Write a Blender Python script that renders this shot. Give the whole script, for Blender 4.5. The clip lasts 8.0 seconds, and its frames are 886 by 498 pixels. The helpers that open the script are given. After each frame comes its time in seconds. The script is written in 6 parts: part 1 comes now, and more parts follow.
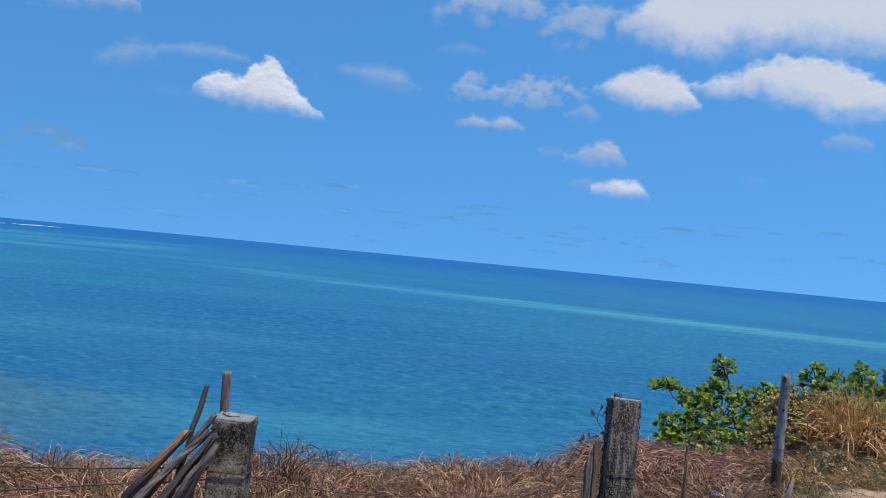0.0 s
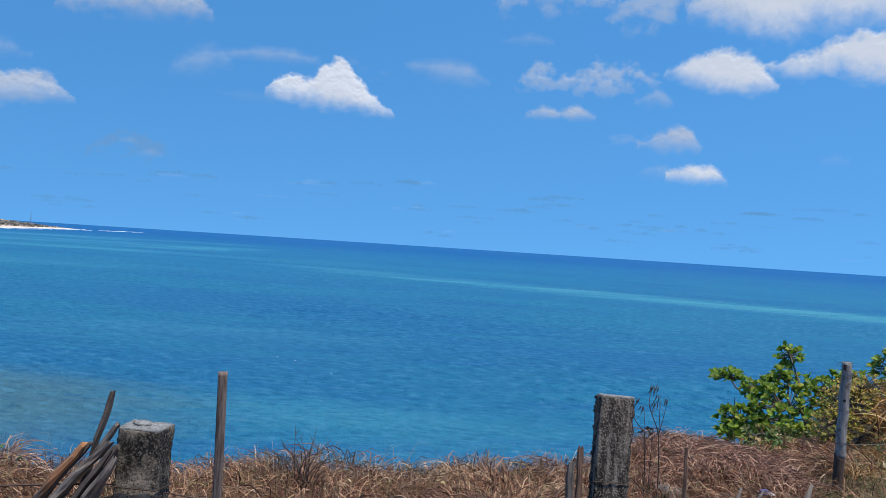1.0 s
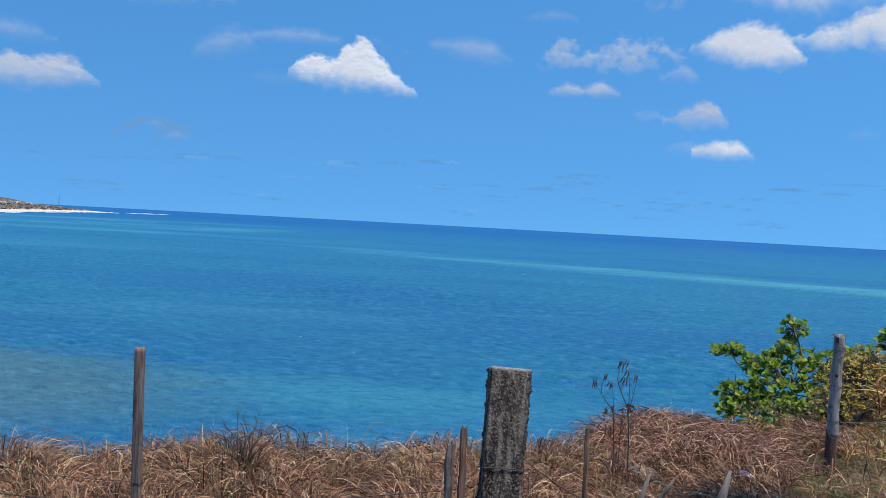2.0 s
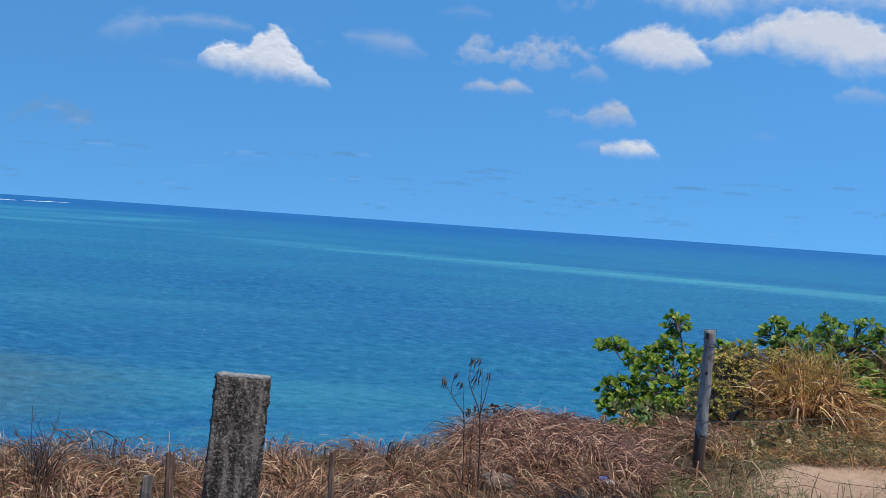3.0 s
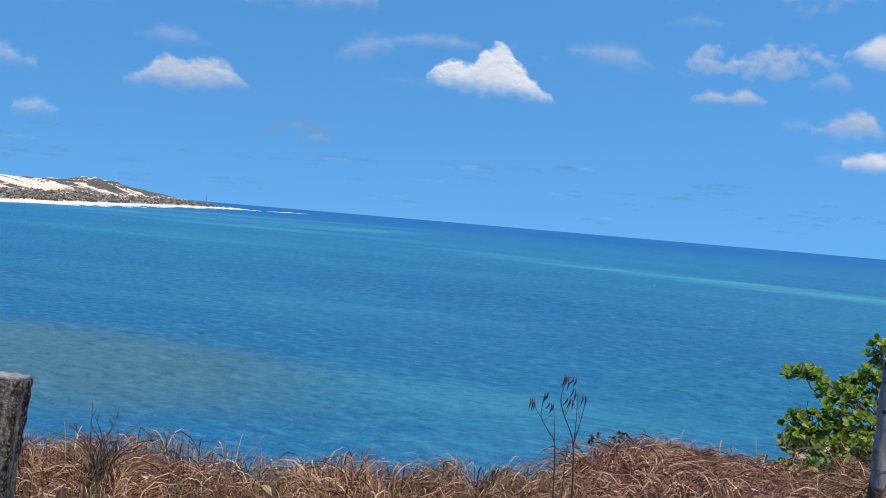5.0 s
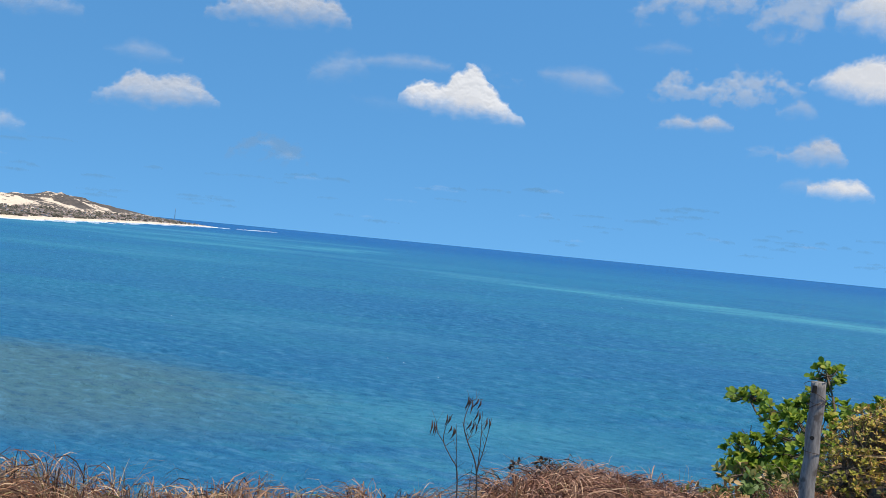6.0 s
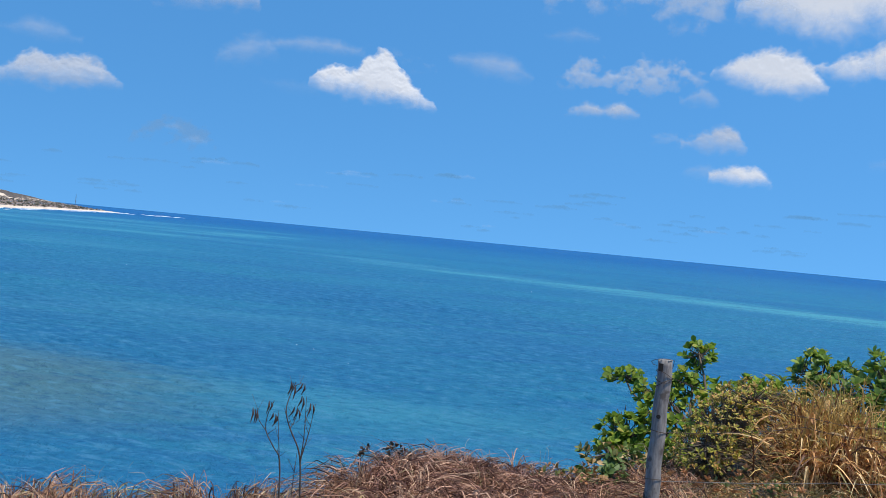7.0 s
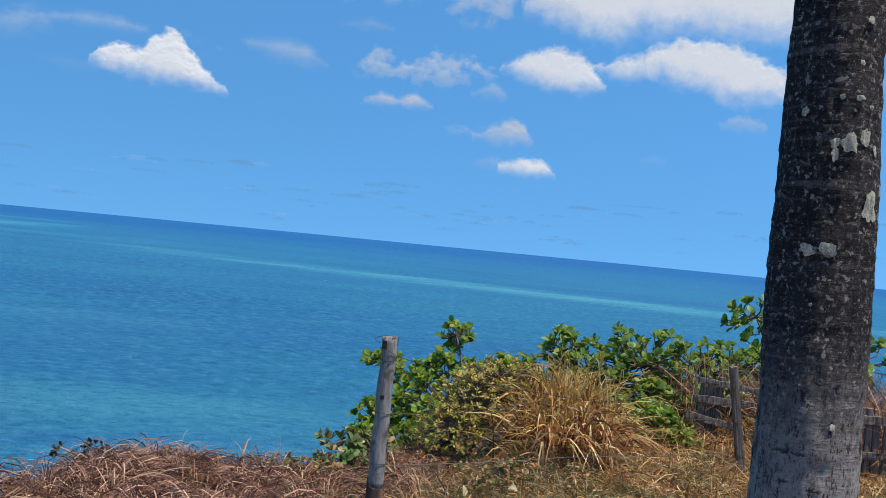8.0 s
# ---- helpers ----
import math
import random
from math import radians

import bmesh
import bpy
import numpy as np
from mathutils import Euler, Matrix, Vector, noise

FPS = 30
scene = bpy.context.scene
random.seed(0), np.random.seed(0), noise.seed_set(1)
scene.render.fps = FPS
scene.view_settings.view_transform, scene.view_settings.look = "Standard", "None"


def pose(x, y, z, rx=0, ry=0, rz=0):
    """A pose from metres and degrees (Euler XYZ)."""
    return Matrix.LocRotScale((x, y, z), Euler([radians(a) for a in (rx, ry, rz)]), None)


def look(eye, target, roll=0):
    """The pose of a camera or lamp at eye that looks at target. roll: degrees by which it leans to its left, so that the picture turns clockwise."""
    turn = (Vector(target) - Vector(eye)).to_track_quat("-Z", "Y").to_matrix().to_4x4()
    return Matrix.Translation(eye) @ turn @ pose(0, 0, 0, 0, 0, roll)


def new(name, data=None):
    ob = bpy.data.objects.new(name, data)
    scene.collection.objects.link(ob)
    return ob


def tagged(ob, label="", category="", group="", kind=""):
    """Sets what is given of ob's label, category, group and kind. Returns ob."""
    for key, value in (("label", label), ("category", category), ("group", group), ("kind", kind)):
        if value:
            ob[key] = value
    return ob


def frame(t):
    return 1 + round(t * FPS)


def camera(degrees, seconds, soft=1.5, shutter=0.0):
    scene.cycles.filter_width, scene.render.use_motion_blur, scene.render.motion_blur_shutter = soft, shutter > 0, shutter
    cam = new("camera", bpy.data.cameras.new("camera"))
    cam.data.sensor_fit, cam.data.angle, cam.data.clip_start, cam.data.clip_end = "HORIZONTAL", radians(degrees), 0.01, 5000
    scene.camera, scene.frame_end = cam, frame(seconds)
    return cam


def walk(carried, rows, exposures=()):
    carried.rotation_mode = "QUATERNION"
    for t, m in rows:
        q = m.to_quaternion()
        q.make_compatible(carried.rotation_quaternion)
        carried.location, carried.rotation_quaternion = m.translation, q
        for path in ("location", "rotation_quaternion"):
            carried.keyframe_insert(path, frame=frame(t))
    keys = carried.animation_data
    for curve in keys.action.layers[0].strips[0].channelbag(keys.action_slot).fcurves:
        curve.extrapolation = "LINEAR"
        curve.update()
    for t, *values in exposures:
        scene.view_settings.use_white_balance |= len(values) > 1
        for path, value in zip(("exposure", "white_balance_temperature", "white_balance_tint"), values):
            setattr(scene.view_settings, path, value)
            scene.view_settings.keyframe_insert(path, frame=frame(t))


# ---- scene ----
cam = camera(52.4, 8.0, soft=0.6)
PATH = [
    (0, (0.580, -0.833, 1.794), (0.5220, 1.1663, 1.8080), 5.48),
    (0.3, (0.661, -0.682, 1.801), (0.6506, 1.3175, 1.8161), 5.74),
    (0.5, (0.737, -0.591, 1.797), (0.6907, 1.4082, 1.8121), 5.70),
    (0.8, (0.904, -0.472, 1.786), (0.7068, 1.5184, 1.8009), 5.17),
    (1, (1.017, -0.379, 1.787), (0.7973, 1.6086, 1.7748), 3.68),
    (1.2, (1.117, -0.262, 1.762), (0.9290, 1.7287, 1.7019), 3.59),
    (2.3, (1.667, 0.335, 1.710), (1.3776, 2.3127, 1.6489), 3.01),
    (2.5, (1.773, 0.474, 1.694), (1.5763, 2.4634, 1.6291), 2.83),
    (2.8, (1.880, 0.728, 1.670), (1.8018, 2.7258, 1.6034), 4.02),
    (3, (1.941, 0.870, 1.678), (1.8649, 2.8671, 1.6141), 3.99),
    (3.2, (2.023, 0.957, 1.669), (1.9412, 2.9540, 1.6093), 3.97),
    (3.5, (2.188, 1.063, 1.643), (1.9278, 3.0456, 1.5851), 3.96),
    (3.7, (2.283, 1.143, 1.654), (1.9221, 3.1088, 1.5870), 3.54),
    (4, (2.385, 1.290, 1.638), (2.0131, 3.2542, 1.5662), 3.63),
    (4.3, (2.442, 1.469, 1.633), (2.0650, 3.4326, 1.5711), 4.63),
    (4.5, (2.493, 1.574, 1.643), (2.0689, 3.5271, 1.5816), 4.73),
    (4.7, (2.555, 1.663, 1.628), (2.0383, 3.5935, 1.5544), 4.49),
    (5.8, (2.922, 2.145, 1.592), (2.3410, 4.0587, 1.5650), 5.28),
    (6, (2.956, 2.227, 1.587), (2.4601, 4.1647, 1.5687), 5.58),
    (6.2, (2.997, 2.298, 1.587), (2.5176, 4.2393, 1.5576), 5.53),
    (6.5, (3.120, 2.393, 1.591), (2.7063, 4.3490, 1.5525), 5.41),
    (6.8, (3.262, 2.502, 1.587), (2.8549, 4.4594, 1.5474), 5.45),
    (7, (3.347, 2.594, 1.576), (3.0439, 4.5703, 1.5439), 5.43),
    (7.2, (3.422, 2.711, 1.554), (3.3016, 4.7073, 1.5314), 5.54),
    (7.3, (3.454, 2.773, 1.543), (3.4211, 4.7723, 1.5217), 5.75),
    (7.5, (3.511, 2.893, 1.541), (3.5430, 4.8931, 1.5276), 6.30),
    (7.7, (3.613, 2.983, 1.532), (3.7357, 4.9791, 1.5216), 5.92),
    (8, (3.809, 3.088, 1.507), (3.9572, 5.0825, 1.4926), 5.52),
]
EXPOSURE = [(0, 0.0, 6500, 10), (1, 0.03, 6500, 10), (2.5, 0.07, 6560, 10), (3, 0.0, 6520, 10), (3.5, 0.03, 6500, 10), (4, 0.11, 6650, 10), (4.5, 0.09, 6560, 10), (6, 0.15, 7250, 10), (6.5, 0.15, 6860, 10), (7, 0.10, 6660, 10), (7.5, 0.03, 6680, 10), (8, 0.12, 6950, 10)]
walk(cam, [(t, look(eye, target, roll)) for t, eye, target, roll in PATH], EXPOSURE)

# ---- world, sun ----
SUN_AZ, SUN_EL = radians(121), radians(72)     # clockwise from +y, above the horizon
world = bpy.data.worlds.new("sky")
scene.world = world
world.use_nodes = True
wn, wl = world.node_tree.nodes, world.node_tree.links
wn.clear()
w_out = wn.new("ShaderNodeOutputWorld")
w_bg = wn.new("ShaderNodeBackground")
w_sky = wn.new("ShaderNodeTexSky")
w_sky.sky_type = "NISHITA"
w_sky.sun_disc = False
w_sky.sun_elevation, w_sky.sun_rotation = SUN_EL, SUN_AZ
w_sky.altitude, w_sky.air_density, w_sky.dust_density, w_sky.ozone_density = 0, 1.0, 0.15, 2.2
w_hsv = wn.new("ShaderNodeHueSaturation")
w_hsv.inputs["Saturation"].default_value = 1.15
w_bg.inputs["Strength"].default_value = 0.15
# clear maritime air: the pale band at the horizon stays thin, so the sky is read from a little higher up
w_tc = wn.new("ShaderNodeTexCoord")
w_map = wn.new("ShaderNodeMapping")
w_map.vector_type = "POINT"
w_map.inputs["Location"].default_value = (0, 0, 0.38)
w_map.inputs["Scale"].default_value = (1, 1, 1.0)
w_tint = wn.new("ShaderNodeMix")
w_tint.data_type, w_tint.blend_type = "RGBA", "MULTIPLY"
w_tint.inputs[0].default_value = 1.0
w_tint.inputs[7].default_value = (1.03, 1.325, 1.40, 1)
wl.new(w_tc.outputs["Generated"], w_map.inputs["Vector"])
wl.new(w_map.outputs[0], w_sky.inputs["Vector"])
wl.new(w_sky.outputs[0], w_tint.inputs[6])
wl.new(w_tint.outputs[2], w_hsv.inputs["Color"])
wl.new(w_hsv.outputs[0], w_bg.inputs["Color"])
wl.new(w_bg.outputs[0], w_out.inputs["Surface"])

sun_data = bpy.data.lights.new("sun", "SUN")
sun_data.energy, sun_data.angle, sun_data.color = 5.0, radians(0.53), (1.0, 0.945, 0.86)
sun = new("sun", sun_data)
sun_way = Vector((math.sin(SUN_AZ) * math.cos(SUN_EL), math.cos(SUN_AZ) * math.cos(SUN_EL), math.sin(SUN_EL)))
sun.matrix_world = look(sun_way * 60, (0, 0, 0))
scene.view_settings.exposure = 0.0

SEA_Z = -20.0


# ---- materials ----
def nodes_of(name):
    m = bpy.data.materials.new(name)
    m.use_nodes = True
    n, l = m.node_tree.nodes, m.node_tree.links
    n.clear()
    return m, n, l, n.new("ShaderNodeOutputMaterial")


def ramp(n, stops):
    r = n.new("ShaderNodeValToRGB")
    e = r.color_ramp.elements
    while len(e) < len(stops):
        e.new(0.5)
    for k, (p, c) in zip(e, stops):
        k.position = p
        k.color = (*c, 1)
    return r


def noise_tex(n, l, vec, scale, detail=6, rough=0.6, distort=0.0):
    t = n.new("ShaderNodeTexNoise")
    t.inputs["Scale"].default_value = scale
    t.inputs["Detail"].default_value = detail
    t.inputs["Roughness"].default_value = rough
    t.inputs["Distortion"].default_value = distort
    l.new(vec, t.inputs["Vector"])
    return t


def stretch(n, l, vec, sx, sy, sz, rot=0.0):
    m = n.new("ShaderNodeMapping")
    m.inputs["Scale"].default_value = (sx, sy, sz)
    m.inputs["Rotation"].default_value = (0, 0, rot)
    l.new(vec, m.inputs["Vector"])
    return m.outputs[0]


def mix_col(n, l, fac, a, b, mode="MIX"):
    m = n.new("ShaderNodeMix")
    m.data_type, m.blend_type = "RGBA", mode
    for k, v in ((0, fac), (6, a), (7, b)):
        if isinstance(v, (int, float)):
            m.inputs[k].default_value = v
        elif isinstance(v, tuple):
            m.inputs[k].default_value = (*v, 1)
        else:
            l.new(v, m.inputs[k])
    return m.outputs[2]


def span(n, l, value, a, b, c=0.0, d=1.0, smooth=True):
    m = n.new("ShaderNodeMapRange")
    m.interpolation_type = "SMOOTHSTEP" if smooth else "LINEAR"
    for k, v in zip((1, 2, 3, 4), (a, b, c, d)):
        m.inputs[k].default_value = v
    l.new(value, m.inputs[0])
    return m.outputs[0]


def math_node(n, l, op, a, b=0.0):
    m = n.new("ShaderNodeMath")
    m.operation = op
    for k, v in ((0, a), (1, b)):
        if isinstance(v, (int, float)):
            m.inputs[k].default_value = v
        else:
            l.new(v, m.inputs[k])
    return m.outputs[0]


def surface(name, coarse, fine, scale, fine_scale, rough=0.85, bump=0.4, bump_dist=0.004, grain=(1, 1, 1), patches=None, fine_mix=0.5, foot=None):
    """A weathered surface: a coarse ramp, a fine ramp laid over it, optional patches (scale, threshold, colour), relief from both."""
    m, n, l, out = nodes_of(name)
    tc = n.new("ShaderNodeTexCoord")
    vec = stretch(n, l, tc.outputs["Object"], *grain)
    a = noise_tex(n, l, vec, scale, 5)
    b = noise_tex(n, l, vec, fine_scale, 8, 0.7)
    ra, rb = ramp(n, coarse), ramp(n, fine)
    l.new(a.outputs[0], ra.inputs[0])
    l.new(b.outputs[0], rb.inputs[0])
    col = mix_col(n, l, fine_mix, ra.outputs[0], rb.outputs[0])
    if patches:
        p_scale, lo, hi, p_col = patches
        p = noise_tex(n, l, tc.outputs["Object"], p_scale, 4, 0.55)
        col = mix_col(n, l, span(n, l, p.outputs[0], lo, hi), col, p_col)
    if foot:
        z_lo, z_hi, f_col = foot
        sep = n.new("ShaderNodeSeparateXYZ")
        l.new(tc.outputs["Object"], sep.inputs[0])
        wob = math_node(n, l, "ADD", sep.outputs[2], math_node(n, l, "MULTIPLY", b.outputs[0], 0.12))
        col = mix_col(n, l, span(n, l, wob, z_hi, z_lo), col, f_col)
    sh = n.new("ShaderNodeBsdfPrincipled")
    sh.inputs["Roughness"].default_value = rough
    sh.inputs["Specular IOR Level"].default_value = 0.3
    l.new(col, sh.inputs["Base Color"])
    bp = n.new("ShaderNodeBump")
    bp.inputs["Strength"].default_value = bump
    bp.inputs["Distance"].default_value = bump_dist
    l.new(b.outputs[0], bp.inputs["Height"])
    l.new(bp.outputs[0], sh.inputs["Normal"])
    l.new(sh.outputs[0], out.inputs[0])
    return m


def leafy(name, stops, rough=0.45, through_light=0.3, island=False, spec=0.4):
    """Leaves and blades: colour varies from piece to piece, some light passes through."""
    m, n, l, out = nodes_of(name)
    if island:
        rnd = n.new("ShaderNodeNewGeometry").outputs["Random Per Island"]
    else:
        rnd = n.new("ShaderNodeObjectInfo").outputs["Random"]
    r = ramp(n, stops)
    l.new(rnd, r.inputs[0])
    tc = n.new("ShaderNodeTexCoord")
    v = noise_tex(n, l, tc.outputs["Object"], 18.0, 4)
    hsv = n.new("ShaderNodeHueSaturation")
    l.new(r.outputs[0], hsv.inputs["Color"])
    l.new(span(n, l, v.outputs[0], 0.3, 0.7, 0.75, 1.25, False), hsv.inputs["Value"])
    sh = n.new("ShaderNodeBsdfPrincipled")
    sh.inputs["Roughness"].default_value = rough
    sh.inputs["Specular IOR Level"].default_value = spec
    l.new(hsv.outputs[0], sh.inputs["Base Color"])
    tr = n.new("ShaderNodeBsdfTranslucent")
    l.new(hsv.outputs[0], tr.inputs["Color"])
    mx = n.new("ShaderNodeMixShader")
    mx.inputs[0].default_value = through_light
    l.new(sh.outputs[0], mx.inputs[1])
    l.new(tr.outputs[0], mx.inputs[2])
    l.new(mx.outputs[0], out.inputs[0])
    return m


def cast_concrete(name, dark, mid, pale, grain_col, grain_mix, fleck, runs_at, blot_scale):
    """Old cast concrete, black with lichen: bare grains and pits, runs of paler wash down the faces."""
    m, n, l, out = nodes_of(name)
    o = n.new("ShaderNodeTexCoord").outputs["Object"]
    runs = noise_tex(n, l, stretch(n, l, o, 1, 1, 0.16), 26, 5, 0.6)
    blot = noise_tex(n, l, o, blot_scale, 6, 0.65)
    grain = noise_tex(n, l, o, 120, 5, 0.75)
    speck = noise_tex(n, l, o, 95, 3, 0.6)
    base = ramp(n, [(0.44, dark), (0.51, mid), (0.60, pale)])
    l.new(math_node(n, l, "ADD", math_node(n, l, "MULTIPLY", runs.outputs[0], runs_at), math_node(n, l, "MULTIPLY", blot.outputs[0], 1 - runs_at)), base.inputs[0])
    col = mix_col(n, l, span(n, l, grain.outputs[0], 0.515, 0.60, 0.0, grain_mix), base.outputs[0], grain_col)
    col = mix_col(n, l, span(n, l, grain.outputs[0], 0.46, 0.38, 0.0, 0.75), col, (0.012, 0.011, 0.011))
    col = mix_col(n, l, span(n, l, speck.outputs[0], 0.70, 0.75), col, fleck)
    sh = n.new("ShaderNodeBsdfPrincipled")
    sh.inputs["Roughness"].default_value = 0.95
    sh.inputs["Specular IOR Level"].default_value = 0.15
    l.new(col, sh.inputs["Base Color"])
    bp = n.new("ShaderNodeBump")
    bp.inputs["Strength"].default_value = 1.0
    bp.inputs["Distance"].default_value = 0.008
    l.new(math_node(n, l, "ADD", grain.outputs[0], speck.outputs[0]), bp.inputs["Height"])
    l.new(bp.outputs[0], sh.inputs["Normal"])
    l.new(sh.outputs[0], out.inputs[0])
    return m


M_CONCRETE = cast_concrete("blackened_concrete", (0.016, 0.0135, 0.0115), (0.055, 0.046, 0.039), (0.22, 0.188, 0.156), (0.36, 0.31, 0.26), 0.55, (0.50, 0.47, 0.41), 0.66, 8)
M_CONCRETE_PALE = cast_concrete("lichened_pale_concrete", (0.024, 0.021, 0.018), (0.18, 0.148, 0.112), (0.40, 0.33, 0.25), (0.46, 0.39, 0.31), 0.40, (0.50, 0.46, 0.39), 0.25, 5)
M_MORTAR = surface("bare_mortar", [(0.35, (0.11, 0.105, 0.097)), (0.65, (0.27, 0.26, 0.24))], [(0.38, (0.05, 0.048, 0.045)), (0.6, (0.36, 0.35, 0.33))], 24.0, 130.0, 0.9, 0.9, 0.006)
M_GREYWOOD = surface("weathered_grey_wood", [(0.35, (0.060, 0.046, 0.038)), (0.65, (0.17, 0.138, 0.115))], [(0.42, (0.016, 0.012, 0.010)), (0.6, (0.29, 0.24, 0.20))], 10, 60, 0.85, 0.8, 0.004, grain=(1, 1, 0.08))
M_BROWNWOOD = surface("sunburnt_brown_wood", [(0.35, (0.085, 0.058, 0.046)), (0.65, (0.185, 0.132, 0.105))], [(0.40, (0.028, 0.020, 0.017)), (0.60, (0.32, 0.24, 0.195))], 9, 70, 0.85, 0.8, 0.004, grain=(1, 1, 0.07))
M_STAKE = surface("red_brown_split_wood", [(0.35, (0.060, 0.030, 0.019)), (0.65, (0.17, 0.092, 0.058))], [(0.40, (0.018, 0.010, 0.008)), (0.60, (0.34, 0.205, 0.135))], 9, 70, 0.85, 0.8, 0.004, grain=(1, 1, 0.07))
M_ORANGEWOOD = surface("split_orange_wood", [(0.35, (0.24, 0.10, 0.042)), (0.65, (0.42, 0.19, 0.085))], [(0.40, (0.08, 0.035, 0.018)), (0.60, (0.46, 0.23, 0.11))], 9, 60, 0.8, 0.6, 0.003, grain=(1, 1, 0.08), foot=(1.28, 1.36, (0.06, 0.045, 0.038)))
M_CUTWOOD = surface("pale_cut_wood", [(0.35, (0.34, 0.22, 0.12)), (0.65, (0.55, 0.42, 0.28))], [(0.38, (0.3, 0.2, 0.11)), (0.62, (0.6, 0.48, 0.33))], 20, 80, 0.8, 0.5, 0.002)
M_POLE = surface("grey_painted_pole", [(0.35, (0.175, 0.162, 0.152)), (0.65, (0.31, 0.288, 0.268))], [(0.38, (0.10, 0.09, 0.082)), (0.6, (0.37, 0.345, 0.32))], 7, 60, 0.8, 0.6, 0.003, grain=(1, 1, 0.15), patches=(10, 0.54, 0.64, (0.12, 0.10, 0.086)))
M_POLE_DARK = surface("tarred_pole_foot", [(0.35, (0.045, 0.028, 0.021)), (0.65, (0.10, 0.062, 0.046))], [(0.38, (0.03, 0.020, 0.016)), (0.62, (0.13, 0.082, 0.062))], 9, 60, 0.85, 0.6, 0.003, grain=(1, 1, 0.15))
# near-black colour that stands in for the shade inside the pole's hole and notch
M_DARK = surface("hole_shade_wood", [(0.3, (0.012, 0.011, 0.010)), (0.7, (0.03, 0.027, 0.024))], [(0.3, (0.01, 0.01, 0.01)), (0.7, (0.03, 0.03, 0.03))], 20, 90, 0.95, 0.3, 0.002)
M_RUST = surface("rusty_wire", [(0.3, (0.03, 0.019, 0.015)), (0.7, (0.075, 0.045, 0.032))], [(0.3, (0.026, 0.018, 0.016)), (0.7, (0.09, 0.06, 0.045))], 30, 200, 0.75, 0.4, 0.001)
M_GALV = surface("dull_steel_wire", [(0.3, (0.075, 0.070, 0.064)), (0.7, (0.16, 0.15, 0.135))], [(0.3, (0.06, 0.05, 0.045)), (0.7, (0.19, 0.175, 0.155))], 30, 200, 0.6, 0.4, 0.001)
M_TWIG = surface("dry_dark_twig", [(0.3, (0.035, 0.026, 0.022)), (0.7, (0.11, 0.08, 0.065))], [(0.3, (0.03, 0.024, 0.02)), (0.7, (0.13, 0.10, 0.08))], 20, 120, 0.85, 0.4, 0.001)
M_BRANCH = surface("grey_brown_bark", [(0.3, (0.055, 0.040, 0.028)), (0.7, (0.15, 0.112, 0.08))], [(0.3, (0.045, 0.033, 0.024)), (0.7, (0.18, 0.14, 0.105))], 14, 80, 0.85, 0.5, 0.002)
M_POD = surface("dry_seed_pod", [(0.3, (0.045, 0.026, 0.02)), (0.7, (0.10, 0.055, 0.04))], [(0.3, (0.03, 0.02, 0.018)), (0.7, (0.12, 0.07, 0.05))], 20, 120, 0.7, 0.3, 0.001)
M_STONE = surface("grey_field_stone", [(0.3, (0.10, 0.088, 0.075)), (0.7, (0.22, 0.195, 0.17))], [(0.3, (0.07, 0.06, 0.052)), (0.7, (0.27, 0.24, 0.205))], 6, 60, 0.9, 0.7, 0.006)
M_STUB = surface("bleached_stub_wood", [(0.35, (0.10, 0.080, 0.066)), (0.65, (0.22, 0.185, 0.155))], [(0.38, (0.06, 0.048, 0.04)), (0.62, (0.27, 0.23, 0.195))], 10, 70, 0.85, 0.8, 0.004, grain=(1, 1, 0.1))
M_BLUE = surface("blue_plastic", [(0.3, (0.02, 0.05, 0.28)), (0.7, (0.05, 0.11, 0.42))], [(0.3, (0.03, 0.06, 0.3)), (0.7, (0.2, 0.25, 0.5))], 20, 90, 0.4, 0.2, 0.001)
M_WHITEPLASTIC = surface("white_plastic", [(0.3, (0.55, 0.55, 0.55)), (0.7, (0.75, 0.75, 0.74))], [(0.3, (0.5, 0.5, 0.5)), (0.7, (0.8, 0.8, 0.8))], 20, 90, 0.45, 0.2, 0.001)

M_LEAF = leafy("bush_leaf", [(0.0, (0.100, 0.170, 0.022)), (0.40, (0.215, 0.315, 0.036)), (0.75, (0.36, 0.44, 0.055)), (0.93, (0.46, 0.46, 0.070)), (1.0, (0.56, 0.40, 0.09))], 0.50, 0.52, False, 0.28)
M_LEAF_ISL = leafy("bush_leaf_inner", [(0.0, (0.095, 0.165, 0.022)), (0.5, (0.205, 0.305, 0.036)), (0.85, (0.33, 0.42, 0.055)), (1.0, (0.46, 0.40, 0.08))], 0.50, 0.52, True, 0.28)
M_LEAF_DEEP = leafy("thicket_leaf", [(0.0, (0.078, 0.145, 0.024)), (0.45, (0.170, 0.270, 0.040)), (0.8, (0.29, 0.38, 0.058)), (1.0, (0.42, 0.40, 0.08))], 0.45, 0.45, False, 0.4)
M_LEAF_DEEP_ISL = leafy("thicket_leaf_inner", [(0.0, (0.072, 0.140, 0.024)), (0.5, (0.165, 0.260, 0.040)), (0.85, (0.27, 0.36, 0.056)), (1.0, (0.38, 0.37, 0.07))], 0.45, 0.45, True, 0.4)
M_SMALLLEAF = leafy("shrub_small_leaf", [(0.0, (0.10, 0.105, 0.018)), (0.28, (0.25, 0.25, 0.036)), (0.55, (0.45, 0.38, 0.055)), (0.76, (0.52, 0.34, 0.085)), (0.90, (0.42, 0.20, 0.07)), (1.0, (0.66, 0.48, 0.24))], 0.55, 0.3, True)
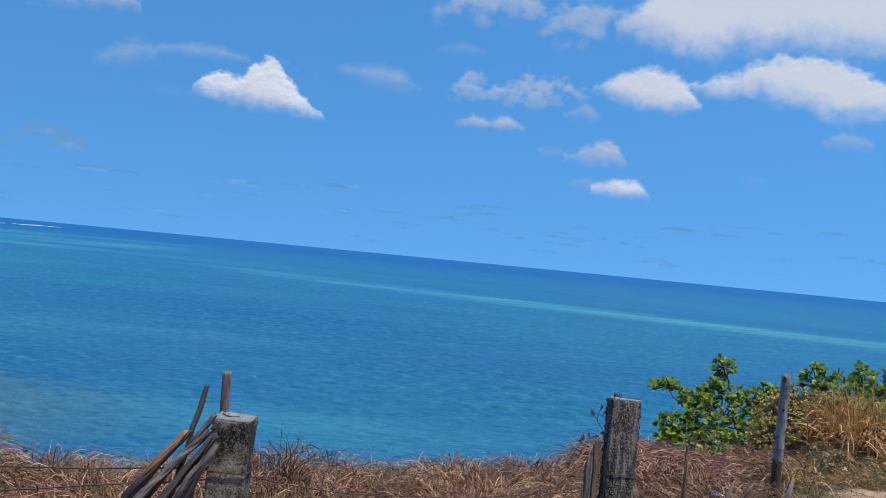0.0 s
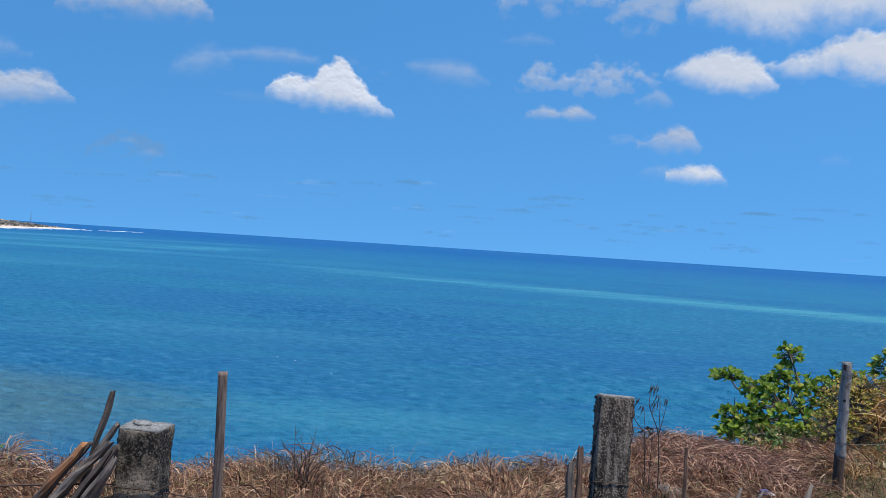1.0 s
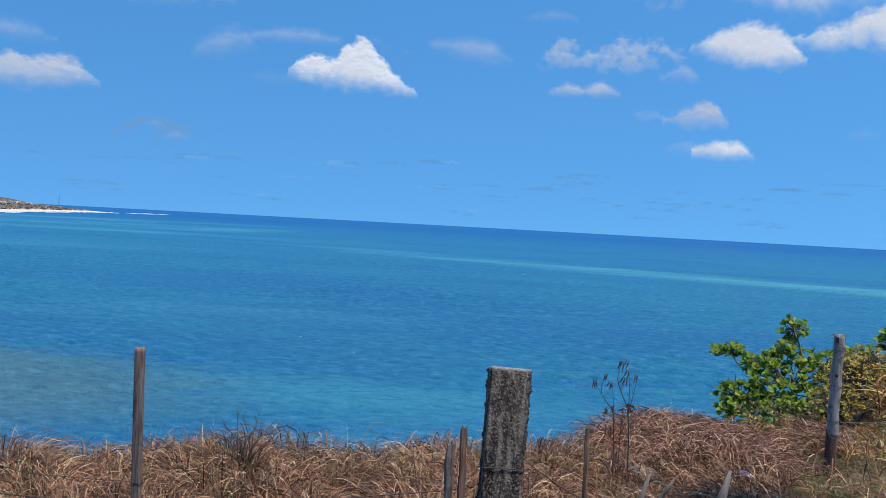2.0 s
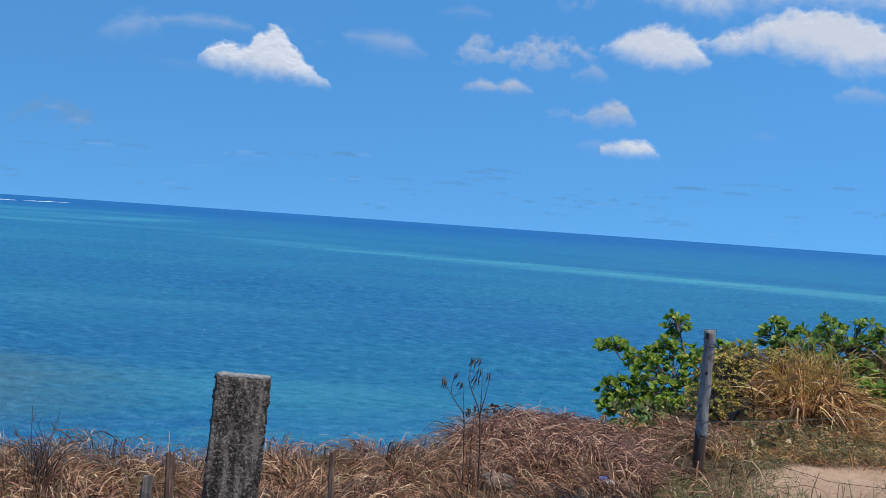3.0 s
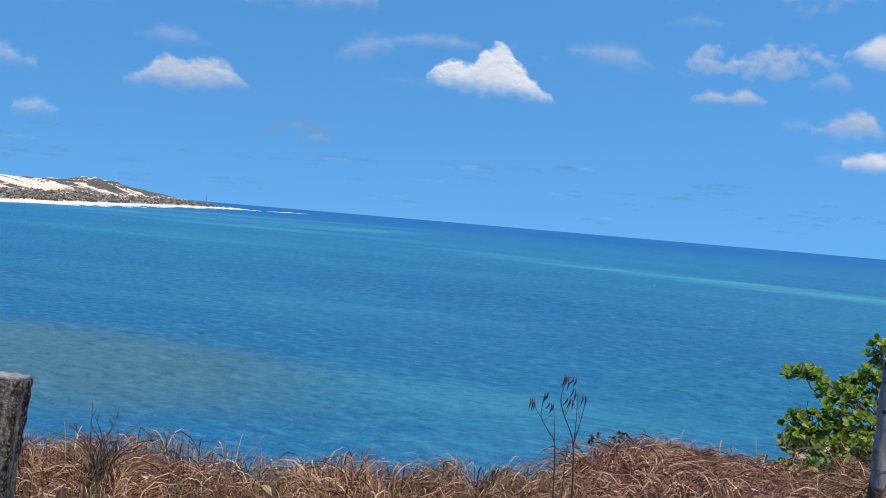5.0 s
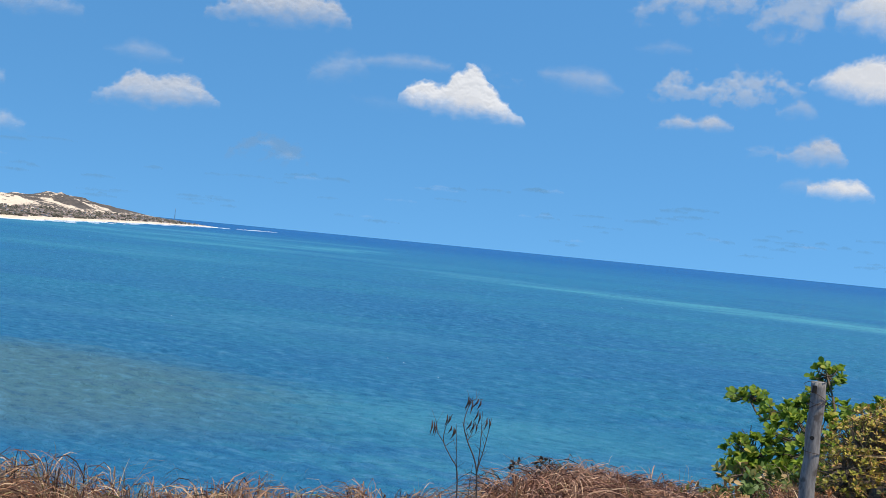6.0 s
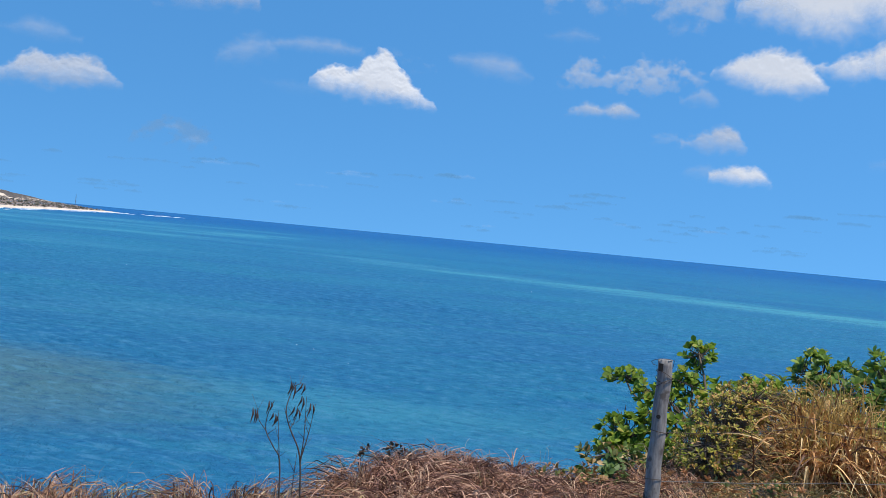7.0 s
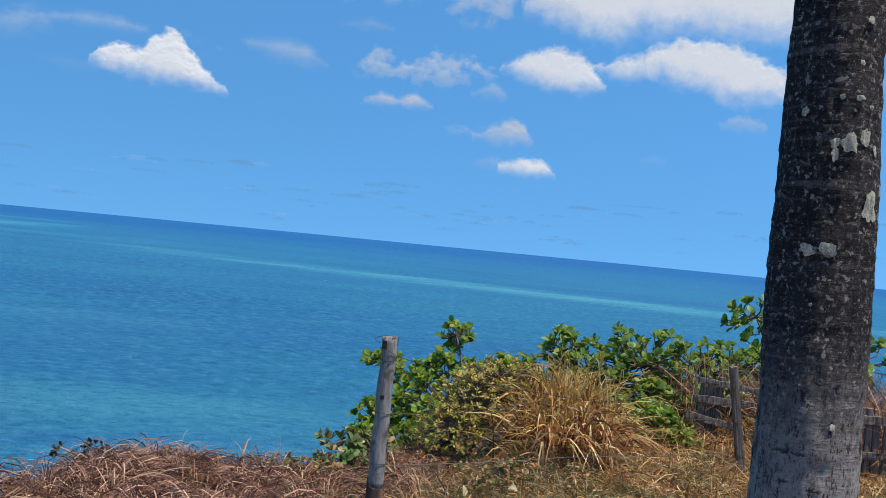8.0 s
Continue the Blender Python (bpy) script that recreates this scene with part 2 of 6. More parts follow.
M_LOWLEAF = leafy("low_weed_leaf", [(0.0, (0.05, 0.10, 0.02)), (0.5, (0.11, 0.17, 0.04)), (0.75, (0.24, 0.20, 0.06)), (0.88, (0.34, 0.20, 0.07)), (1.0, (0.46, 0.32, 0.15))], 0.55, 0.28, True)
M_CURLED = leafy("curled_dead_leaf", [(0.0, (0.035, 0.026, 0.018)), (0.5, (0.10, 0.062, 0.040)), (0.8, (0.17, 0.11, 0.05)), (1.0, (0.26, 0.15, 0.08))], 0.6, 0.2, True)
M_WEED = leafy("withered_weed_leaf", [(0.0, (0.08, 0.12, 0.03)), (0.40, (0.19, 0.19, 0.05)), (0.60, (0.33, 0.16, 0.06)), (0.90, (0.42, 0.19, 0.075)), (1.0, (0.60, 0.38, 0.22))], 0.55, 0.25)
M_STRAW = leafy("dry_straw", [(0.0, (0.052, 0.022, 0.015)), (0.30, (0.150, 0.066, 0.042)), (0.60, (0.34, 0.165, 0.090)), (0.84, (0.50, 0.290, 0.165)), (0.96, (0.62, 0.44, 0.28)), (1.0, (0.20, 0.21, 0.055))], 0.6, 0.2, True, 0.3)
M_MAUVE = leafy("mauve_brown_straw", [(0.0, (0.045, 0.018, 0.013)), (0.30, (0.140, 0.062, 0.043)), (0.60, (0.33, 0.165, 0.108)), (0.86, (0.54, 0.310, 0.205)), (1.0, (0.66, 0.44, 0.29))], 0.6, 0.2, True, 0.3)
M_TAN = leafy("bleached_straw", [(0.0, (0.14, 0.11, 0.040)), (0.3, (0.28, 0.19, 0.09)), (0.65, (0.42, 0.30, 0.155)), (0.9, (0.60, 0.47, 0.28)), (1.0, (0.22, 0.24, 0.06))], 0.6, 0.22, True, 0.3)
M_GOLD = leafy("golden_straw", [(0.0, (0.070, 0.024, 0.012)), (0.30, (0.22, 0.085, 0.032)), (0.55, (0.52, 0.245, 0.082)), (0.80, (0.76, 0.46, 0.170)), (0.93, (0.78, 0.58, 0.31)), (1.0, (0.26, 0.26, 0.05))], 0.5, 0.28, True, 0.35)
M_YELLOWGREEN = leafy("yellow_green_grass", [(0.0, (0.20, 0.12, 0.030)), (0.4, (0.46, 0.27, 0.065)), (0.8, (0.60, 0.40, 0.12)), (1.0, (0.70, 0.50, 0.20))], 0.55, 0.3, True, 0.3)
M_GREENGRASS = leafy("coarse_green_grass", [(0.0, (0.06, 0.078, 0.024)), (0.4, (0.14, 0.145, 0.048)), (0.7, (0.26, 0.205, 0.095)), (1.0, (0.42, 0.30, 0.17))], 0.55, 0.25, True, 0.3)
M_FROND = leafy("palm_leaflet", [(0.0, (0.03, 0.075, 0.02)), (0.6, (0.07, 0.13, 0.03)), (1.0, (0.16, 0.17, 0.05))], 0.4, 0.25, True)
M_DEADFROND = leafy("dead_palm_leaflet", [(0.0, (0.06, 0.045, 0.03)), (1.0, (0.18, 0.13, 0.08))], 0.6, 0.15, True)

M_LICHEN = surface("pale_lichen_crust", [(0.35, (0.22, 0.22, 0.16)), (0.65, (0.42, 0.42, 0.32))], [(0.40, (0.07, 0.066, 0.052)), (0.54, (0.54, 0.54, 0.42))], 90.0, 300.0, 0.95, 0.9, 0.002)


def bark_material():
    m, n, l, out = nodes_of("palm_bark")
    tc = n.new("ShaderNodeTexCoord")
    o = tc.outputs["Object"]
    rings = noise_tex(n, l, stretch(n, l, o, 1.4, 1.4, 24), 2.4, 9, 0.74, 0.6)
    rough_n = noise_tex(n, l, stretch(n, l, o, 1, 1, 1.2), 85, 9, 0.78)
    c1, c2 = ramp(n, [(0.40, (0.016, 0.014, 0.015)), (0.55, (0.052, 0.046, 0.046)), (0.66, (0.27, 0.24, 0.225))]), ramp(n, [(0.42, (0.009, 0.008, 0.009)), (0.54, (0.055, 0.049, 0.049)), (0.62, (0.48, 0.44, 0.42))])
    l.new(rings.outputs[0], c1.inputs[0])
    l.new(rough_n.outputs[0], c2.inputs[0])
    col = mix_col(n, l, 0.5, c1.outputs[0], c2.outputs[0])
    # thin pale lips of the old leaf scars
    sep = n.new("ShaderNodeSeparateXYZ")
    l.new(o, sep.inputs[0])
    wave = math_node(n, l, "ADD", math_node(n, l, "MULTIPLY", sep.outputs[2], 15.5), math_node(n, l, "MULTIPLY", noise_tex(n, l, o, 4.0, 4, 0.6).outputs[0], 2.2))
    lip = span(n, l, math_node(n, l, "FRACT", wave), 0.86, 0.97)
    gap = span(n, l, noise_tex(n, l, o, 26, 5, 0.7).outputs[0], 0.50, 0.60)
    col = mix_col(n, l, math_node(n, l, "MULTIPLY", math_node(n, l, "MULTIPLY", lip, gap), 0.55), col, (0.34, 0.29, 0.26))
    # greyer, worn fibre low on the trunk
    worn = noise_tex(n, l, stretch(n, l, o, 5, 5, 1.4), 4.2, 7, 0.72)
    low = span(n, l, sep.outputs[2], 1.74, 1.34)
    worn_f = math_node(n, l, "MULTIPLY", math_node(n, l, "MULTIPLY", span(n, l, worn.outputs[0], 0.30, 0.50), span(n, l, rough_n.outputs[0], 0.36, 0.52, 0.40, 1.0)), low)
    col = mix_col(n, l, math_node(n, l, "MULTIPLY", worn_f, 0.86), col, (0.51, 0.465, 0.44))
    fleck = noise_tex(n, l, stretch(n, l, o, 1, 1, 0.3), 62, 7, 0.75)
    col = mix_col(n, l, span(n, l, fleck.outputs[0], 0.47, 0.38, 0.0, 0.92), col, (0.022, 0.020, 0.020))
    stain = noise_tex(n, l, stretch(n, l, o, 1, 1, 0.35), 15, 8, 0.72, 0.5)
    col = mix_col(n, l, math_node(n, l, "MULTIPLY", span(n, l, stain.outputs[0], 0.47, 0.41, 0.0, 0.75), low), col, (0.030, 0.026, 0.026))
    groove = math_node(n, l, "MULTIPLY", span(n, l, math_node(n, l, "FRACT", wave), 0.16, 0.04), gap)
    col = mix_col(n, l, math_node(n, l, "MULTIPLY", groove, 0.8), col, (0.018, 0.016, 0.016))
    # crusts of pale lichen
    vec = n.new("ShaderNodeVectorMath")
    vec.operation = "MULTIPLY_ADD"
    warp = noise_tex(n, l, o, 22, 3)
    l.new(warp.outputs["Color"], vec.inputs[0])
    vec.inputs[1].default_value = (0.05, 0.05, 0.05)
    l.new(o, vec.inputs[2])
    vor = n.new("ShaderNodeTexVoronoi")
    vor.inputs["Scale"].default_value = 7.0
    l.new(vec.outputs[0], vor.inputs["Vector"])
    sepc = n.new("ShaderNodeSeparateColor")
    l.new(vor.outputs["Color"], sepc.inputs[0])
    pick = span(n, l, sepc.outputs[0], 0.60, 0.62)
    size = math_node(n, l, "MULTIPLY", sepc.outputs[1], 0.15)
    spot = math_node(n, l, "MULTIPLY", math_node(n, l, "LESS_THAN", vor.outputs["Distance"], size), pick)
    col = mix_col(n, l, math_node(n, l, "MULTIPLY", spot, 0.9), col, mix_col(n, l, span(n, l, rough_n.outputs[0], 0.4, 0.6), (0.30, 0.31, 0.26), (0.52, 0.53, 0.46)))
    specks = noise_tex(n, l, o, 60, 3)
    col = mix_col(n, l, span(n, l, specks.outputs[0], 0.605, 0.65, 0.0, 0.85), col, (0.40, 0.38, 0.35))
    sh = n.new("ShaderNodeBsdfPrincipled")
    sh.inputs["Roughness"].default_value = 0.9
    sh.inputs["Specular IOR Level"].default_value = 0.2
    l.new(col, sh.inputs["Base Color"])
    bp = n.new("ShaderNodeBump")
    bp.inputs["Strength"].default_value = 1.0
    bp.inputs["Distance"].default_value = 0.014
    l.new(math_node(n, l, "ADD", rings.outputs[0], rough_n.outputs[0]), bp.inputs["Height"])
    l.new(bp.outputs[0], sh.inputs["Normal"])
    l.new(sh.outputs[0], out.inputs[0])
    return m


M_BARK = bark_material()


def ground_material():
    m, n, l, out = nodes_of("sandy_ground")
    g = n.new("ShaderNodeNewGeometry")
    p = g.outputs["Position"]
    a = noise_tex(n, l, p, 0.9, 6)
    b = noise_tex(n, l, p, 14, 8, 0.7)
    f = noise_tex(n, l, p, 120, 4)
    ca = ramp(n, [(0.35, (0.27, 0.165, 0.105)), (0.6, (0.36, 0.24, 0.155))])
    cb = ramp(n, [(0.35, (0.18, 0.105, 0.065)), (0.6, (0.38, 0.26, 0.17))])
    l.new(a.outputs[0], ca.inputs[0])
    l.new(b.outputs[0], cb.inputs[0])
    col = mix_col(n, l, 0.45, ca.outputs[0], cb.outputs[0])
    # litter of dead stalks and earth where the grass stands, told by the ground's own cover value
    at = n.new("ShaderNodeAttribute")
    at.attribute_name = "cover"
    litter = ramp(n, [(0.35, (0.045, 0.028, 0.019)), (0.65, (0.13, 0.08, 0.05))])
    l.new(b.outputs[0], litter.inputs[0])
    edge = math_node(n, l, "ADD", at.outputs["Fac"], math_node(n, l, "MULTIPLY", math_node(n, l, "SUBTRACT", b.outputs[0], 0.5), 0.8))
    col = mix_col(n, l, span(n, l, edge, 0.35, 0.65), col, litter.outputs[0])
    sh = n.new("ShaderNodeBsdfPrincipled")
    sh.inputs["Roughness"].default_value = 0.95
    sh.inputs["Specular IOR Level"].default_value = 0.15
    l.new(col, sh.inputs["Base Color"])
    bp = n.new("ShaderNodeBump")
    bp.inputs["Strength"].default_value = 0.7
    bp.inputs["Distance"].default_value = 0.02
    l.new(math_node(n, l, "ADD", b.outputs[0], math_node(n, l, "MULTIPLY", f.outputs[0], 0.3)), bp.inputs["Height"])
    l.new(bp.outputs[0], sh.inputs["Normal"])
    l.new(sh.outputs[0], out.inputs[0])
    return m


M_GROUND = ground_material()


def sea_material():
    m, n, l, out = nodes_of("sea_water")
    p = n.new("ShaderNodeNewGeometry").outputs["Position"]
    streak = noise_tex(n, l, stretch(n, l, p, 0.0050, 0.016, 1, radians(12)), 1.0, 6, 0.65, 0.8)
    drift = noise_tex(n, l, stretch(n, l, p, 0.014, 0.034, 1, radians(8)), 1.0, 6, 0.65, 0.8)

    def patch(cx, cy, rx, ry, rot, lo, hi, wob=0.5):
        mp = n.new("ShaderNodeMapping")
        mp.vector_type = "TEXTURE"
        mp.inputs["Location"].default_value = (cx, cy, SEA_Z)
        mp.inputs["Rotation"].default_value = (0, 0, radians(rot))
        mp.inputs["Scale"].default_value = (rx, ry, 1000)
        l.new(p, mp.inputs["Vector"])
        ln = n.new("ShaderNodeVectorMath")
        ln.operation = "LENGTH"
        l.new(mp.outputs[0], ln.inputs[0])
        d = math_node(n, l, "ADD", ln.outputs["Value"], math_node(n, l, "MULTIPLY", math_node(n, l, "SUBTRACT", drift.outputs[0], 0.5), wob * 2))
        return span(n, l, d, hi, lo)

    sep = n.new("ShaderNodeSeparateXYZ")
    l.new(p, sep.inputs[0])
    col = mix_col(n, l, span(n, l, streak.outputs[0], 0.34, 0.68), (0.015, 0.126, 0.272), (0.019, 0.162, 0.279))
    col = mix_col(n, l, span(n, l, drift.outputs[0], 0.46, 0.72, 0, 0.4), col, (0.021, 0.178, 0.276))
    # open deep water far out
    col = mix_col(n, l, span(n, l, sep.outputs[1], 520, 2200, 0, 0.95), col, (0.003, 0.088, 0.262))
    # shallow sandbars and lanes of lighter water
    for cx, cy, rx, ry, rot, amount in ((60, 478, 185, 32, -26, 0.95), (150, 425, 130, 34, -24, 0.75), (-95, 575, 90, 26, -16, 0.45), (-330, 700, 160, 40, 10, 0.55), (-365, 930, 45, 150, -4, 0.5), (-300, 420, 120, 34, 8, 0.35), (-60, 185, 46, 12, 4, 0.55), (-24, 108, 26, 9, 0, 0.32), (4, 84, 30, 9, 4, 0.3), (-110, 165, 40, 10, 0, 0.5), (-6, 105, 26, 12, 8, 0.12), (-640, 1120, 260, 90, 45, 0.6), (-560, 860, 200, 90, 40, 0.55)):
        f = math_node(n, l, "MULTIPLY", patch(cx, cy, rx, ry, rot, 0.0, 1.6, 1.3), math_node(n, l, "MULTIPLY", span(n, l, streak.outputs[0], 0.38, 0.58, 0.36, 1.0), amount))
        col = mix_col(n, l, f, col, (0.062, 0.282, 0.352))
    # sand stirred up below the cliff
    f = math_node(n, l, "MULTIPLY", patch(-80, 97, 48, 28, -3, 0.50, 1.10, 0.30), 0.68)
    col = mix_col(n, l, f, col, (0.080, 0.162, 0.170))
    # wave light and shade painted into the colour: dark and pale dashes from noise
    ripple_shade_n = noise_tex(n, l, stretch(n, l, p, 0.40, 1.0, 1, radians(4)), 0.95, 6, 0.68, 0.2)
    broad_shade_n = noise_tex(n, l, stretch(n, l, p, 0.50, 1.0, 1, radians(4)), 0.15, 5, 0.72, 0.3)
    tone = math_node(n, l, "ADD", ripple_shade_n.outputs[0], math_node(n, l, "MULTIPLY", math_node(n, l, "SUBTRACT", broad_shade_n.outputs[0], 0.5), 0.15))
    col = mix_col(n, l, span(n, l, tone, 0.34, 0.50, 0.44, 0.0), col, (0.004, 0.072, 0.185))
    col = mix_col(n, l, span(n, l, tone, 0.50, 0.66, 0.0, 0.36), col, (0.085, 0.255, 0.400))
    # ripples and low swell
    chop = noise_tex(n, l, stretch(n, l, p, 0.75, 1.0, 1, radians(14)), 0.8, 6, 0.62, 0.3)
    mid = noise_tex(n, l, stretch(n, l, p, 0.17, 0.26, 1, radians(9)), 1.0, 6, 0.62, 0.4)
    swell = noise_tex(n, l, stretch(n, l, p, 0.030, 0.075, 1, radians(10)), 1.0, 4, 0.6, 0.3)
    ripple = noise_tex(n, l, stretch(n, l, p, 0.8, 1.0, 1, radians(-8)), 2.1, 5, 0.6, 0.2)
    h = math_node(n, l, "ADD", math_node(n, l, "ADD", chop.outputs[0], math_node(n, l, "MULTIPLY", ripple.outputs[0], 0.45)), math_node(n, l, "ADD", math_node(n, l, "MULTIPLY", mid.outputs[0], 0.55), math_node(n, l, "MULTIPLY", swell.outputs[0], 1.2)))
    bp = n.new("ShaderNodeBump")
    bp.inputs["Strength"].default_value = 0.85
    bp.inputs["Distance"].default_value = 1.5
    l.new(h, bp.inputs["Height"])
    # light scattered in the water, and a gloss that the ruffled surface keeps from becoming a mirror far out
    body = n.new("ShaderNodeBsdfDiffuse")
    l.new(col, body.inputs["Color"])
    l.new(bp.outputs[0], body.inputs["Normal"])
    gloss = n.new("ShaderNodeBsdfGlossy")
    gloss.inputs["Roughness"].default_value = 0.22
    l.new(bp.outputs[0], gloss.inputs["Normal"])
    fr = n.new("ShaderNodeFresnel")
    fr.inputs["IOR"].default_value = 1.333
    l.new(bp.outputs[0], fr.inputs["Normal"])
    mx = n.new("ShaderNodeMixShader")
    l.new(math_node(n, l, "MULTIPLY", fr.outputs[0], 0.40), mx.inputs[0])
    l.new(body.outputs[0], mx.inputs[1])
    l.new(gloss.outputs[0], mx.inputs[2])
    l.new(mx.outputs[0], out.inputs[0])
    return m


M_SEA = sea_material()


def cloud_material(name, cap, bright, tint, lit=0.8, full=0.9):
    m, n, l, out = nodes_of(name)
    at = n.new("ShaderNodeAttribute")
    at.attribute_name = "thickness"
    tc = n.new("ShaderNodeTexCoord")
    fine = noise_tex(n, l, tc.outputs["Object"], 0.016, 9, 0.66, 0.4)
    d = math_node(n, l, "ADD", at.outputs["Fac"], math_node(n, l, "MULTIPLY", math_node(n, l, "SUBTRACT", fine.outputs[0], 0.5), 0.7))
    alpha = span(n, l, d, 0.0, full, 0.0, cap)
    em = n.new("ShaderNodeEmission")
    em.inputs["Color"].default_value = (*tint, 1)
    em.inputs["Strength"].default_value = bright
    df = n.new("ShaderNodeBsdfDiffuse")
    df.inputs["Color"].default_value = (lit * 0.93, lit * 0.98, lit * 1.06, 1)
    add = n.new("ShaderNodeAddShader")
    l.new(em.outputs[0], add.inputs[0])
    l.new(df.outputs[0], add.inputs[1])
    tr = n.new("ShaderNodeBsdfTransparent")
    mx = n.new("ShaderNodeMixShader")
    l.new(alpha, mx.inputs[0])
    l.new(tr.outputs[0], mx.inputs[1])
    l.new(add.outputs[0], mx.inputs[2])
    l.new(mx.outputs[0], out.inputs[0])
    return m


M_CLOUD = cloud_material("cumulus", 0.94, 0.61, (0.955, 0.975, 1.0), 0.19, 1.25)
M_CLOUD_SOFT = cloud_material("soft_cumulus", 0.78, 0.46, (0.94, 0.965, 1.0), 0.19, 1.35)
M_CLOUD_MID = cloud_material("ragged_cloud", 0.54, 0.48, (0.92, 0.96, 1.0), 0.20, 1.4)
M_CLOUD_THIN = cloud_material("thin_cloud", 0.34, 0.48, (0.90, 0.95, 1.0), 0.20, 1.4)
M_CLOUD_FAINT = cloud_material("faint_cloud", 0.16, 0.48, (0.90, 0.95, 1.0), 0.20, 1.4)
M_CLOUD_VEIL = cloud_material("grey_cloud_veil", 0.34, 0.46, (0.38, 0.62, 0.95), 0.02, 1.1)
M_CLOUD_HAZE = cloud_material("distant_streak_cloud", 0.58, 0.54, (0.18, 0.52, 1.0), 0.02, 1.1)


# ---- mesh helpers ----
def part(name, bm, material, parent=None, label=""):
    me = bpy.data.meshes.new(name)
    bm.to_mesh(me)
    bm.free()
    me.materials.append(material)
    ob = new(name, me)
    if parent is not None:
        ob.parent = parent
    if label:
        ob["label"] = label
    return ob


def thing(name, at, label, category, group=""):
    ob = new(name)
    ob.location = at
    ob.empty_display_size = 0.1
    tagged(ob, label, category, group)
    return ob


def smooth(ob):
    ob.data.shade_smooth()
    return ob


def raw(name, verts, faces, material, parent=None, label=""):
    me = bpy.data.meshes.new(name)
    me.from_pydata(verts.tolist() if isinstance(verts, np.ndarray) else verts, [], faces.tolist() if isinstance(faces, np.ndarray) else faces)
    me.materials.append(material)
    ob = new(name, me)
    if parent is not None:
        ob.parent = parent
    if label:
        ob["label"] = label
    return ob


def tube(bm, pts, radii, sides=8, cap=True):
    """A tapered tube along pts."""
    pts = [Vector(p) for p in pts]
    rings = []
    side = None
    for i, p in enumerate(pts):
        way = (pts[min(i + 1, len(pts) - 1)] - pts[max(i - 1, 0)]).normalized()
        if side is None:
            side = way.orthogonal().normalized()
        side = (side - way * side.dot(way)).normalized()
        up = way.cross(side)
        r = radii[i] if isinstance(radii, (list, tuple)) else radii
        rings.append([bm.verts.new(p + (side * math.cos(a) + up * math.sin(a)) * r) for a in (2 * math.pi * k / sides for k in range(sides))])
    for a, b in zip(rings, rings[1:]):
        for k in range(sides):
            bm.faces.new((a[k], a[(k + 1) % sides], b[(k + 1) % sides], b[k]))
    if cap:
        bm.faces.new(list(reversed(rings[0])))
        bm.faces.new(rings[-1])
    return rings


def rough_box(bm, w, d, h, cuts=(4, 4, 24), wear=0.004, rounding=0.012, top_wear=0.0, seed=0.0, taper=0.0):
    """A standing box from z = 0 to h with worn, uneven faces and rounded arrises."""
    nx, ny, nz = cuts
    grid = {}

    def vert(i, j, k):
        key = (i, j, k)
        if key not in grid:
            x, y, z = (i / nx - 0.5) * w, (j / ny - 0.5) * d, k / nz * h
            fx, fy = abs(x) / (w / 2), abs(y) / (d / 2)
            if fx > 0.99 and fy > 0.99:
                x -= math.copysign(rounding * 0.5, x)
                y -= math.copysign(rounding * 0.5, y)
            s = 1 + taper * (1 - z / h)
            q = Vector((x * 9 + seed, y * 9 - seed, z * 9))
            big = noise.noise(q) * wear * 0.7 + noise.noise(q * 4.3) * wear * 0.7 + noise.noise(q * 11) * wear * 0.35
            edge = wear * 2.6 * max(0, noise.noise(q * 10.5 + Vector((5, 5, 5))) + 0.1) if fx > 0.9 and fy > 0.9 else 0
            x = x * s + math.copysign(big - edge, x) if fx > 0.5 else x * s
            y = y * s + math.copysign(big - edge, y) if fy > 0.5 else y * s
            if k == nz:
                z += top_wear * (noise.noise(Vector((x * 70 + seed, y * 70, seed))) - 0.25 * max(fx, fy) ** 4)
            grid[key] = bm.verts.new((x, y, z))
        return grid[key]

    for i in range(nx):
        for j in range(ny):
            for k in (0, nz):
                f = [vert(i, j, k), vert(i + 1, j, k), vert(i + 1, j + 1, k), vert(i, j + 1, k)]
                bm.faces.new(f if k else f[::-1])
    for k in range(nz):
        for i in range(nx):
            bm.faces.new((vert(i, 0, k), vert(i + 1, 0, k), vert(i + 1, 0, k + 1), vert(i, 0, k + 1)))
            bm.faces.new((vert(i + 1, ny, k), vert(i, ny, k), vert(i, ny, k + 1), vert(i + 1, ny, k + 1)))
        for j in range(ny):
            bm.faces.new((vert(nx, j, k), vert(nx, j + 1, k), vert(nx, j + 1, k + 1), vert(nx, j, k + 1)))
            bm.faces.new((vert(0, j + 1, k), vert(0, j, k), vert(0, j, k + 1), vert(0, j + 1, k + 1)))


def stick(bm, a, b, r0, r1, seed=0, bend=0.03, sides=7, steps=7, splinter=False):
    a, b = Vector(a), Vector(b)
    pts, rad = [], []
    for i in range(steps + 1):
        t = i / steps
        q = Vector((seed * 3.7 + t * 2.2, seed * 1.3, 0.5))
        off = Vector((noise.noise(q), noise.noise(q + Vector((9, 0, 0))), noise.noise(q + Vector((0, 9, 0))))) * bend * math.sin(math.pi * min(1, t * 1.1 + 0.05))
        pts.append(a.lerp(b, t) + off)
        r = r0 + (r1 - r0) * t
        rad.append(r * (1 + 0.25 * noise.noise(q * 4)))
    if splinter:
        rad[-1] *= 0.35
    tube(bm, pts, rad, sides)


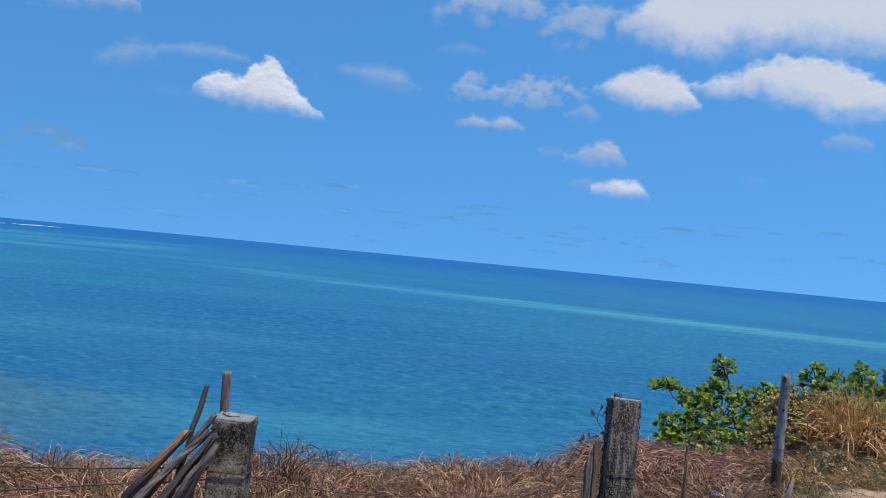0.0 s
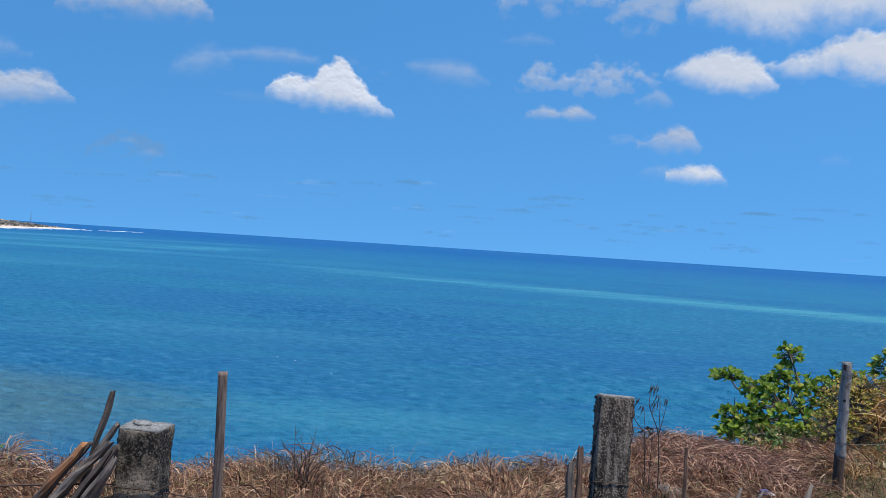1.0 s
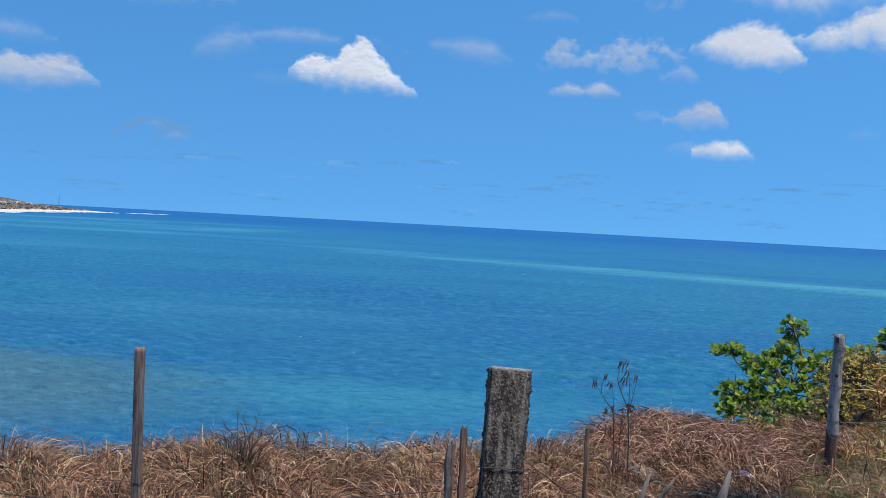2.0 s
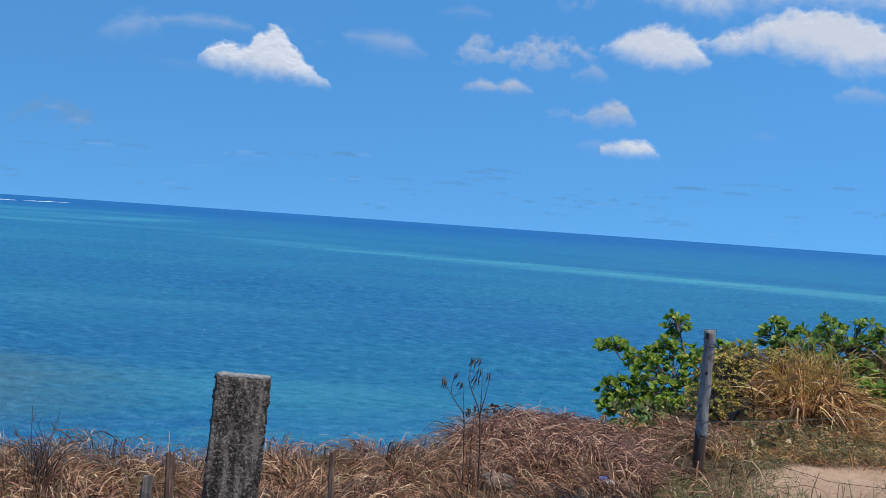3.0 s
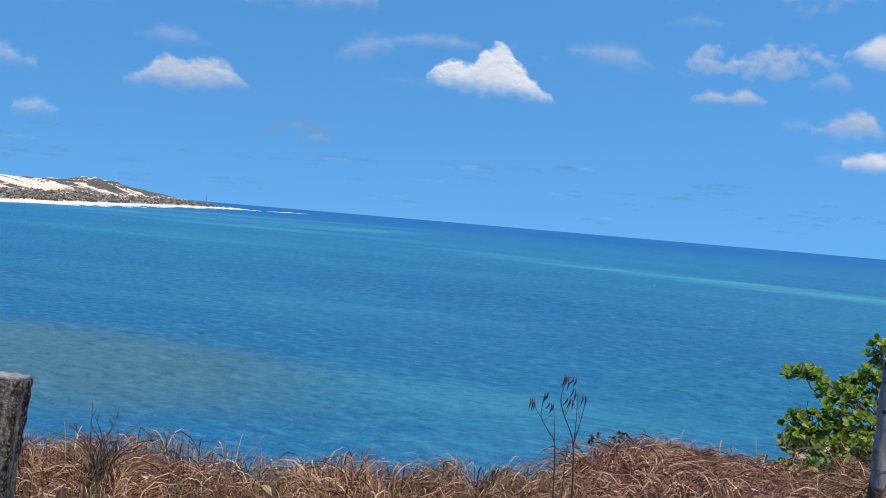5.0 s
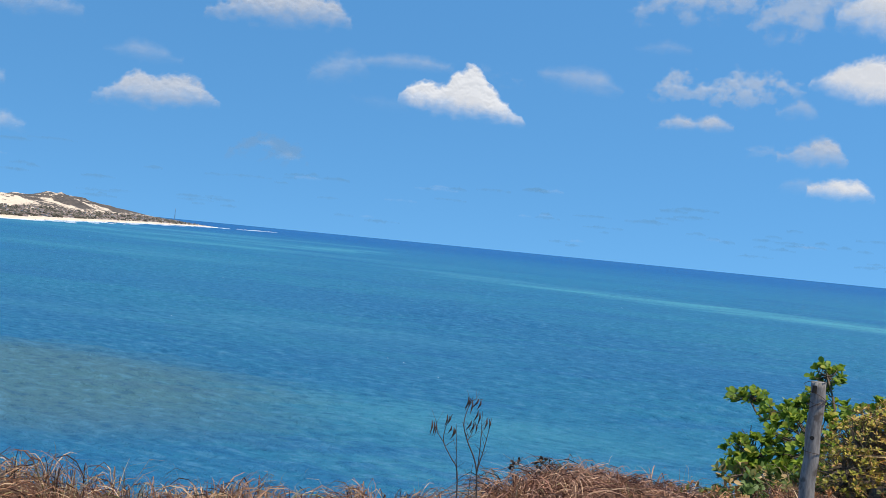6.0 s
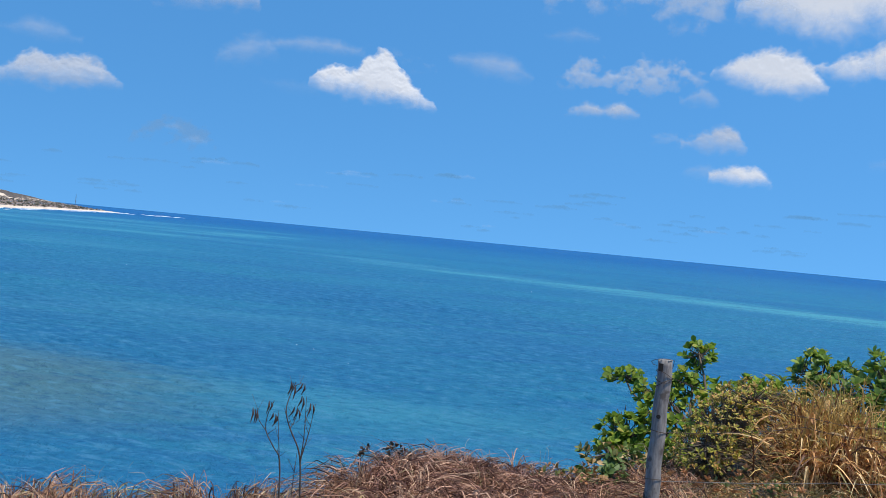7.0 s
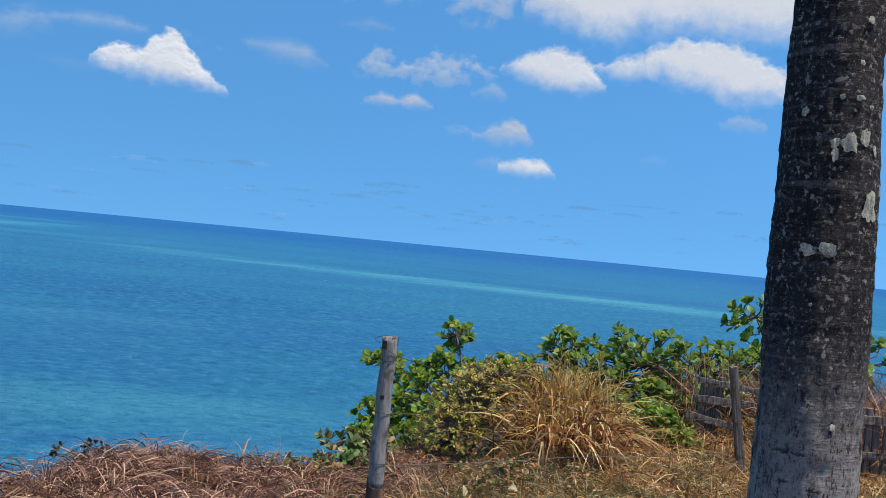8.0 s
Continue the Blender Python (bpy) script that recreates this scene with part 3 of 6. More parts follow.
def split_stick(bm, ln, r0, r1, seed, bend=0.02):
    """A length of old split wood along +z: an angular section, ridges, a splintered end."""
    rnd = random.Random(seed)
    sides, steps = 9, 34
    ridge = [rnd.uniform(0.6, 1.25) for _ in range(sides)]
    flat = rnd.uniform(0.6, 0.85)
    prev = None
    for k in range(steps + 1):
        t = k / steps
        off = Vector((noise.noise(Vector((seed * 3.7, t * 2.4, 0))), noise.noise(Vector((seed * 1.7, t * 2.4, 5))), 0)) * bend * 1.6
        off += Vector((noise.noise(Vector((seed, t * 13, 1))), noise.noise(Vector((seed, t * 13, 8))), 0)) * r1 * 0.55
        r = r0 + (r1 - r0) * t
        cur = []
        for i in range(sides):
            a = 2 * math.pi * i / sides
            rr = r * ridge[i] * (1 + 0.34 * noise.noise(Vector((i * 1.9 + seed, t * ln * 16, seed))) + 0.22 * noise.noise(Vector((i * 3.1 + seed, t * ln * 45, seed))))
            z = ln * t
            if k >= steps - 1:
                z -= rnd.uniform(0, 0.016)
                rr *= 0.88 if k == steps else 1.0
            cur.append(bm.verts.new((off.x + rr * math.cos(a), off.y + rr * flat * math.sin(a), z)))
        if prev:
            for i in range(sides):
                bm.faces.new((prev[i], prev[(i + 1) % sides], cur[(i + 1) % sides], cur[i]))
        else:
            bm.faces.new(cur[::-1])
        prev = cur
    bm.faces.new(prev)


# ---- the lie of the land ----
EDGE = [(-400, 3), (-40, 5.6), (-2.5, 6.55), (-1.0, 6.75), (0.0, 6.95), (1.0, 7.5), (1.7, 7.95), (2.3, 9.0), (3.2, 9.8), (3.8, 10.9), (4.5, 11.3), (5.2, 12.2), (6.2, 13.0), (9.0, 14.2), (40, 17), (400, 20)]
EX, EY = np.array([e[0] for e in EDGE], float), np.array([e[1] for e in EDGE], float)


def wav(x, y, f, s=0.0):
    return np.sin(x * f + s) * np.cos(y * f * 1.13 - s * 1.7) + 0.6 * np.sin(x * f * 2.3 + y * f * 1.9 + s * 2.1)


def ground_z(x, y):
    x, y = np.asarray(x, float), np.asarray(y, float)
    z = -0.22 + 0.058 * np.clip(5.0 - y, 0, 7.0) + 0.018 * wav(x, y, 1.9) + 0.012 * wav(x, y, 4.7, 2)
    z = z + 0.05 * np.exp(-((x - 2.6) / 0.8) ** 2 - ((y - 8.6) / 0.7) ** 2)
    z = z + 0.20 * np.exp(-((x - 5.5) / 0.5) ** 2 - ((y - 10.75) / 0.55) ** 2)
    z = z - 0.15 * np.clip((-0.8 - x) / 1.4, 0, 1) * np.clip((y - 4.0) / 1.5, 0, 1)
    z = z - 0.08 * np.exp(-((x - 1.72) / 0.38) ** 2) * np.clip((y - 6.4) / 0.8, 0, 1)
    dip = np.clip((x - 2.5) / 0.9, 0, 1) * np.clip((5.3 - x) / 0.8, 0, 1)
    z = z - 0.13 * np.clip(y - 8.7, 0, 2.6) * dip
    z = z - 0.10 * np.clip((x - 2.35) / 0.5, 0, 1) * np.clip((4.2 - x) / 0.5, 0, 1) * np.clip((y - 7.9) / 0.7, 0, 1)
    z = z - 0.09 * np.exp(-((x - 4.0) / 0.5) ** 2 - ((y - 8.25) / 0.5) ** 2)
    z = z + 0.10 * np.exp(-((x - 8.2) / 1.3) ** 2 - ((y - 11.6) / 0.8) ** 2)
    over = y - np.interp(x, EX, EY) - 0.12 * wav(x, y, 2.3, 1)
    o = np.clip(over, 0, None)
    return np.maximum(z - 0.30 * np.clip(o, 0, 0.6) - 1.9 * np.clip(o - 0.45, 0, None) - 0.25 * wav(x, y, 0.9) * np.clip(o, 0, 1.5), SEA_Z - 3)


def sand_amount(x, y):
    """1 on the bare path, 0 under grass."""
    x, y = np.asarray(x, float), np.asarray(y, float)
    patch = np.exp(-((x - 5.3) / 1.25) ** 4 - ((y - 8.15 - 0.35 * (x - 5.3)) / 0.72) ** 4)
    behind = 1 / (1 + np.exp((y - 1.0 - 0.45 * x + 0.15 * wav(x, y, 2.1)) * 2.5))
    return np.clip(np.maximum(patch, behind), 0, 1)


# ---- ground, sea ----
def make_ground():
    s = np.linspace(-1, 1, 150)
    xs = 2.5 + 5.0 * s + 360 * np.sign(s) * np.abs(s) ** 9
    u = np.linspace(0, 1, 170)
    ys = -220 * (1 - u) ** 9 - 3.0 * (1 - u) + 16.5 * u + 22 * np.clip(u - 0.9, 0, 1) * 10 * u ** 6
    gx, gy = np.meshgrid(xs, ys)
    v = np.stack([gx, gy, ground_z(gx, gy)], -1).reshape(-1, 3)
    a = (np.arange(len(ys) - 1)[:, None] * len(xs) + np.arange(len(xs) - 1)[None]).ravel()
    f = np.stack([a, a + 1, a + 1 + len(xs), a + len(xs)], -1)
    ob = raw("ground", v, f, M_GROUND)
    at = ob.data.attributes.new("cover", "FLOAT", "POINT")
    at.data.foreach_set("value", (1 - sand_amount(gx, gy)).ravel().astype(np.float32))
    smooth(ob)
    return tagged(ob, "sandy clifftop ground with dry grass and a bare path", "ground", kind="structure")


make_ground()


def make_sea():
    """One round sheet to the horizon, finer where the cliff looks down on it, raised into wind waves."""
    rr = [40.0]
    while rr[-1] < 900:
        rr.append(rr[-1] + (3.0 if rr[-1] < 72 else max(0.30, rr[-1] * 0.0038)))
    rr = np.array(rr + list(np.geomspace(915, 4900, 60)))
    fine = np.radians(np.linspace(90 - 34, 90 + 50, 430))
    th = np.concatenate([fine, np.radians(np.linspace(140, 90 - 34 + 360, 70)[1:-1])])
    k = len(th)
    R, T = np.meshgrid(rr, th, indexing="ij")
    X, Y = R * np.cos(T), R * np.sin(T)
    Z = np.zeros_like(X)
    rg = np.random.default_rng(12)
    inside = (np.arange(k) < len(fine))[None]
    step = np.maximum(R * 0.0038, R * np.radians(84 / 430)) * 1.0
    gust = 0.75 + 0.35 * np.sin(X * 0.021 + 1.3 * np.sin(Y * 0.017)) * np.cos(Y * 0.034 + 0.8) + 0.2 * np.sin(X * 0.06 + Y * 0.045)
    for i in range(34):
        lam = 1.1 * (16 / 1.1) ** (i / 33) * rg.uniform(0.9, 1.1)
        ang = radians(-78) + rg.normal(0, 0.48 if lam < 6 else 0.22)
        ph = (X * math.cos(ang) + Y * math.sin(ang)) * 2 * math.pi / lam + rg.uniform(0, 6.28)
        ph = ph + 0.6 * np.sin(X * 0.05 * rg.uniform(0.5, 1.5) + Y * 0.03)
        amp = 0.019 * lam ** 0.6 if lam < 6 else 0.0070 * lam
        Z += amp * (np.sin(ph) + 0.25 * np.cos(2 * ph)) * np.clip(lam / (2.4 * step) - 0.6, 0, 1)
    Z = SEA_Z + Z * gust * inside * np.clip((R - 60) / 15, 0, 1)
    v = np.concatenate([np.stack([X, Y, Z], -1).reshape(-1, 3), [[0, 0, SEA_Z]]])
    a = (np.arange(len(rr) - 1)[:, None] * k + np.arange(k)[None]).ravel()
    nxt = (np.arange(len(rr) - 1)[:, None] * k + (np.arange(k) + 1)[None] % k).ravel()
    f = np.stack([a, a + k, nxt + k, nxt], -1).tolist()
    c = len(v) - 1
    f += [(c, i, (i + 1) % k) for i in range(k)]
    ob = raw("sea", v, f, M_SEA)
    smooth(ob)
    return tagged(ob, "blue and turquoise open sea with lanes of lighter water", "water", kind="structure")


make_sea()

# small breaking crests, each a low curl of foam
M_FOAM = surface("sea_foam", [(0.3, (0.62, 0.66, 0.68)), (0.7, (0.85, 0.87, 0.88))], [(0.3, (0.55, 0.6, 0.62)), (0.7, (0.9, 0.9, 0.9))], 1.5, 9, 0.9, 0.5, 0.05)


def make_whitecaps():
    rnd = random.Random(5)
    bm = bmesh.new()
    spots = [(-44, 154), (-40, 151), (-35, 146), (-28, 138), (-31, 140)]
    for _ in range(16):
        d = 130 * (8 ** rnd.random())
        az = radians(rnd.uniform(-46, 30))
        spots.append((d * math.sin(az), d * math.cos(az)))
    for x, y in spots:
        d = math.hypot(x, y)
        ln, w = rnd.uniform(0.25, 0.5) * (0.5 + d / 260), rnd.uniform(0.012, 0.028) * (0.6 + d / 260)
        a = rnd.uniform(-0.5, 0.1)
        pts = [(x + (t - 0.5) * ln * math.cos(a), y + (t - 0.5) * ln * math.sin(a), SEA_Z + 0.02 + 0.05 * math.sin(t * 7)) for t in (0, 0.3, 0.55, 0.8, 1)]
        tube(bm, pts, [w * 0.2, w * 0.8, w, w * 0.6, w * 0.15], 6)
    ob = part("whitecaps", bm, M_FOAM)
    return tagged(ob, "scattered small white wave crests on the sea", "wave crest", kind="stuff")


make_whitecaps()


# ---- the far headland ----
COAST = [(-560, 330), (-640, 560), (-690, 760), (-705, 860), (-735, 960), (-790, 1095), (-840, 1230), (-890, 1375), (-980, 1620), (-1030, 1820), (-1060, 1990)]
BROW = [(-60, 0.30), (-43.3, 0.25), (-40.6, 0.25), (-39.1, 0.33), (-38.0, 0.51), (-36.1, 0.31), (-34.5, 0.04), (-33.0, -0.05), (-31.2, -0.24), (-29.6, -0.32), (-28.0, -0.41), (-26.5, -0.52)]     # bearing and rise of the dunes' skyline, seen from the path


def coast_at(s):
    i = min(int(s), len(COAST) - 2)
    t = s - i
    p = Vector(COAST[i]).lerp(Vector(COAST[i + 1]), t)
    way = (Vector(COAST[i + 1]) - Vector(COAST[max(0, i - 1)])).normalized()
    inland = Vector((-way.y, way.x))
    if inland.x > 0:
        inland = -inland
    return p, inland


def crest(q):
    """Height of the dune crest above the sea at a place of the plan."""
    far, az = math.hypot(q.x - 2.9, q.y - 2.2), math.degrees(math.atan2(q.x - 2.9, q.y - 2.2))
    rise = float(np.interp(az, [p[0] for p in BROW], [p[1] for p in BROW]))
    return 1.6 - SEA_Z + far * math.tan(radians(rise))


def headland_height(s, d, p):
    q = Vector((s * 1.6, d / 130, 3.0))
    n1 = noise.fractal(q, 1.0, 2.0, 4)
    top = crest(p)
    beach = min(d / 60, 1) * min(3.0, top * 0.4)
    town = min(7.0, max(top - 5, 0)) * min(max((d - 50) / 110, 0), 1)
    t = min(max((d - 120) / 130, 0), 1)
    dune = max(top - 11, 0) * (t * t * (3 - 2 * t)) * (1 + 0.17 * n1 + 0.34 * noise.fractal(Vector((s * 8, d / 60, 1.0)), 1.0, 2.0, 3)) * (1 - 0.3 * min(max((d - 320) / 250, 0), 1))
    return SEA_Z - 0.5 + beach + town + dune + 0.8 * n1 * min(d / 100, 1)


def headland_material():
    m, n, l, out = nodes_of("dune_sand_and_scrub")
    p = n.new("ShaderNodeNewGeometry").outputs["Position"]
    at = n.new("ShaderNodeAttribute")
    at.attribute_name = "scrub"
    b = noise_tex(n, l, stretch(n, l, p, 1, 1, 2.5), 0.055, 8, 0.7)
    sp = noise_tex(n, l, p, 0.14, 6, 0.72)
    f = math_node(n, l, "ADD", at.outputs["Fac"], math_node(n, l, "ADD", math_node(n, l, "MULTIPLY", math_node(n, l, "SUBTRACT", b.outputs[0], 0.5), 1.9), math_node(n, l, "MULTIPLY", math_node(n, l, "SUBTRACT", sp.outputs[0], 0.5), 1.3)))
    green = ramp(n, [(0.35, (0.046, 0.044, 0.042)), (0.65, (0.125, 0.104, 0.090))])
    l.new(sp.outputs[0], green.inputs[0])
    sand = ramp(n, [(0.3, (0.52, 0.41, 0.31)), (0.7, (0.66, 0.55, 0.44))])
    l.new(b.outputs[0], sand.inputs[0])
    col = mix_col(n, l, span(n, l, f, 0.42, 0.56), sand.outputs[0], green.outputs[0])
    sh = n.new("ShaderNodeBsdfPrincipled")
    sh.inputs["Roughness"].default_value = 0.95
    sh.inputs["Specular IOR Level"].default_value = 0.1
    l.new(col, sh.inputs["Base Color"])
    l.new(sh.outputs[0], out.inputs[0])
    return m


M_HEADLAND = headland_material()


def make_headland():
    ns, nd = 220, 60
    v, scrub = [], []
    for i in range(ns + 1):
        s = i / ns * (len(COAST) - 1) * 0.9999
        p, inland = coast_at(s)
        shore = 14 * noise.noise(Vector((s * 2.2, 0.3, 0.7)))
        for j in range(nd + 1):
            d = 620 * (j / nd) ** 1.4
            q = p + inland * (d + shore)
            v.append((q.x, q.y, headland_height(s, d, q) if j else SEA_Z - 1.5))
            hollow = noise.fractal(Vector((s * 2.3, d / 90, 8)), 1, 2, 3)
            if d < 48 + 18 * hollow:
                c = 0.0
            elif d < 135:
                c = 0.66 + 0.35 * hollow
            elif d < 232 + 60 * hollow:
                c = 0.27 + 0.85 * hollow + (0.30 if s > 7.3 else 0)
            else:
                c = 0.72 + 0.8 * hollow
            scrub.append(c)
    f = []
    k = nd + 1
    for i in range(ns):
        for j in range(nd):
            a = i * k + j
            f.append((a, a + k, a + k + 1, a + 1))
    ob = raw("headland", v, f, M_HEADLAND)
    at = ob.data.attributes.new("scrub", "FLOAT", "POINT")
    at.data.foreach_set("value", np.array(scrub, np.float32))
    smooth(ob)
    return tagged(ob, "distant headland of pale dunes with dark scrub", "headland", kind="structure")


make_headland()


def make_town():
    """Low roofs and trees along the far shore, too many and small to tell apart."""
    rnd = random.Random(11)
    walls, roofs, trees = bmesh.new(), bmesh.new(), bmesh.new()
    for _ in range(2300):
        s = rnd.uniform(0.3, 9.7)
        p, inland = coast_at(s)
        d = rnd.uniform(42, 150)
        q = p + inland * d
        z = headland_height(s, d, q) - 0.5
        w, dp, h = rnd.uniform(2.6, 7.5), rnd.uniform(2.5, 5), rnd.uniform(1.0, 2.6)
        m = Matrix.Translation((q.x, q.y, z)) @ Matrix.Rotation(rnd.uniform(0, 3.1), 4, "Z")
        if rnd.random() < 0.30:
            c = [m @ Vector((x * w / 2, y * dp / 2, zz)) for zz in (0, h) for x, y in ((-1, -1), (1, -1), (1, 1), (-1, 1))]
            b = [walls.verts.new(x) for x in c]
            for i in range(4):
                walls.faces.new((b[i], b[(i + 1) % 4], b[4 + (i + 1) % 4], b[4 + i]))
            e = [roofs.verts.new(m @ Vector((x * w * 0.56, y * dp * 0.58, h))) for x, y in ((-1, -1), (1, -1), (1, 1), (-1, 1))]
            r = [roofs.verts.new(m @ Vector((x * w * 0.5, 0, h + 1.2))) for x in (-1, 1)]
            roofs.faces.new((e[0], e[1], r[1], r[0]))
            roofs.faces.new((e[2], e[3], r[0], r[1]))
            roofs.faces.new((e[1], e[2], r[1]))
            roofs.faces.new((e[3], e[0], r[0]))
        else:
            r = rnd.uniform(0.9, 2.6)
            res = bmesh.ops.create_icosphere(trees, subdivisions=1, radius=r, matrix=Matrix.Translation((q.x, q.y, z + r * 0.8)))
            for vt in res["verts"]:
                vt.co += Vector((noise.noise(vt.co * 0.7), noise.noise(vt.co * 0.7 + Vector((7, 0, 0))), noise.noise(vt.co * 0.7 + Vector((0, 7, 0))))) * r * 0.5
    ob = part("shore_houses", walls, surface("far_house_wall", [(0.3, (0.45, 0.40, 0.35)), (0.7, (0.78, 0.73, 0.67))], [(0.3, (0.4, 0.36, 0.32)), (0.7, (0.78, 0.75, 0.70))], 0.03, 0.4, 0.9, 0.1))
    tagged(ob, "pale low house walls along the distant beach", "houses", kind="stuff")
    ob = part("shore_roofs", roofs, surface("far_roof_tile", [(0.3, (0.13, 0.085, 0.07)), (0.7, (0.30, 0.22, 0.19))], [(0.3, (0.13, 0.10, 0.09)), (0.7, (0.30, 0.25, 0.22))], 0.03, 0.4, 0.9, 0.1))
    tagged(ob, "weathered tile roofs of distant beach houses", "roofs", kind="stuff")
    ob = part("shore_trees", trees, surface("far_foliage", [(0.3, (0.05, 0.05, 0.038)), (0.7, (0.12, 0.11, 0.08))], [(0.3, (0.05, 0.05, 0.04)), (0.7, (0.15, 0.13, 0.10))], 0.1, 0.9, 0.9, 0.1))
    tagged(ob, "dark trees among distant beach houses", "trees", kind="stuff")


make_town()


def make_surf():
    bm = bmesh.new()
    rnd = random.Random(3)
    for off, w, gap in ((-3, 1.9, 0.05), (-16, 1.0, 0.45), (-30, 0.8, 0.65)):
        s = 0.1
        while s < 9.9:
            ln = rnd.uniform(0.12, 0.5)
            if rnd.random() > gap:
                pts, rad = [], []
                for i in range(9):
                    t = i / 8
                    p, inland = coast_at(min(s + ln * t, 9.95))
                    shore = 14 * noise.noise(Vector(((s + ln * t) * 2.2, 0.3, 0.7)))
                    q = p + inland * (off + shore + 3 * noise.noise(Vector((s * 9 + t * 5, off, 0))))
                    pts.append((q.x, q.y, SEA_Z + 0.1))
                    rad.append(w * (0.15 + 0.5 * math.sin(math.pi * t)) * rnd.uniform(0.6, 1.0))
                tube(bm, pts, rad, 6)
            s += ln * 0.9
    # reef breaking past the point
    for i in range(14):
        x, y = -1062 + rnd.uniform(-10, 150) * 0.9, 2010 + rnd.uniform(0, 210)
        x = -1062 - 40 * (y - 2010) / 340 + rnd.uniform(-8, 60)
        ln = rnd.uniform(8, 24)
        pts = [(x + ln * t, y + ln * 0.9 * t, SEA_Z) for t in (0, 0.3, 0.6, 1)]
        tube(bm, pts, [0.1, rnd.uniform(0.2, 0.7), rnd.uniform(0.2, 0.6), 0.1], 6)
    ob = part("surf", bm, M_FOAM)
    return tagged(ob, "white surf breaking along the distant beach and reef", "surf", kind="stuff")


make_surf()


def make_mast():
    az, d = radians(-30.95), 2000
    x, y = d * math.sin(az), d * math.cos(az)
    root = thing("radio_mast", (x, y, SEA_Z + 4), "thin dark lattice radio mast above the distant town", "radio mast")
    bm = bmesh.new()
    h, w = 26.0, 1.1
    legs = [Vector((w * math.cos(a), w * math.sin(a), 0)) for a in (0.3, 2.4, 4.5)]
    for p in legs:
        tube(bm, [p, Vector((p.x * 0.35, p.y * 0.35, h))], 0.12, 5)
    for k in range(9):
        z0, z1 = h * k / 9, h * (k + 1) / 9
        for i in range(3):
            a, b = legs[i] * (1 - 0.65 * z0 / h), legs[(i + 1) % 3] * (1 - 0.65 * z1 / h)
            tube(bm, [(a.x, a.y, z0), (b.x, b.y, z1)], 0.06, 4)
    part("lattice", bm, M_GALV, root)
    bm = bmesh.new()
    tube(bm, [(0, 0, h), (0, 0, h + 5)], [0.2, 0.08], 5)
    part("antenna", bm, M_GALV, root)


make_mast()

# ---- clouds ----
EYE_MID = Vector((2.2, 1.2, 1.6))


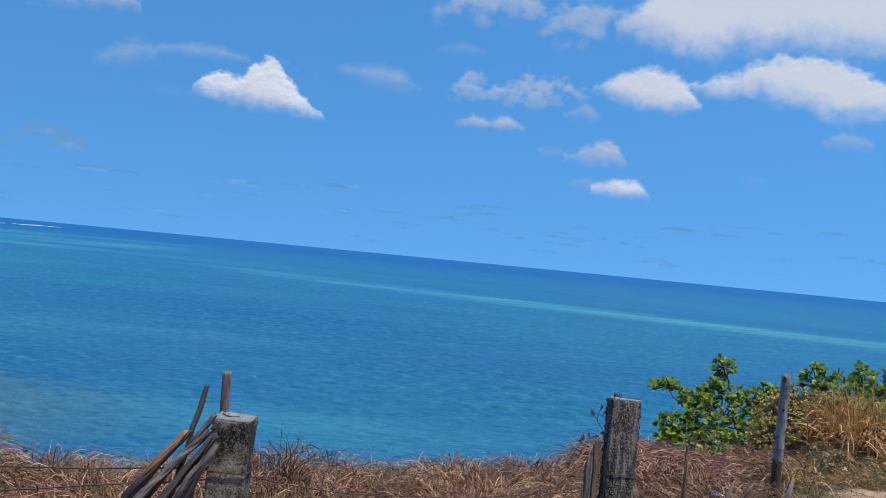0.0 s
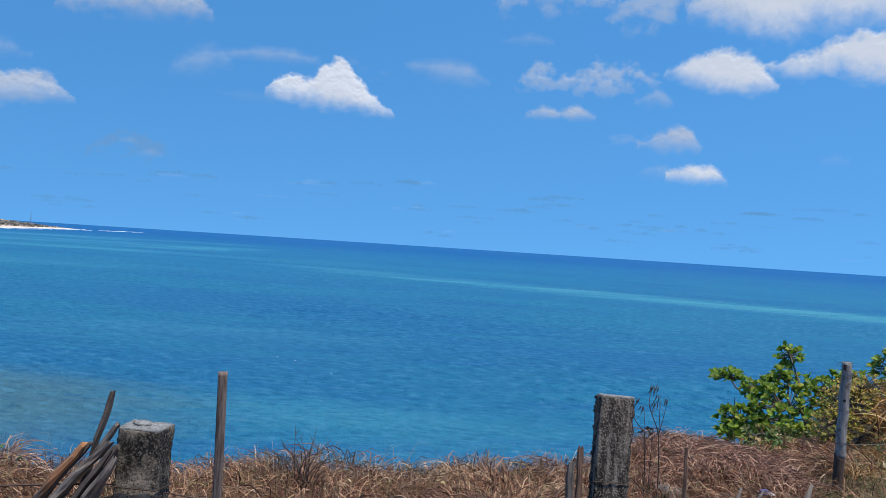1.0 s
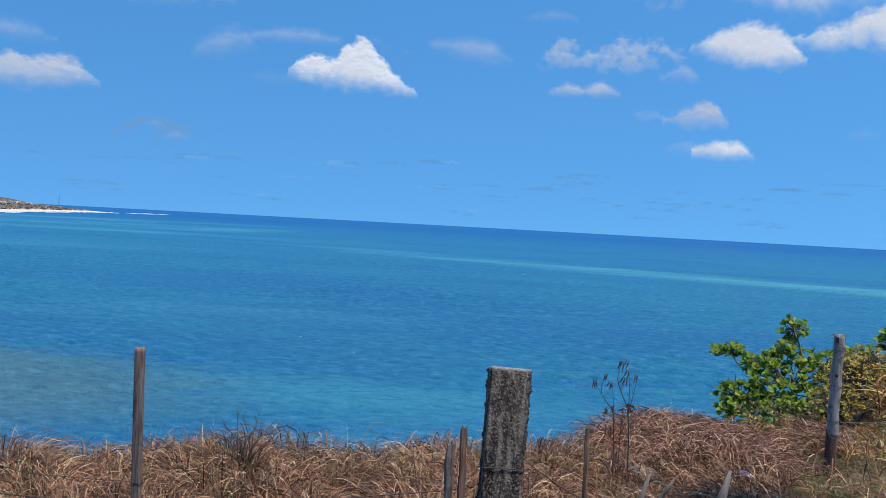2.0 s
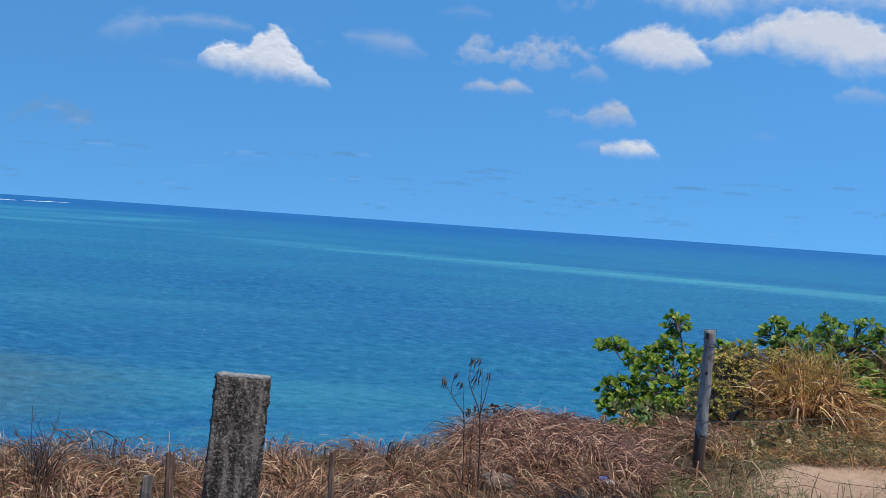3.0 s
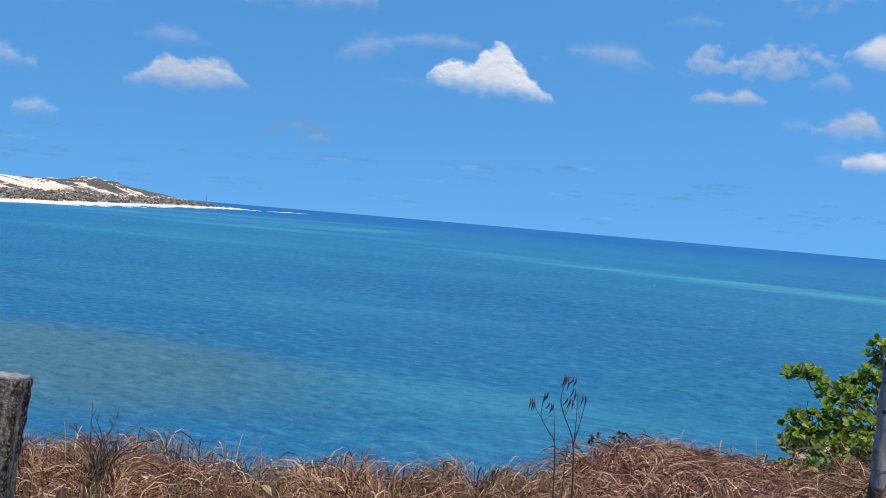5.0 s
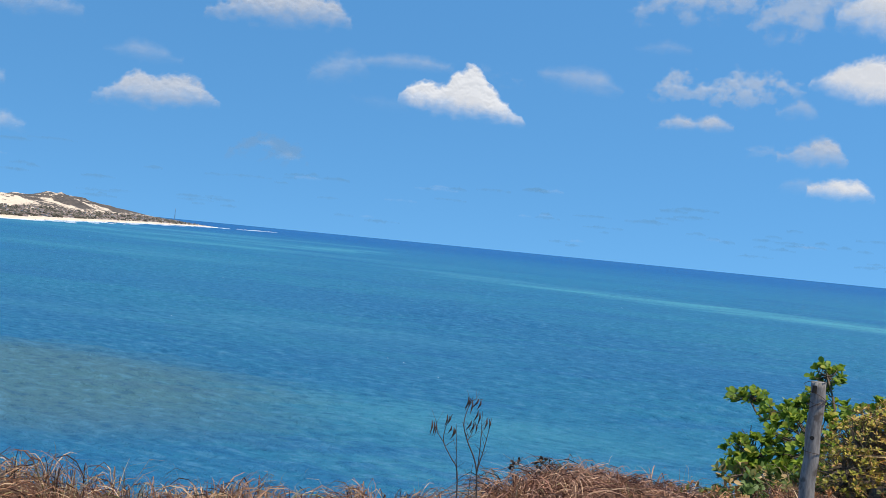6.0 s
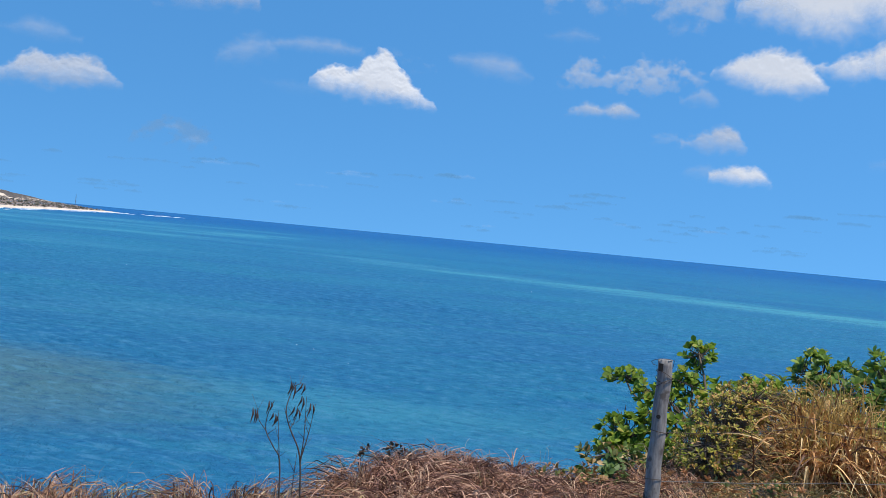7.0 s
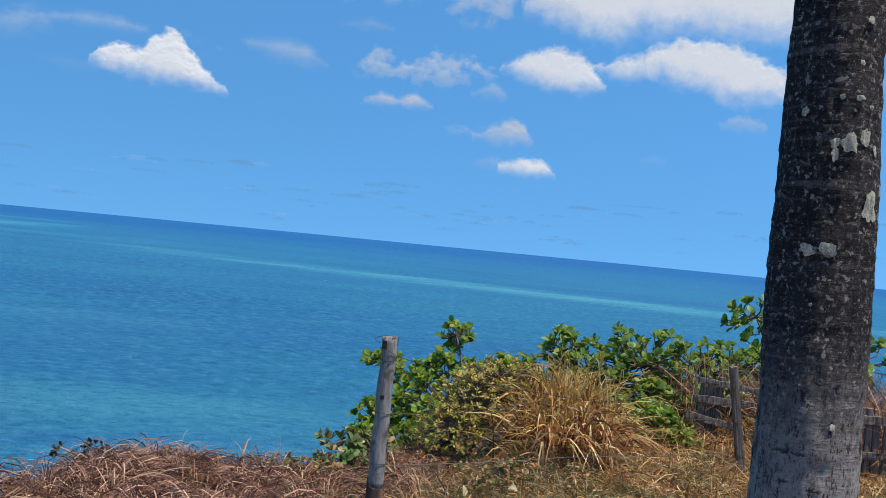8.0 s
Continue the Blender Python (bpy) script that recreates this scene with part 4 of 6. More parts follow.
def cloud(top, base, mat, label, seed, crisp=0.28, fade=0.7, lump=0.16, holes=0.0, step=0.07, blunt=0.24, category="cloud"):
    """A bank of cloud far out to sea, told by its upper and lower outline: bearing and height in degrees. The top is crisp and billowed, the base fades."""
    far = 4200.0
    ta, te = [p[0] for p in top], [p[1] for p in top]
    ba, be = [p[0] for p in base], [p[1] for p in base]
    a0, a1, e0, e1 = min(ta) - 0.35, max(ta) + 0.35, min(be) - 0.9 * fade - 0.2, max(te) + 0.35
    mid_a, mid_e = (a0 + a1) / 2, (e0 + e1) / 2
    thick = max(t - b for t, b in zip(te, np.interp(ta, ba, be)))
    nu, nv = max(10, int((a1 - a0) / step)), max(8, int((e1 - e0) / step))
    az, el = np.linspace(a0, a1, nu + 1), np.linspace(e0, e1, nv + 1)
    up_line, low_line = np.interp(az, ta, te), np.interp(az, ba, be)
    reach = max(1, int(0.22 * (ta[-1] - ta[0]) ** 0.5 / step))
    soften = np.hanning(2 * reach + 3)[1:-1]
    up_line, low_line = (np.convolve(np.pad(v, reach, "edge"), soften / soften.sum(), "valid") for v in (up_line, low_line))
    centre = (up_line + low_line) / 2
    swell = blunt * thick * np.sqrt(np.clip(np.minimum(az - ta[0], ta[-1] - az) / max(0.5, 0.55 * thick), 0, 1))
    up_line, low_line = np.maximum(up_line, centre + swell), np.minimum(low_line, centre - swell)
    unit = far * radians(1)
    amp = lump * min(max(thick, 0.5), 3.0)
    f = 1.5 / max(thick, 0.6) ** 0.5
    a, e = radians(mid_a), radians(mid_e)
    out = Vector((math.sin(a) * math.cos(e), math.cos(a) * math.cos(e), math.sin(e)))
    right = Vector((math.cos(a), -math.sin(a), 0))
    up = right.cross(out)
    idx, verts, dens, faces = {}, [], [], []
    for j in range(nv + 1):
        for i in range(nu + 1):
            x, y = az[i], el[j]
            if y > up_line[i] + 1.6 * amp or y < low_line[i] - 1.2 * fade - 0.3:
                continue
            q = Vector((x * f, y * f * 1.3, seed * 3.7))
            puff = 1 - 2.2 * abs(noise.noise(q * 1.4)) + 0.55 * (1 - 2.2 * abs(noise.noise(q * 3.3))) + 0.3 * noise.noise(q * 7.5)
            rag = noise.fractal(q * 1.1 + Vector((19, 7, 0)), 0.9, 2.1, 5)
            end = min(x - ta[0], ta[-1] - x) + 0.35 * amp * puff
            d_top = (up_line[i] + amp * (0.6 * puff - 0.45 + 0.6 * rag) - y) / (1.7 * crisp) + 0.12
            d_low = (y - low_line[i] + amp * 0.9 * rag) / (2.1 * fade) + 0.36
            d = min(d_top, d_low, end / crisp + 0.4 + 0.6 * rag)
            d = min(d, 1.3) - holes * max(0.0, 0.35 - rag) * 1.6
            if d > -0.15:
                idx[i, j] = len(verts)
                body = max(0.0, min(d_top * crisp, (y - low_line[i] + 0.3) * 1.2, 1.2))
                depth = unit * (0.22 * math.sqrt(body * max(thick, 0.4)) + 0.045 * amp * puff * min(1, body * 4))
                verts.append(right * ((x - mid_a) * unit * math.cos(e)) + up * ((y - mid_e) * unit) - out * depth)
                dens.append(d)
    for j in range(nv):
        for i in range(nu):
            k = [idx.get(c) for c in ((i, j), (i + 1, j), (i + 1, j + 1), (i, j + 1))]
            if None not in k:
                faces.append(k)
    ob = raw("cloud", [tuple(p) for p in verts], faces, mat)
    at = ob.data.attributes.new("thickness", "FLOAT", "POINT")
    at.data.foreach_set("value", np.array(dens, np.float32))
    smooth(ob)
    ob.location = EYE_MID + out * far
    return tagged(ob, label, category, "clouds over the sea", "structure")


PUFFY, RAGGED, WISP, STREAK = "bright white cumulus cloud with ragged edges", "half-transparent ragged white cloud", "thin white wisp of cloud", "faint grey streak of cloud near the horizon"
# the peaked cumulus and the veil trailing from its foot
cloud([(-18.0, 9.0), (-17.5, 9.7), (-16.4, 10.0), (-15.2, 9.75), (-14.5, 10.9), (-13.7, 11.25), (-13.0, 11.05), (-12.5, 10.1), (-11.8, 9.65), (-10.9, 8.8), (-10.1, 8.1)], [(-18.0, 8.6), (-16.5, 8.3), (-14.0, 8.05), (-12.0, 7.95), (-10.1, 8.0)], M_CLOUD, PUFFY, 1, 0.22, 0.6, 0.10, step=0.055, blunt=0.07)
cloud([(-20.8, 8.6), (-19.2, 8.75), (-17.6, 8.6)], [(-20.8, 8.3), (-19.0, 8.05), (-17.6, 8.1)], M_CLOUD_FAINT, WISP, 34, 0.5, 0.6)
# wisps above it
cloud([(-23.7, 10.1), (-22.4, 11.2), (-21.2, 11.5), (-20.3, 10.9)], [(-23.7, 9.3), (-22.0, 9.5), (-20.3, 10.2)], M_CLOUD_THIN, WISP, 2, 0.7, 0.7)
cloud([(-20.8, 10.9), (-18.7, 11.5), (-16.5, 11.45), (-15.2, 11.1)], [(-20.8, 10.6), (-18.0, 10.65), (-15.2, 10.75)], M_CLOUD_MID, WISP, 3, 0.4, 0.45, 0.10)
cloud([(-15.6, 11.2), (-13.0, 11.4), (-10.4, 10.8)], [(-15.6, 10.6), (-13.0, 10.3), (-10.4, 10.2)], M_CLOUD_FAINT, WISP, 33, 0.5, 0.7, holes=0.4)
cloud([(-9.4, 11.25), (-7.2, 11.75), (-5.3, 11.55), (-4.3, 10.5)], [(-9.4, 11.1), (-7.8, 10.5), (-6.0, 10.25), (-4.3, 10.3)], M_CLOUD_MID, RAGGED, 4, 0.55, 0.7, 0.08)
cloud([(-2.3, 10.4), (-1.5, 12.05), (-0.6, 12.2), (0.6, 11.7), (1.8, 11.4), (2.8, 12.3), (4.0, 12.1), (5.2, 11.95), (6.6, 11.0)], [(-2.3, 10.1), (0.2, 9.9), (3.0, 9.7), (5.2, 10.2), (6.6, 10.8)], M_CLOUD_MID, RAGGED, 5, 0.5, 0.6, 0.18, 0.45)
cloud([(5.3, 9.7), (6.5, 10.6), (7.5, 9.6)], [(5.3, 9.5), (7.5, 9.4)], M_CLOUD_MID, RAGGED, 19, 0.35, 0.5)
cloud([(7.0, 11.5), (8.4, 12.4), (10.2, 12.9), (11.9, 12.6), (12.9, 11.6), (13.4, 10.6)], [(7.0, 11.3), (8.3, 10.7), (10.0, 10.3), (11.8, 10.15), (13.4, 10.35)], M_CLOUD, PUFFY, 6, 0.32, 0.55, 0.09, step=0.06)
cloud([(-1.7, 8.5), (-0.5, 9.3), (0.4, 8.85), (1.6, 9.45), (2.7, 8.6)], [(-1.7, 8.3), (0.3, 8.3), (2.7, 8.35)], M_CLOUD_SOFT, RAGGED, 7, 0.3, 0.35, 0.14, step=0.05)
cloud([(5.6, 7.1), (6.8, 7.9), (7.7, 8.3), (8.7, 8.0), (9.1, 7.1)], [(5.6, 6.8), (7.6, 6.65), (9.1, 6.75)], M_CLOUD_SOFT, RAGGED, 8, 0.3, 0.6, 0.13, step=0.05)
cloud([(3.2, 7.4), (4.5, 7.75), (6.0, 7.5)], [(3.2, 7.0), (6.0, 6.9)], M_CLOUD_THIN, WISP, 9, 0.4, 0.5, holes=0.5)
cloud([(7.3, 5.4), (8.7, 5.95), (10.1, 5.85), (10.9, 5.0)], [(7.3, 4.9), (9.2, 4.72), (10.9, 4.8)], M_CLOUD, PUFFY, 10, 0.25, 0.4, 0.12, step=0.05)
cloud([(5.8, 5.5), (6.8, 5.85), (8.0, 5.65)], [(5.8, 5.2), (8.0, 4.9)], M_CLOUD_THIN, WISP, 11, 0.35, 0.5)
# the broad bank and what lies over it
cloud([(12.8, 11.95), (15.0, 12.3), (16.0, 13.3), (17.8, 13.85), (19.7, 13.8), (21.5, 13.3), (23.8, 12.4), (26.0, 11.6)], [(12.8, 11.7), (14.0, 11.5), (16.4, 11.35), (19.3, 10.7), (21.2, 9.95), (23.8, 10.2), (26.0, 10.6)], M_CLOUD, "broad bright white cumulus cloud bank", 12, 0.4, 0.75, 0.13)
cloud([(20.6, 8.9), (21.7, 9.6), (23.2, 9.0)], [(20.6, 8.6), (23.2, 8.4)], M_CLOUD_MID, RAGGED, 14, 0.35, 0.5)
cloud([(8.0, 15.6), (11.0, 18.5), (18.0, 20.0), (27.0, 18.0)], [(8.0, 15.0), (10.0, 14.5), (11.5, 13.6), (13.9, 13.5), (16.1, 13.9), (18.4, 14.1), (23.5, 13.7), (27.0, 13.4)], M_CLOUD, "large soft white cloud bank high over the sea", 15, 0.6, 1.1, 0.16, step=0.09)
cloud([(3.2, 15.0), (4.5, 16.6), (7.0, 16.9), (8.9, 15.7)], [(3.2, 14.2), (4.2, 13.9), (6.5, 13.8), (7.6, 14.5), (8.9, 15.0)], M_CLOUD_MID, RAGGED, 16, 0.5, 0.7, 0.16, 0.3)
cloud([(-4.2, 15.4), (-2.0, 17.2), (1.5, 17.6), (3.6, 16.0)], [(-4.2, 14.9), (-3.0, 14.7), (0.0, 14.65), (3.6, 15.1)], M_CLOUD_MID, RAGGED, 17, 0.5, 0.7, 0.16, 0.3)
cloud([(7.6, 15.2), (9.5, 16.2), (11.8, 16.0)], [(7.6, 14.6), (9.5, 14.3), (11.8, 13.8)], M_CLOUD_THIN, WISP, 18, 0.6, 0.7, holes=0.3)
cloud([(-3.3, 13.0), (-1.6, 13.6), (-0.2, 13.1)], [(-3.3, 12.85), (-0.2, 12.85)], M_CLOUD_THIN, WISP, 35, 0.4, 0.4)
# over the headland
cloud([(-36.3, 6.8), (-35.0, 7.8), (-33.9, 8.7), (-33.0, 8.2), (-31.7, 8.75), (-30.3, 8.35), (-29.1, 7.1)], [(-36.3, 6.5), (-33.6, 6.5), (-31.4, 6.65), (-29.1, 6.95)], M_CLOUD_SOFT, PUFFY, 23, 0.3, 0.6, 0.12, step=0.06)
cloud([(-35.7, 9.5), (-34.2, 10.35), (-32.6, 10.15), (-31.7, 9.4)], [(-35.7, 9.3), (-33.8, 9.1), (-31.7, 9.25)], M_CLOUD_THIN, WISP, 24, 0.5, 0.5, 0.1)
cloud([(-42.1, 4.7), (-40.8, 5.1), (-39.8, 4.5)], [(-42.1, 4.0), (-39.8, 4.15)], M_CLOUD_MID, RAGGED, 25, 0.35, 0.5)
cloud([(-45.5, 7.2), (-43.0, 8.0), (-41.2, 7.2)], [(-45.5, 6.6), (-41.2, 6.7)], M_CLOUD_MID, RAGGED, 26, 0.4, 0.6)
cloud([(-30.2, 12.7), (-28.0, 14.2), (-25.0, 15.0), (-22.4, 14.2), (-21.7, 13.2)], [(-30.2, 12.5), (-28.0, 12.4), (-26.0, 12.4), (-23.0, 12.65), (-21.7, 12.9)], M_CLOUD_SOFT, PUFFY, 28, 0.4, 0.7, 0.14)
cloud([(-44.0, 11.0), (-41.0, 12.4), (-37.4, 11.6)], [(-44.0, 10.5), (-40.0, 10.8), (-37.4, 11.2)], M_CLOUD_MID, RAGGED, 29, 0.5, 0.7)
cloud([(-28.2, 4.8), (-26.6, 5.8), (-24.4, 5.4), (-23.4, 4.6)], [(-28.2, 4.0), (-25.3, 3.9), (-23.4, 3.9)], M_CLOUD_VEIL, WISP, 20, 0.4, 0.5, holes=0.5)
cloud([(-25.3, 4.45), (-24.6, 4.75), (-23.9, 4.4)], [(-25.3, 4.2), (-23.9, 4.15)], M_CLOUD_THIN, WISP, 21, 0.3, 0.35, step=0.05)
cloud([(-26.4, 5.05), (-25.8, 5.3), (-25.2, 5.0)], [(-26.4, 4.9), (-25.2, 4.85)], M_CLOUD_THIN, WISP, 22, 0.3, 0.3, step=0.05)
cloud([(16.1, 6.4), (16.8, 6.8), (17.6, 6.5)], [(16.1, 6.1), (17.6, 6.1)], M_CLOUD_FAINT, WISP, 31, 0.4, 0.4)
cloud([(25.0, 11.6), (27.0, 12.6), (30.0, 11.8)], [(25.0, 11.0), (30.0, 11.0)], M_CLOUD_MID, RAGGED, 30, 0.4, 0.6)
# flat grey shreds strung along the horizon, in loose groups
streaks = random.Random(44)
for k in range(48):
    g_az, g_el = -46 + 76 * (k + streaks.random()) / 48, 0.7 + 3.1 * streaks.random() ** 1.25
    for _ in range(streaks.randint(1, 4)):
        s_az, s_el = g_az + streaks.gauss(0, 1.2), max(0.45, g_el + streaks.gauss(0, 0.22))
        w, h = (0.35 + 1.1 * streaks.random() ** 1.6) * (0.7 + 0.12 * s_el), streaks.uniform(0.10, 0.20) * (0.7 + 0.15 * s_el)
        p = streaks.uniform(-0.4, 0.4) * w
        cloud([(s_az - w, s_el + 0.3 * h), (s_az + p - 0.4 * w, s_el + 0.8 * h), (s_az + p, s_el + h), (s_az + 0.6 * w, s_el + 0.7 * h), (s_az + w, s_el + 0.3 * h)], [(s_az - w, s_el - 0.05), (s_az + w, s_el - 0.04)], M_CLOUD_HAZE if streaks.random() < 0.86 else M_CLOUD_FAINT, STREAK, streaks.randint(50, 900), 0.09, 0.10, 0.16, step=0.045)


# ---- grass ----
def blades(name, roots, length, rise, droop, width, mat, seed, label, category="grass", lean=None, segs=3, flow=0.0):
    """Ribbons that rise from their roots, lean and droop, combed the same way within a clump; one mesh."""
    rg = np.random.default_rng(seed)
    n = len(roots)
    ang = rg.uniform(0, 2 * np.pi, n)
    d = np.stack([np.cos(ang), np.sin(ang)], -1)
    if flow:
        comb = 2.6 * wav(roots[:, 0], roots[:, 1], 1.7, 0.6) + 1.4 * wav(roots[:, 0], roots[:, 1], 4.3, 2.2) - 0.9
        d = d + flow * np.stack([np.cos(comb), np.sin(comb)], -1)
    if lean is not None:
        d = d + np.array(lean)
    d /= np.maximum(np.linalg.norm(d, axis=1, keepdims=True), 1e-3)
    tuft = 0.62 + 0.62 * np.clip(0.5 + 0.42 * wav(roots[:, 0], roots[:, 1], 4.6, 1.3 * seed) + 0.3 * wav(roots[:, 0], roots[:, 1], 11.0, seed), 0, 1)
    ln = length * tuft * rg.uniform(0.55, 1.25, n)
    rs = np.clip(rise * tuft * rg.uniform(0.35, 1.25, n), 0.02, None)
    bend = np.pi * (0.5 + droop * rg.uniform(0.0, 1.0, n))
    reach = np.sqrt(np.maximum(ln ** 2 - rs ** 2, (0.2 * ln) ** 2))
    w = width * rg.uniform(0.6, 1.4, n)
    tw = rg.uniform(0, np.pi, n)
    side = np.stack([-d[:, 1] * np.cos(tw), d[:, 0] * np.cos(tw), np.sin(tw)], -1)
    side2 = np.stack([-d[:, 1], d[:, 0], np.zeros(n)], -1) * (rg.normal(0, 0.22, n) * ln)[:, None]
    ts = np.linspace(0, 1, segs + 1)
    taper = np.clip(1.25 - ts ** 2 * 1.15, 0.1, 1.0)
    v = np.zeros((n, 2 * segs + 2, 3))
    for k, t in enumerate(ts):
        c = roots.copy()
        c[:, :2] += d * (reach * t ** 1.25)[:, None]
        c[:, 2] += rs * np.sin(bend * t) / np.maximum(np.sin(np.minimum(bend, np.pi / 2)), 0.3)
        c += side2 * t * t
        v[:, 2 * k] = c - side * (w * taper[k])[:, None] / 2
        v[:, 2 * k + 1] = c + side * (w * taper[k])[:, None] / 2
    base = np.arange(n)[:, None, None] * (2 * segs + 2)
    f = (base + np.array([[2 * k, 2 * k + 1, 2 * k + 3, 2 * k + 2] for k in range(segs)])[None]).reshape(-1, 4)
    ob = raw(name, v.reshape(-1, 3), f, mat)
    return tagged(ob, label, category, kind="stuff")


def scatter(seed, n, x0, x1, y0, y1, keep, sink=0.01):
    rg = np.random.default_rng(seed)
    x, y = rg.uniform(x0, x1, n), rg.uniform(y0, y1, n)
    ok = rg.uniform(0, 1, n) < keep(x, y)
    x, y = x[ok], y[ok]
    return np.stack([x, y, ground_z(x, y) - sink], -1)


def on_bank(x, y):
    edge = np.interp(x, EX, EY)
    inside = (y < edge + 0.45) * np.clip((y - 3.3 - 0.3 * wav(x, y, 1.6)) / 1.2, 0, 1)
    clump = 0.55 + 0.45 * np.clip(wav(x, y, 3.1) + 0.5, 0, 1)
    return inside * clump * (1 - sand_amount(x, y)) * np.where((x > 4.3) & (y < 9.6), 0.12, 1.0) * np.where((x > 3.25 + 0.12 * wav(x, y, 6.0)) & (y < 8.85), 0.10, 1.0) * (1 - 0.9 * np.exp(-((x - 2.2) / 0.26) ** 4 - ((y - 7.12) / 0.36) ** 4))


bank = scatter(21, 150000, -7.5, 4.6, 3.9, 11.4, on_bank)
blades("dry_grass", bank, 0.34, 0.20, 0.42, 0.0068, M_STRAW, 1, "matted dry brown grass along the cliff edge", "dry grass", segs=5, flow=1.1)
rim = scatter(22, 16000, -7.5, 4.4, 5.2, 11.4, lambda x, y: (np.abs(y - np.interp(x, EX, EY) + 0.15) < 0.45) * np.clip(0.35 + 0.5 * wav(x, y, 4.1), 0.06, 1))
blades("tall_dry_grass", rim, 0.31, 0.295, 0.10, 0.0034, M_TAN, 2, "thin tall dry grass stalks on the cliff edge", "dry grass")
hump = scatter(23, 15000, 1.95, 3.7, 7.6, 10.0, lambda x, y: (y < np.interp(x, EX, EY) + 0.3) * np.clip(0.9 - 1.2 * (x - 2.95), 0.1, 0.9) * np.where((x > 3.3) & (y < 8.9), 0.05, 1.0))
blades("dry_grass_hump", hump, 0.42, 0.21, 0.62, 0.0066, M_MAUVE, 3, "thick hump of mauve-brown dry grass", "dry grass", lean=(0.55, -0.75), segs=6, flow=0.5)


def on_mound(x, y):
    return np.exp(-((x - 5.52) / 0.36) ** 4 - ((y - 10.55) / 0.5) ** 4)


gold = scatter(24, 6200, 4.3, 6.6, 9.6, 11.8, on_mound)
blades("golden_grass", gold, 0.50, 0.40, 0.5, 0.0145, M_GOLD, 4, "large arching tussock of golden-orange dry grass", "grass tussock", lean=(gold[:, :2] - np.array([5.50, 10.75])) * 1.7, segs=6)
goldtall = scatter(25, 2600, 4.6, 6.2, 10.2, 11.4, on_mound)
blades("golden_grass_tops", goldtall, 0.58, 0.53, 0.22, 0.0110, M_YELLOWGREEN, 5, "upright golden grass blades on a tussock", "grass tussock", segs=5)
skirt = scatter(39, 1100, 4.8, 6.1, 10.0, 10.7, on_mound)
skirt[:, 2] += 0.14
blades("golden_grass_skirt", skirt, 0.42, 0.15, 0.8, 0.0125, M_GOLD, 19, "hanging reddish dry blades in front of a golden tussock", "grass tussock", lean=(skirt[:, :2] - np.array([5.42, 10.95])) * 1.6, segs=6)
scrubby = scatter(26, 30000, 5.6, 10.5, 9.3, 13.4, lambda x, y: (y < np.interp(x, EX, EY) + 0.3) * (1 - on_mound(x, y)) * (1 - sand_amount(x, y)) * np.clip(0.5 + 0.5 * wav(x, y, 2.6), 0.12, 1) * np.where((np.abs(x - 6.85) < 0.55) & (y < 10.35), 0.3, 1.0) * np.where((np.abs(x - 8.4) < 0.7) & (y < 10.5), 0.35, 1.0))
blades("dry_scrub_grass", scrubby, 0.32, 0.19, 0.5, 0.007, M_GOLD, 6, "tangled yellow-brown dry grass below a bush", "dry grass")
tallright = scatter(27, 14000, 7.0, 10.5, 10.7, 12.6, lambda x, y: np.clip(0.55 + 0.5 * wav(x, y, 3.3), 0.1, 1) * np.where((x < 7.62) & (y < 11.65), 0.0, 1.0) * np.where((x > 7.8) & (y < 10.6), 0.0, 1.0))
blades("tall_scrub_grass", tallright, 0.74, 0.58, 0.4, 0.008, M_STRAW, 7, "tall drooping dry brown grass around a plank fence", "dry grass")
green = scatter(28, 9000, 2.6, 7.5, 5.2, 9.6, lambda x, y: (1 - sand_amount(x, y)) * np.clip(0.25 + 0.6 * wav(x, y, 2.2, 1), 0.05, 1) * np.where((x < 4.4) & (y < 8.6), 0.3, 1.0))
blades("green_grass", green, 0.24, 0.17, 0.3, 0.005, M_GREENGRASS, 8, "short olive-green grass beside the sandy path", "grass")
tufts = scatter(29, 2600, 4.1, 6.2, 6.6, 7.5, lambda x, y: np.clip(wav(x, y, 5.2), 0, 1))
blades("green_tufts", tufts, 0.36, 0.30, 0.2, 0.005, M_GREENGRASS, 9, "upright green grass tufts at the path's edge", "grass")
mixed = scatter(32, 7000, 4.1, 6.6, 8.9, 10.3, lambda x, y: 0.75 * (1 - sand_amount(x, y)))
blades("path_edge_grass", mixed, 0.22, 0.10, 0.5, 0.006, M_GREENGRASS, 12, "trampled olive and straw grass between path and tussock", "grass")
olive = scatter(33, 20000, -7.0, 4.2, 4.2, 9.5, lambda x, y: on_bank(x, y) * np.clip(0.2 + 0.7 * wav(x, y, 2.9, 2), 0.03, 1))
blades("bank_green_grass", olive, 0.23, 0.18, 0.25, 0.0042, M_GREENGRASS, 13, "olive-green grass growing through dry grass", "grass")
pathstraw = scatter(34, 14000, 4.1, 9.0, 8.7, 10.6, lambda x, y: 0.8 * (1 - sand_amount(x, y)))
blades("path_straw", pathstraw, 0.24, 0.11, 0.5, 0.006, M_GOLD, 14, "trampled golden straw along the sandy path", "dry grass")
upright = scatter(35, 26000, -7.0, 2.2, 4.2, 8.2, lambda x, y: on_bank(x, y) * np.clip(0.45 + 0.5 * wav(x, y, 3.7, 1), 0.08, 1))
blades("upright_straw", upright, 0.24, 0.225, 0.12, 0.0042, M_TAN, 15, "upright bleached straw and grass stalks on the bank", "dry grass")
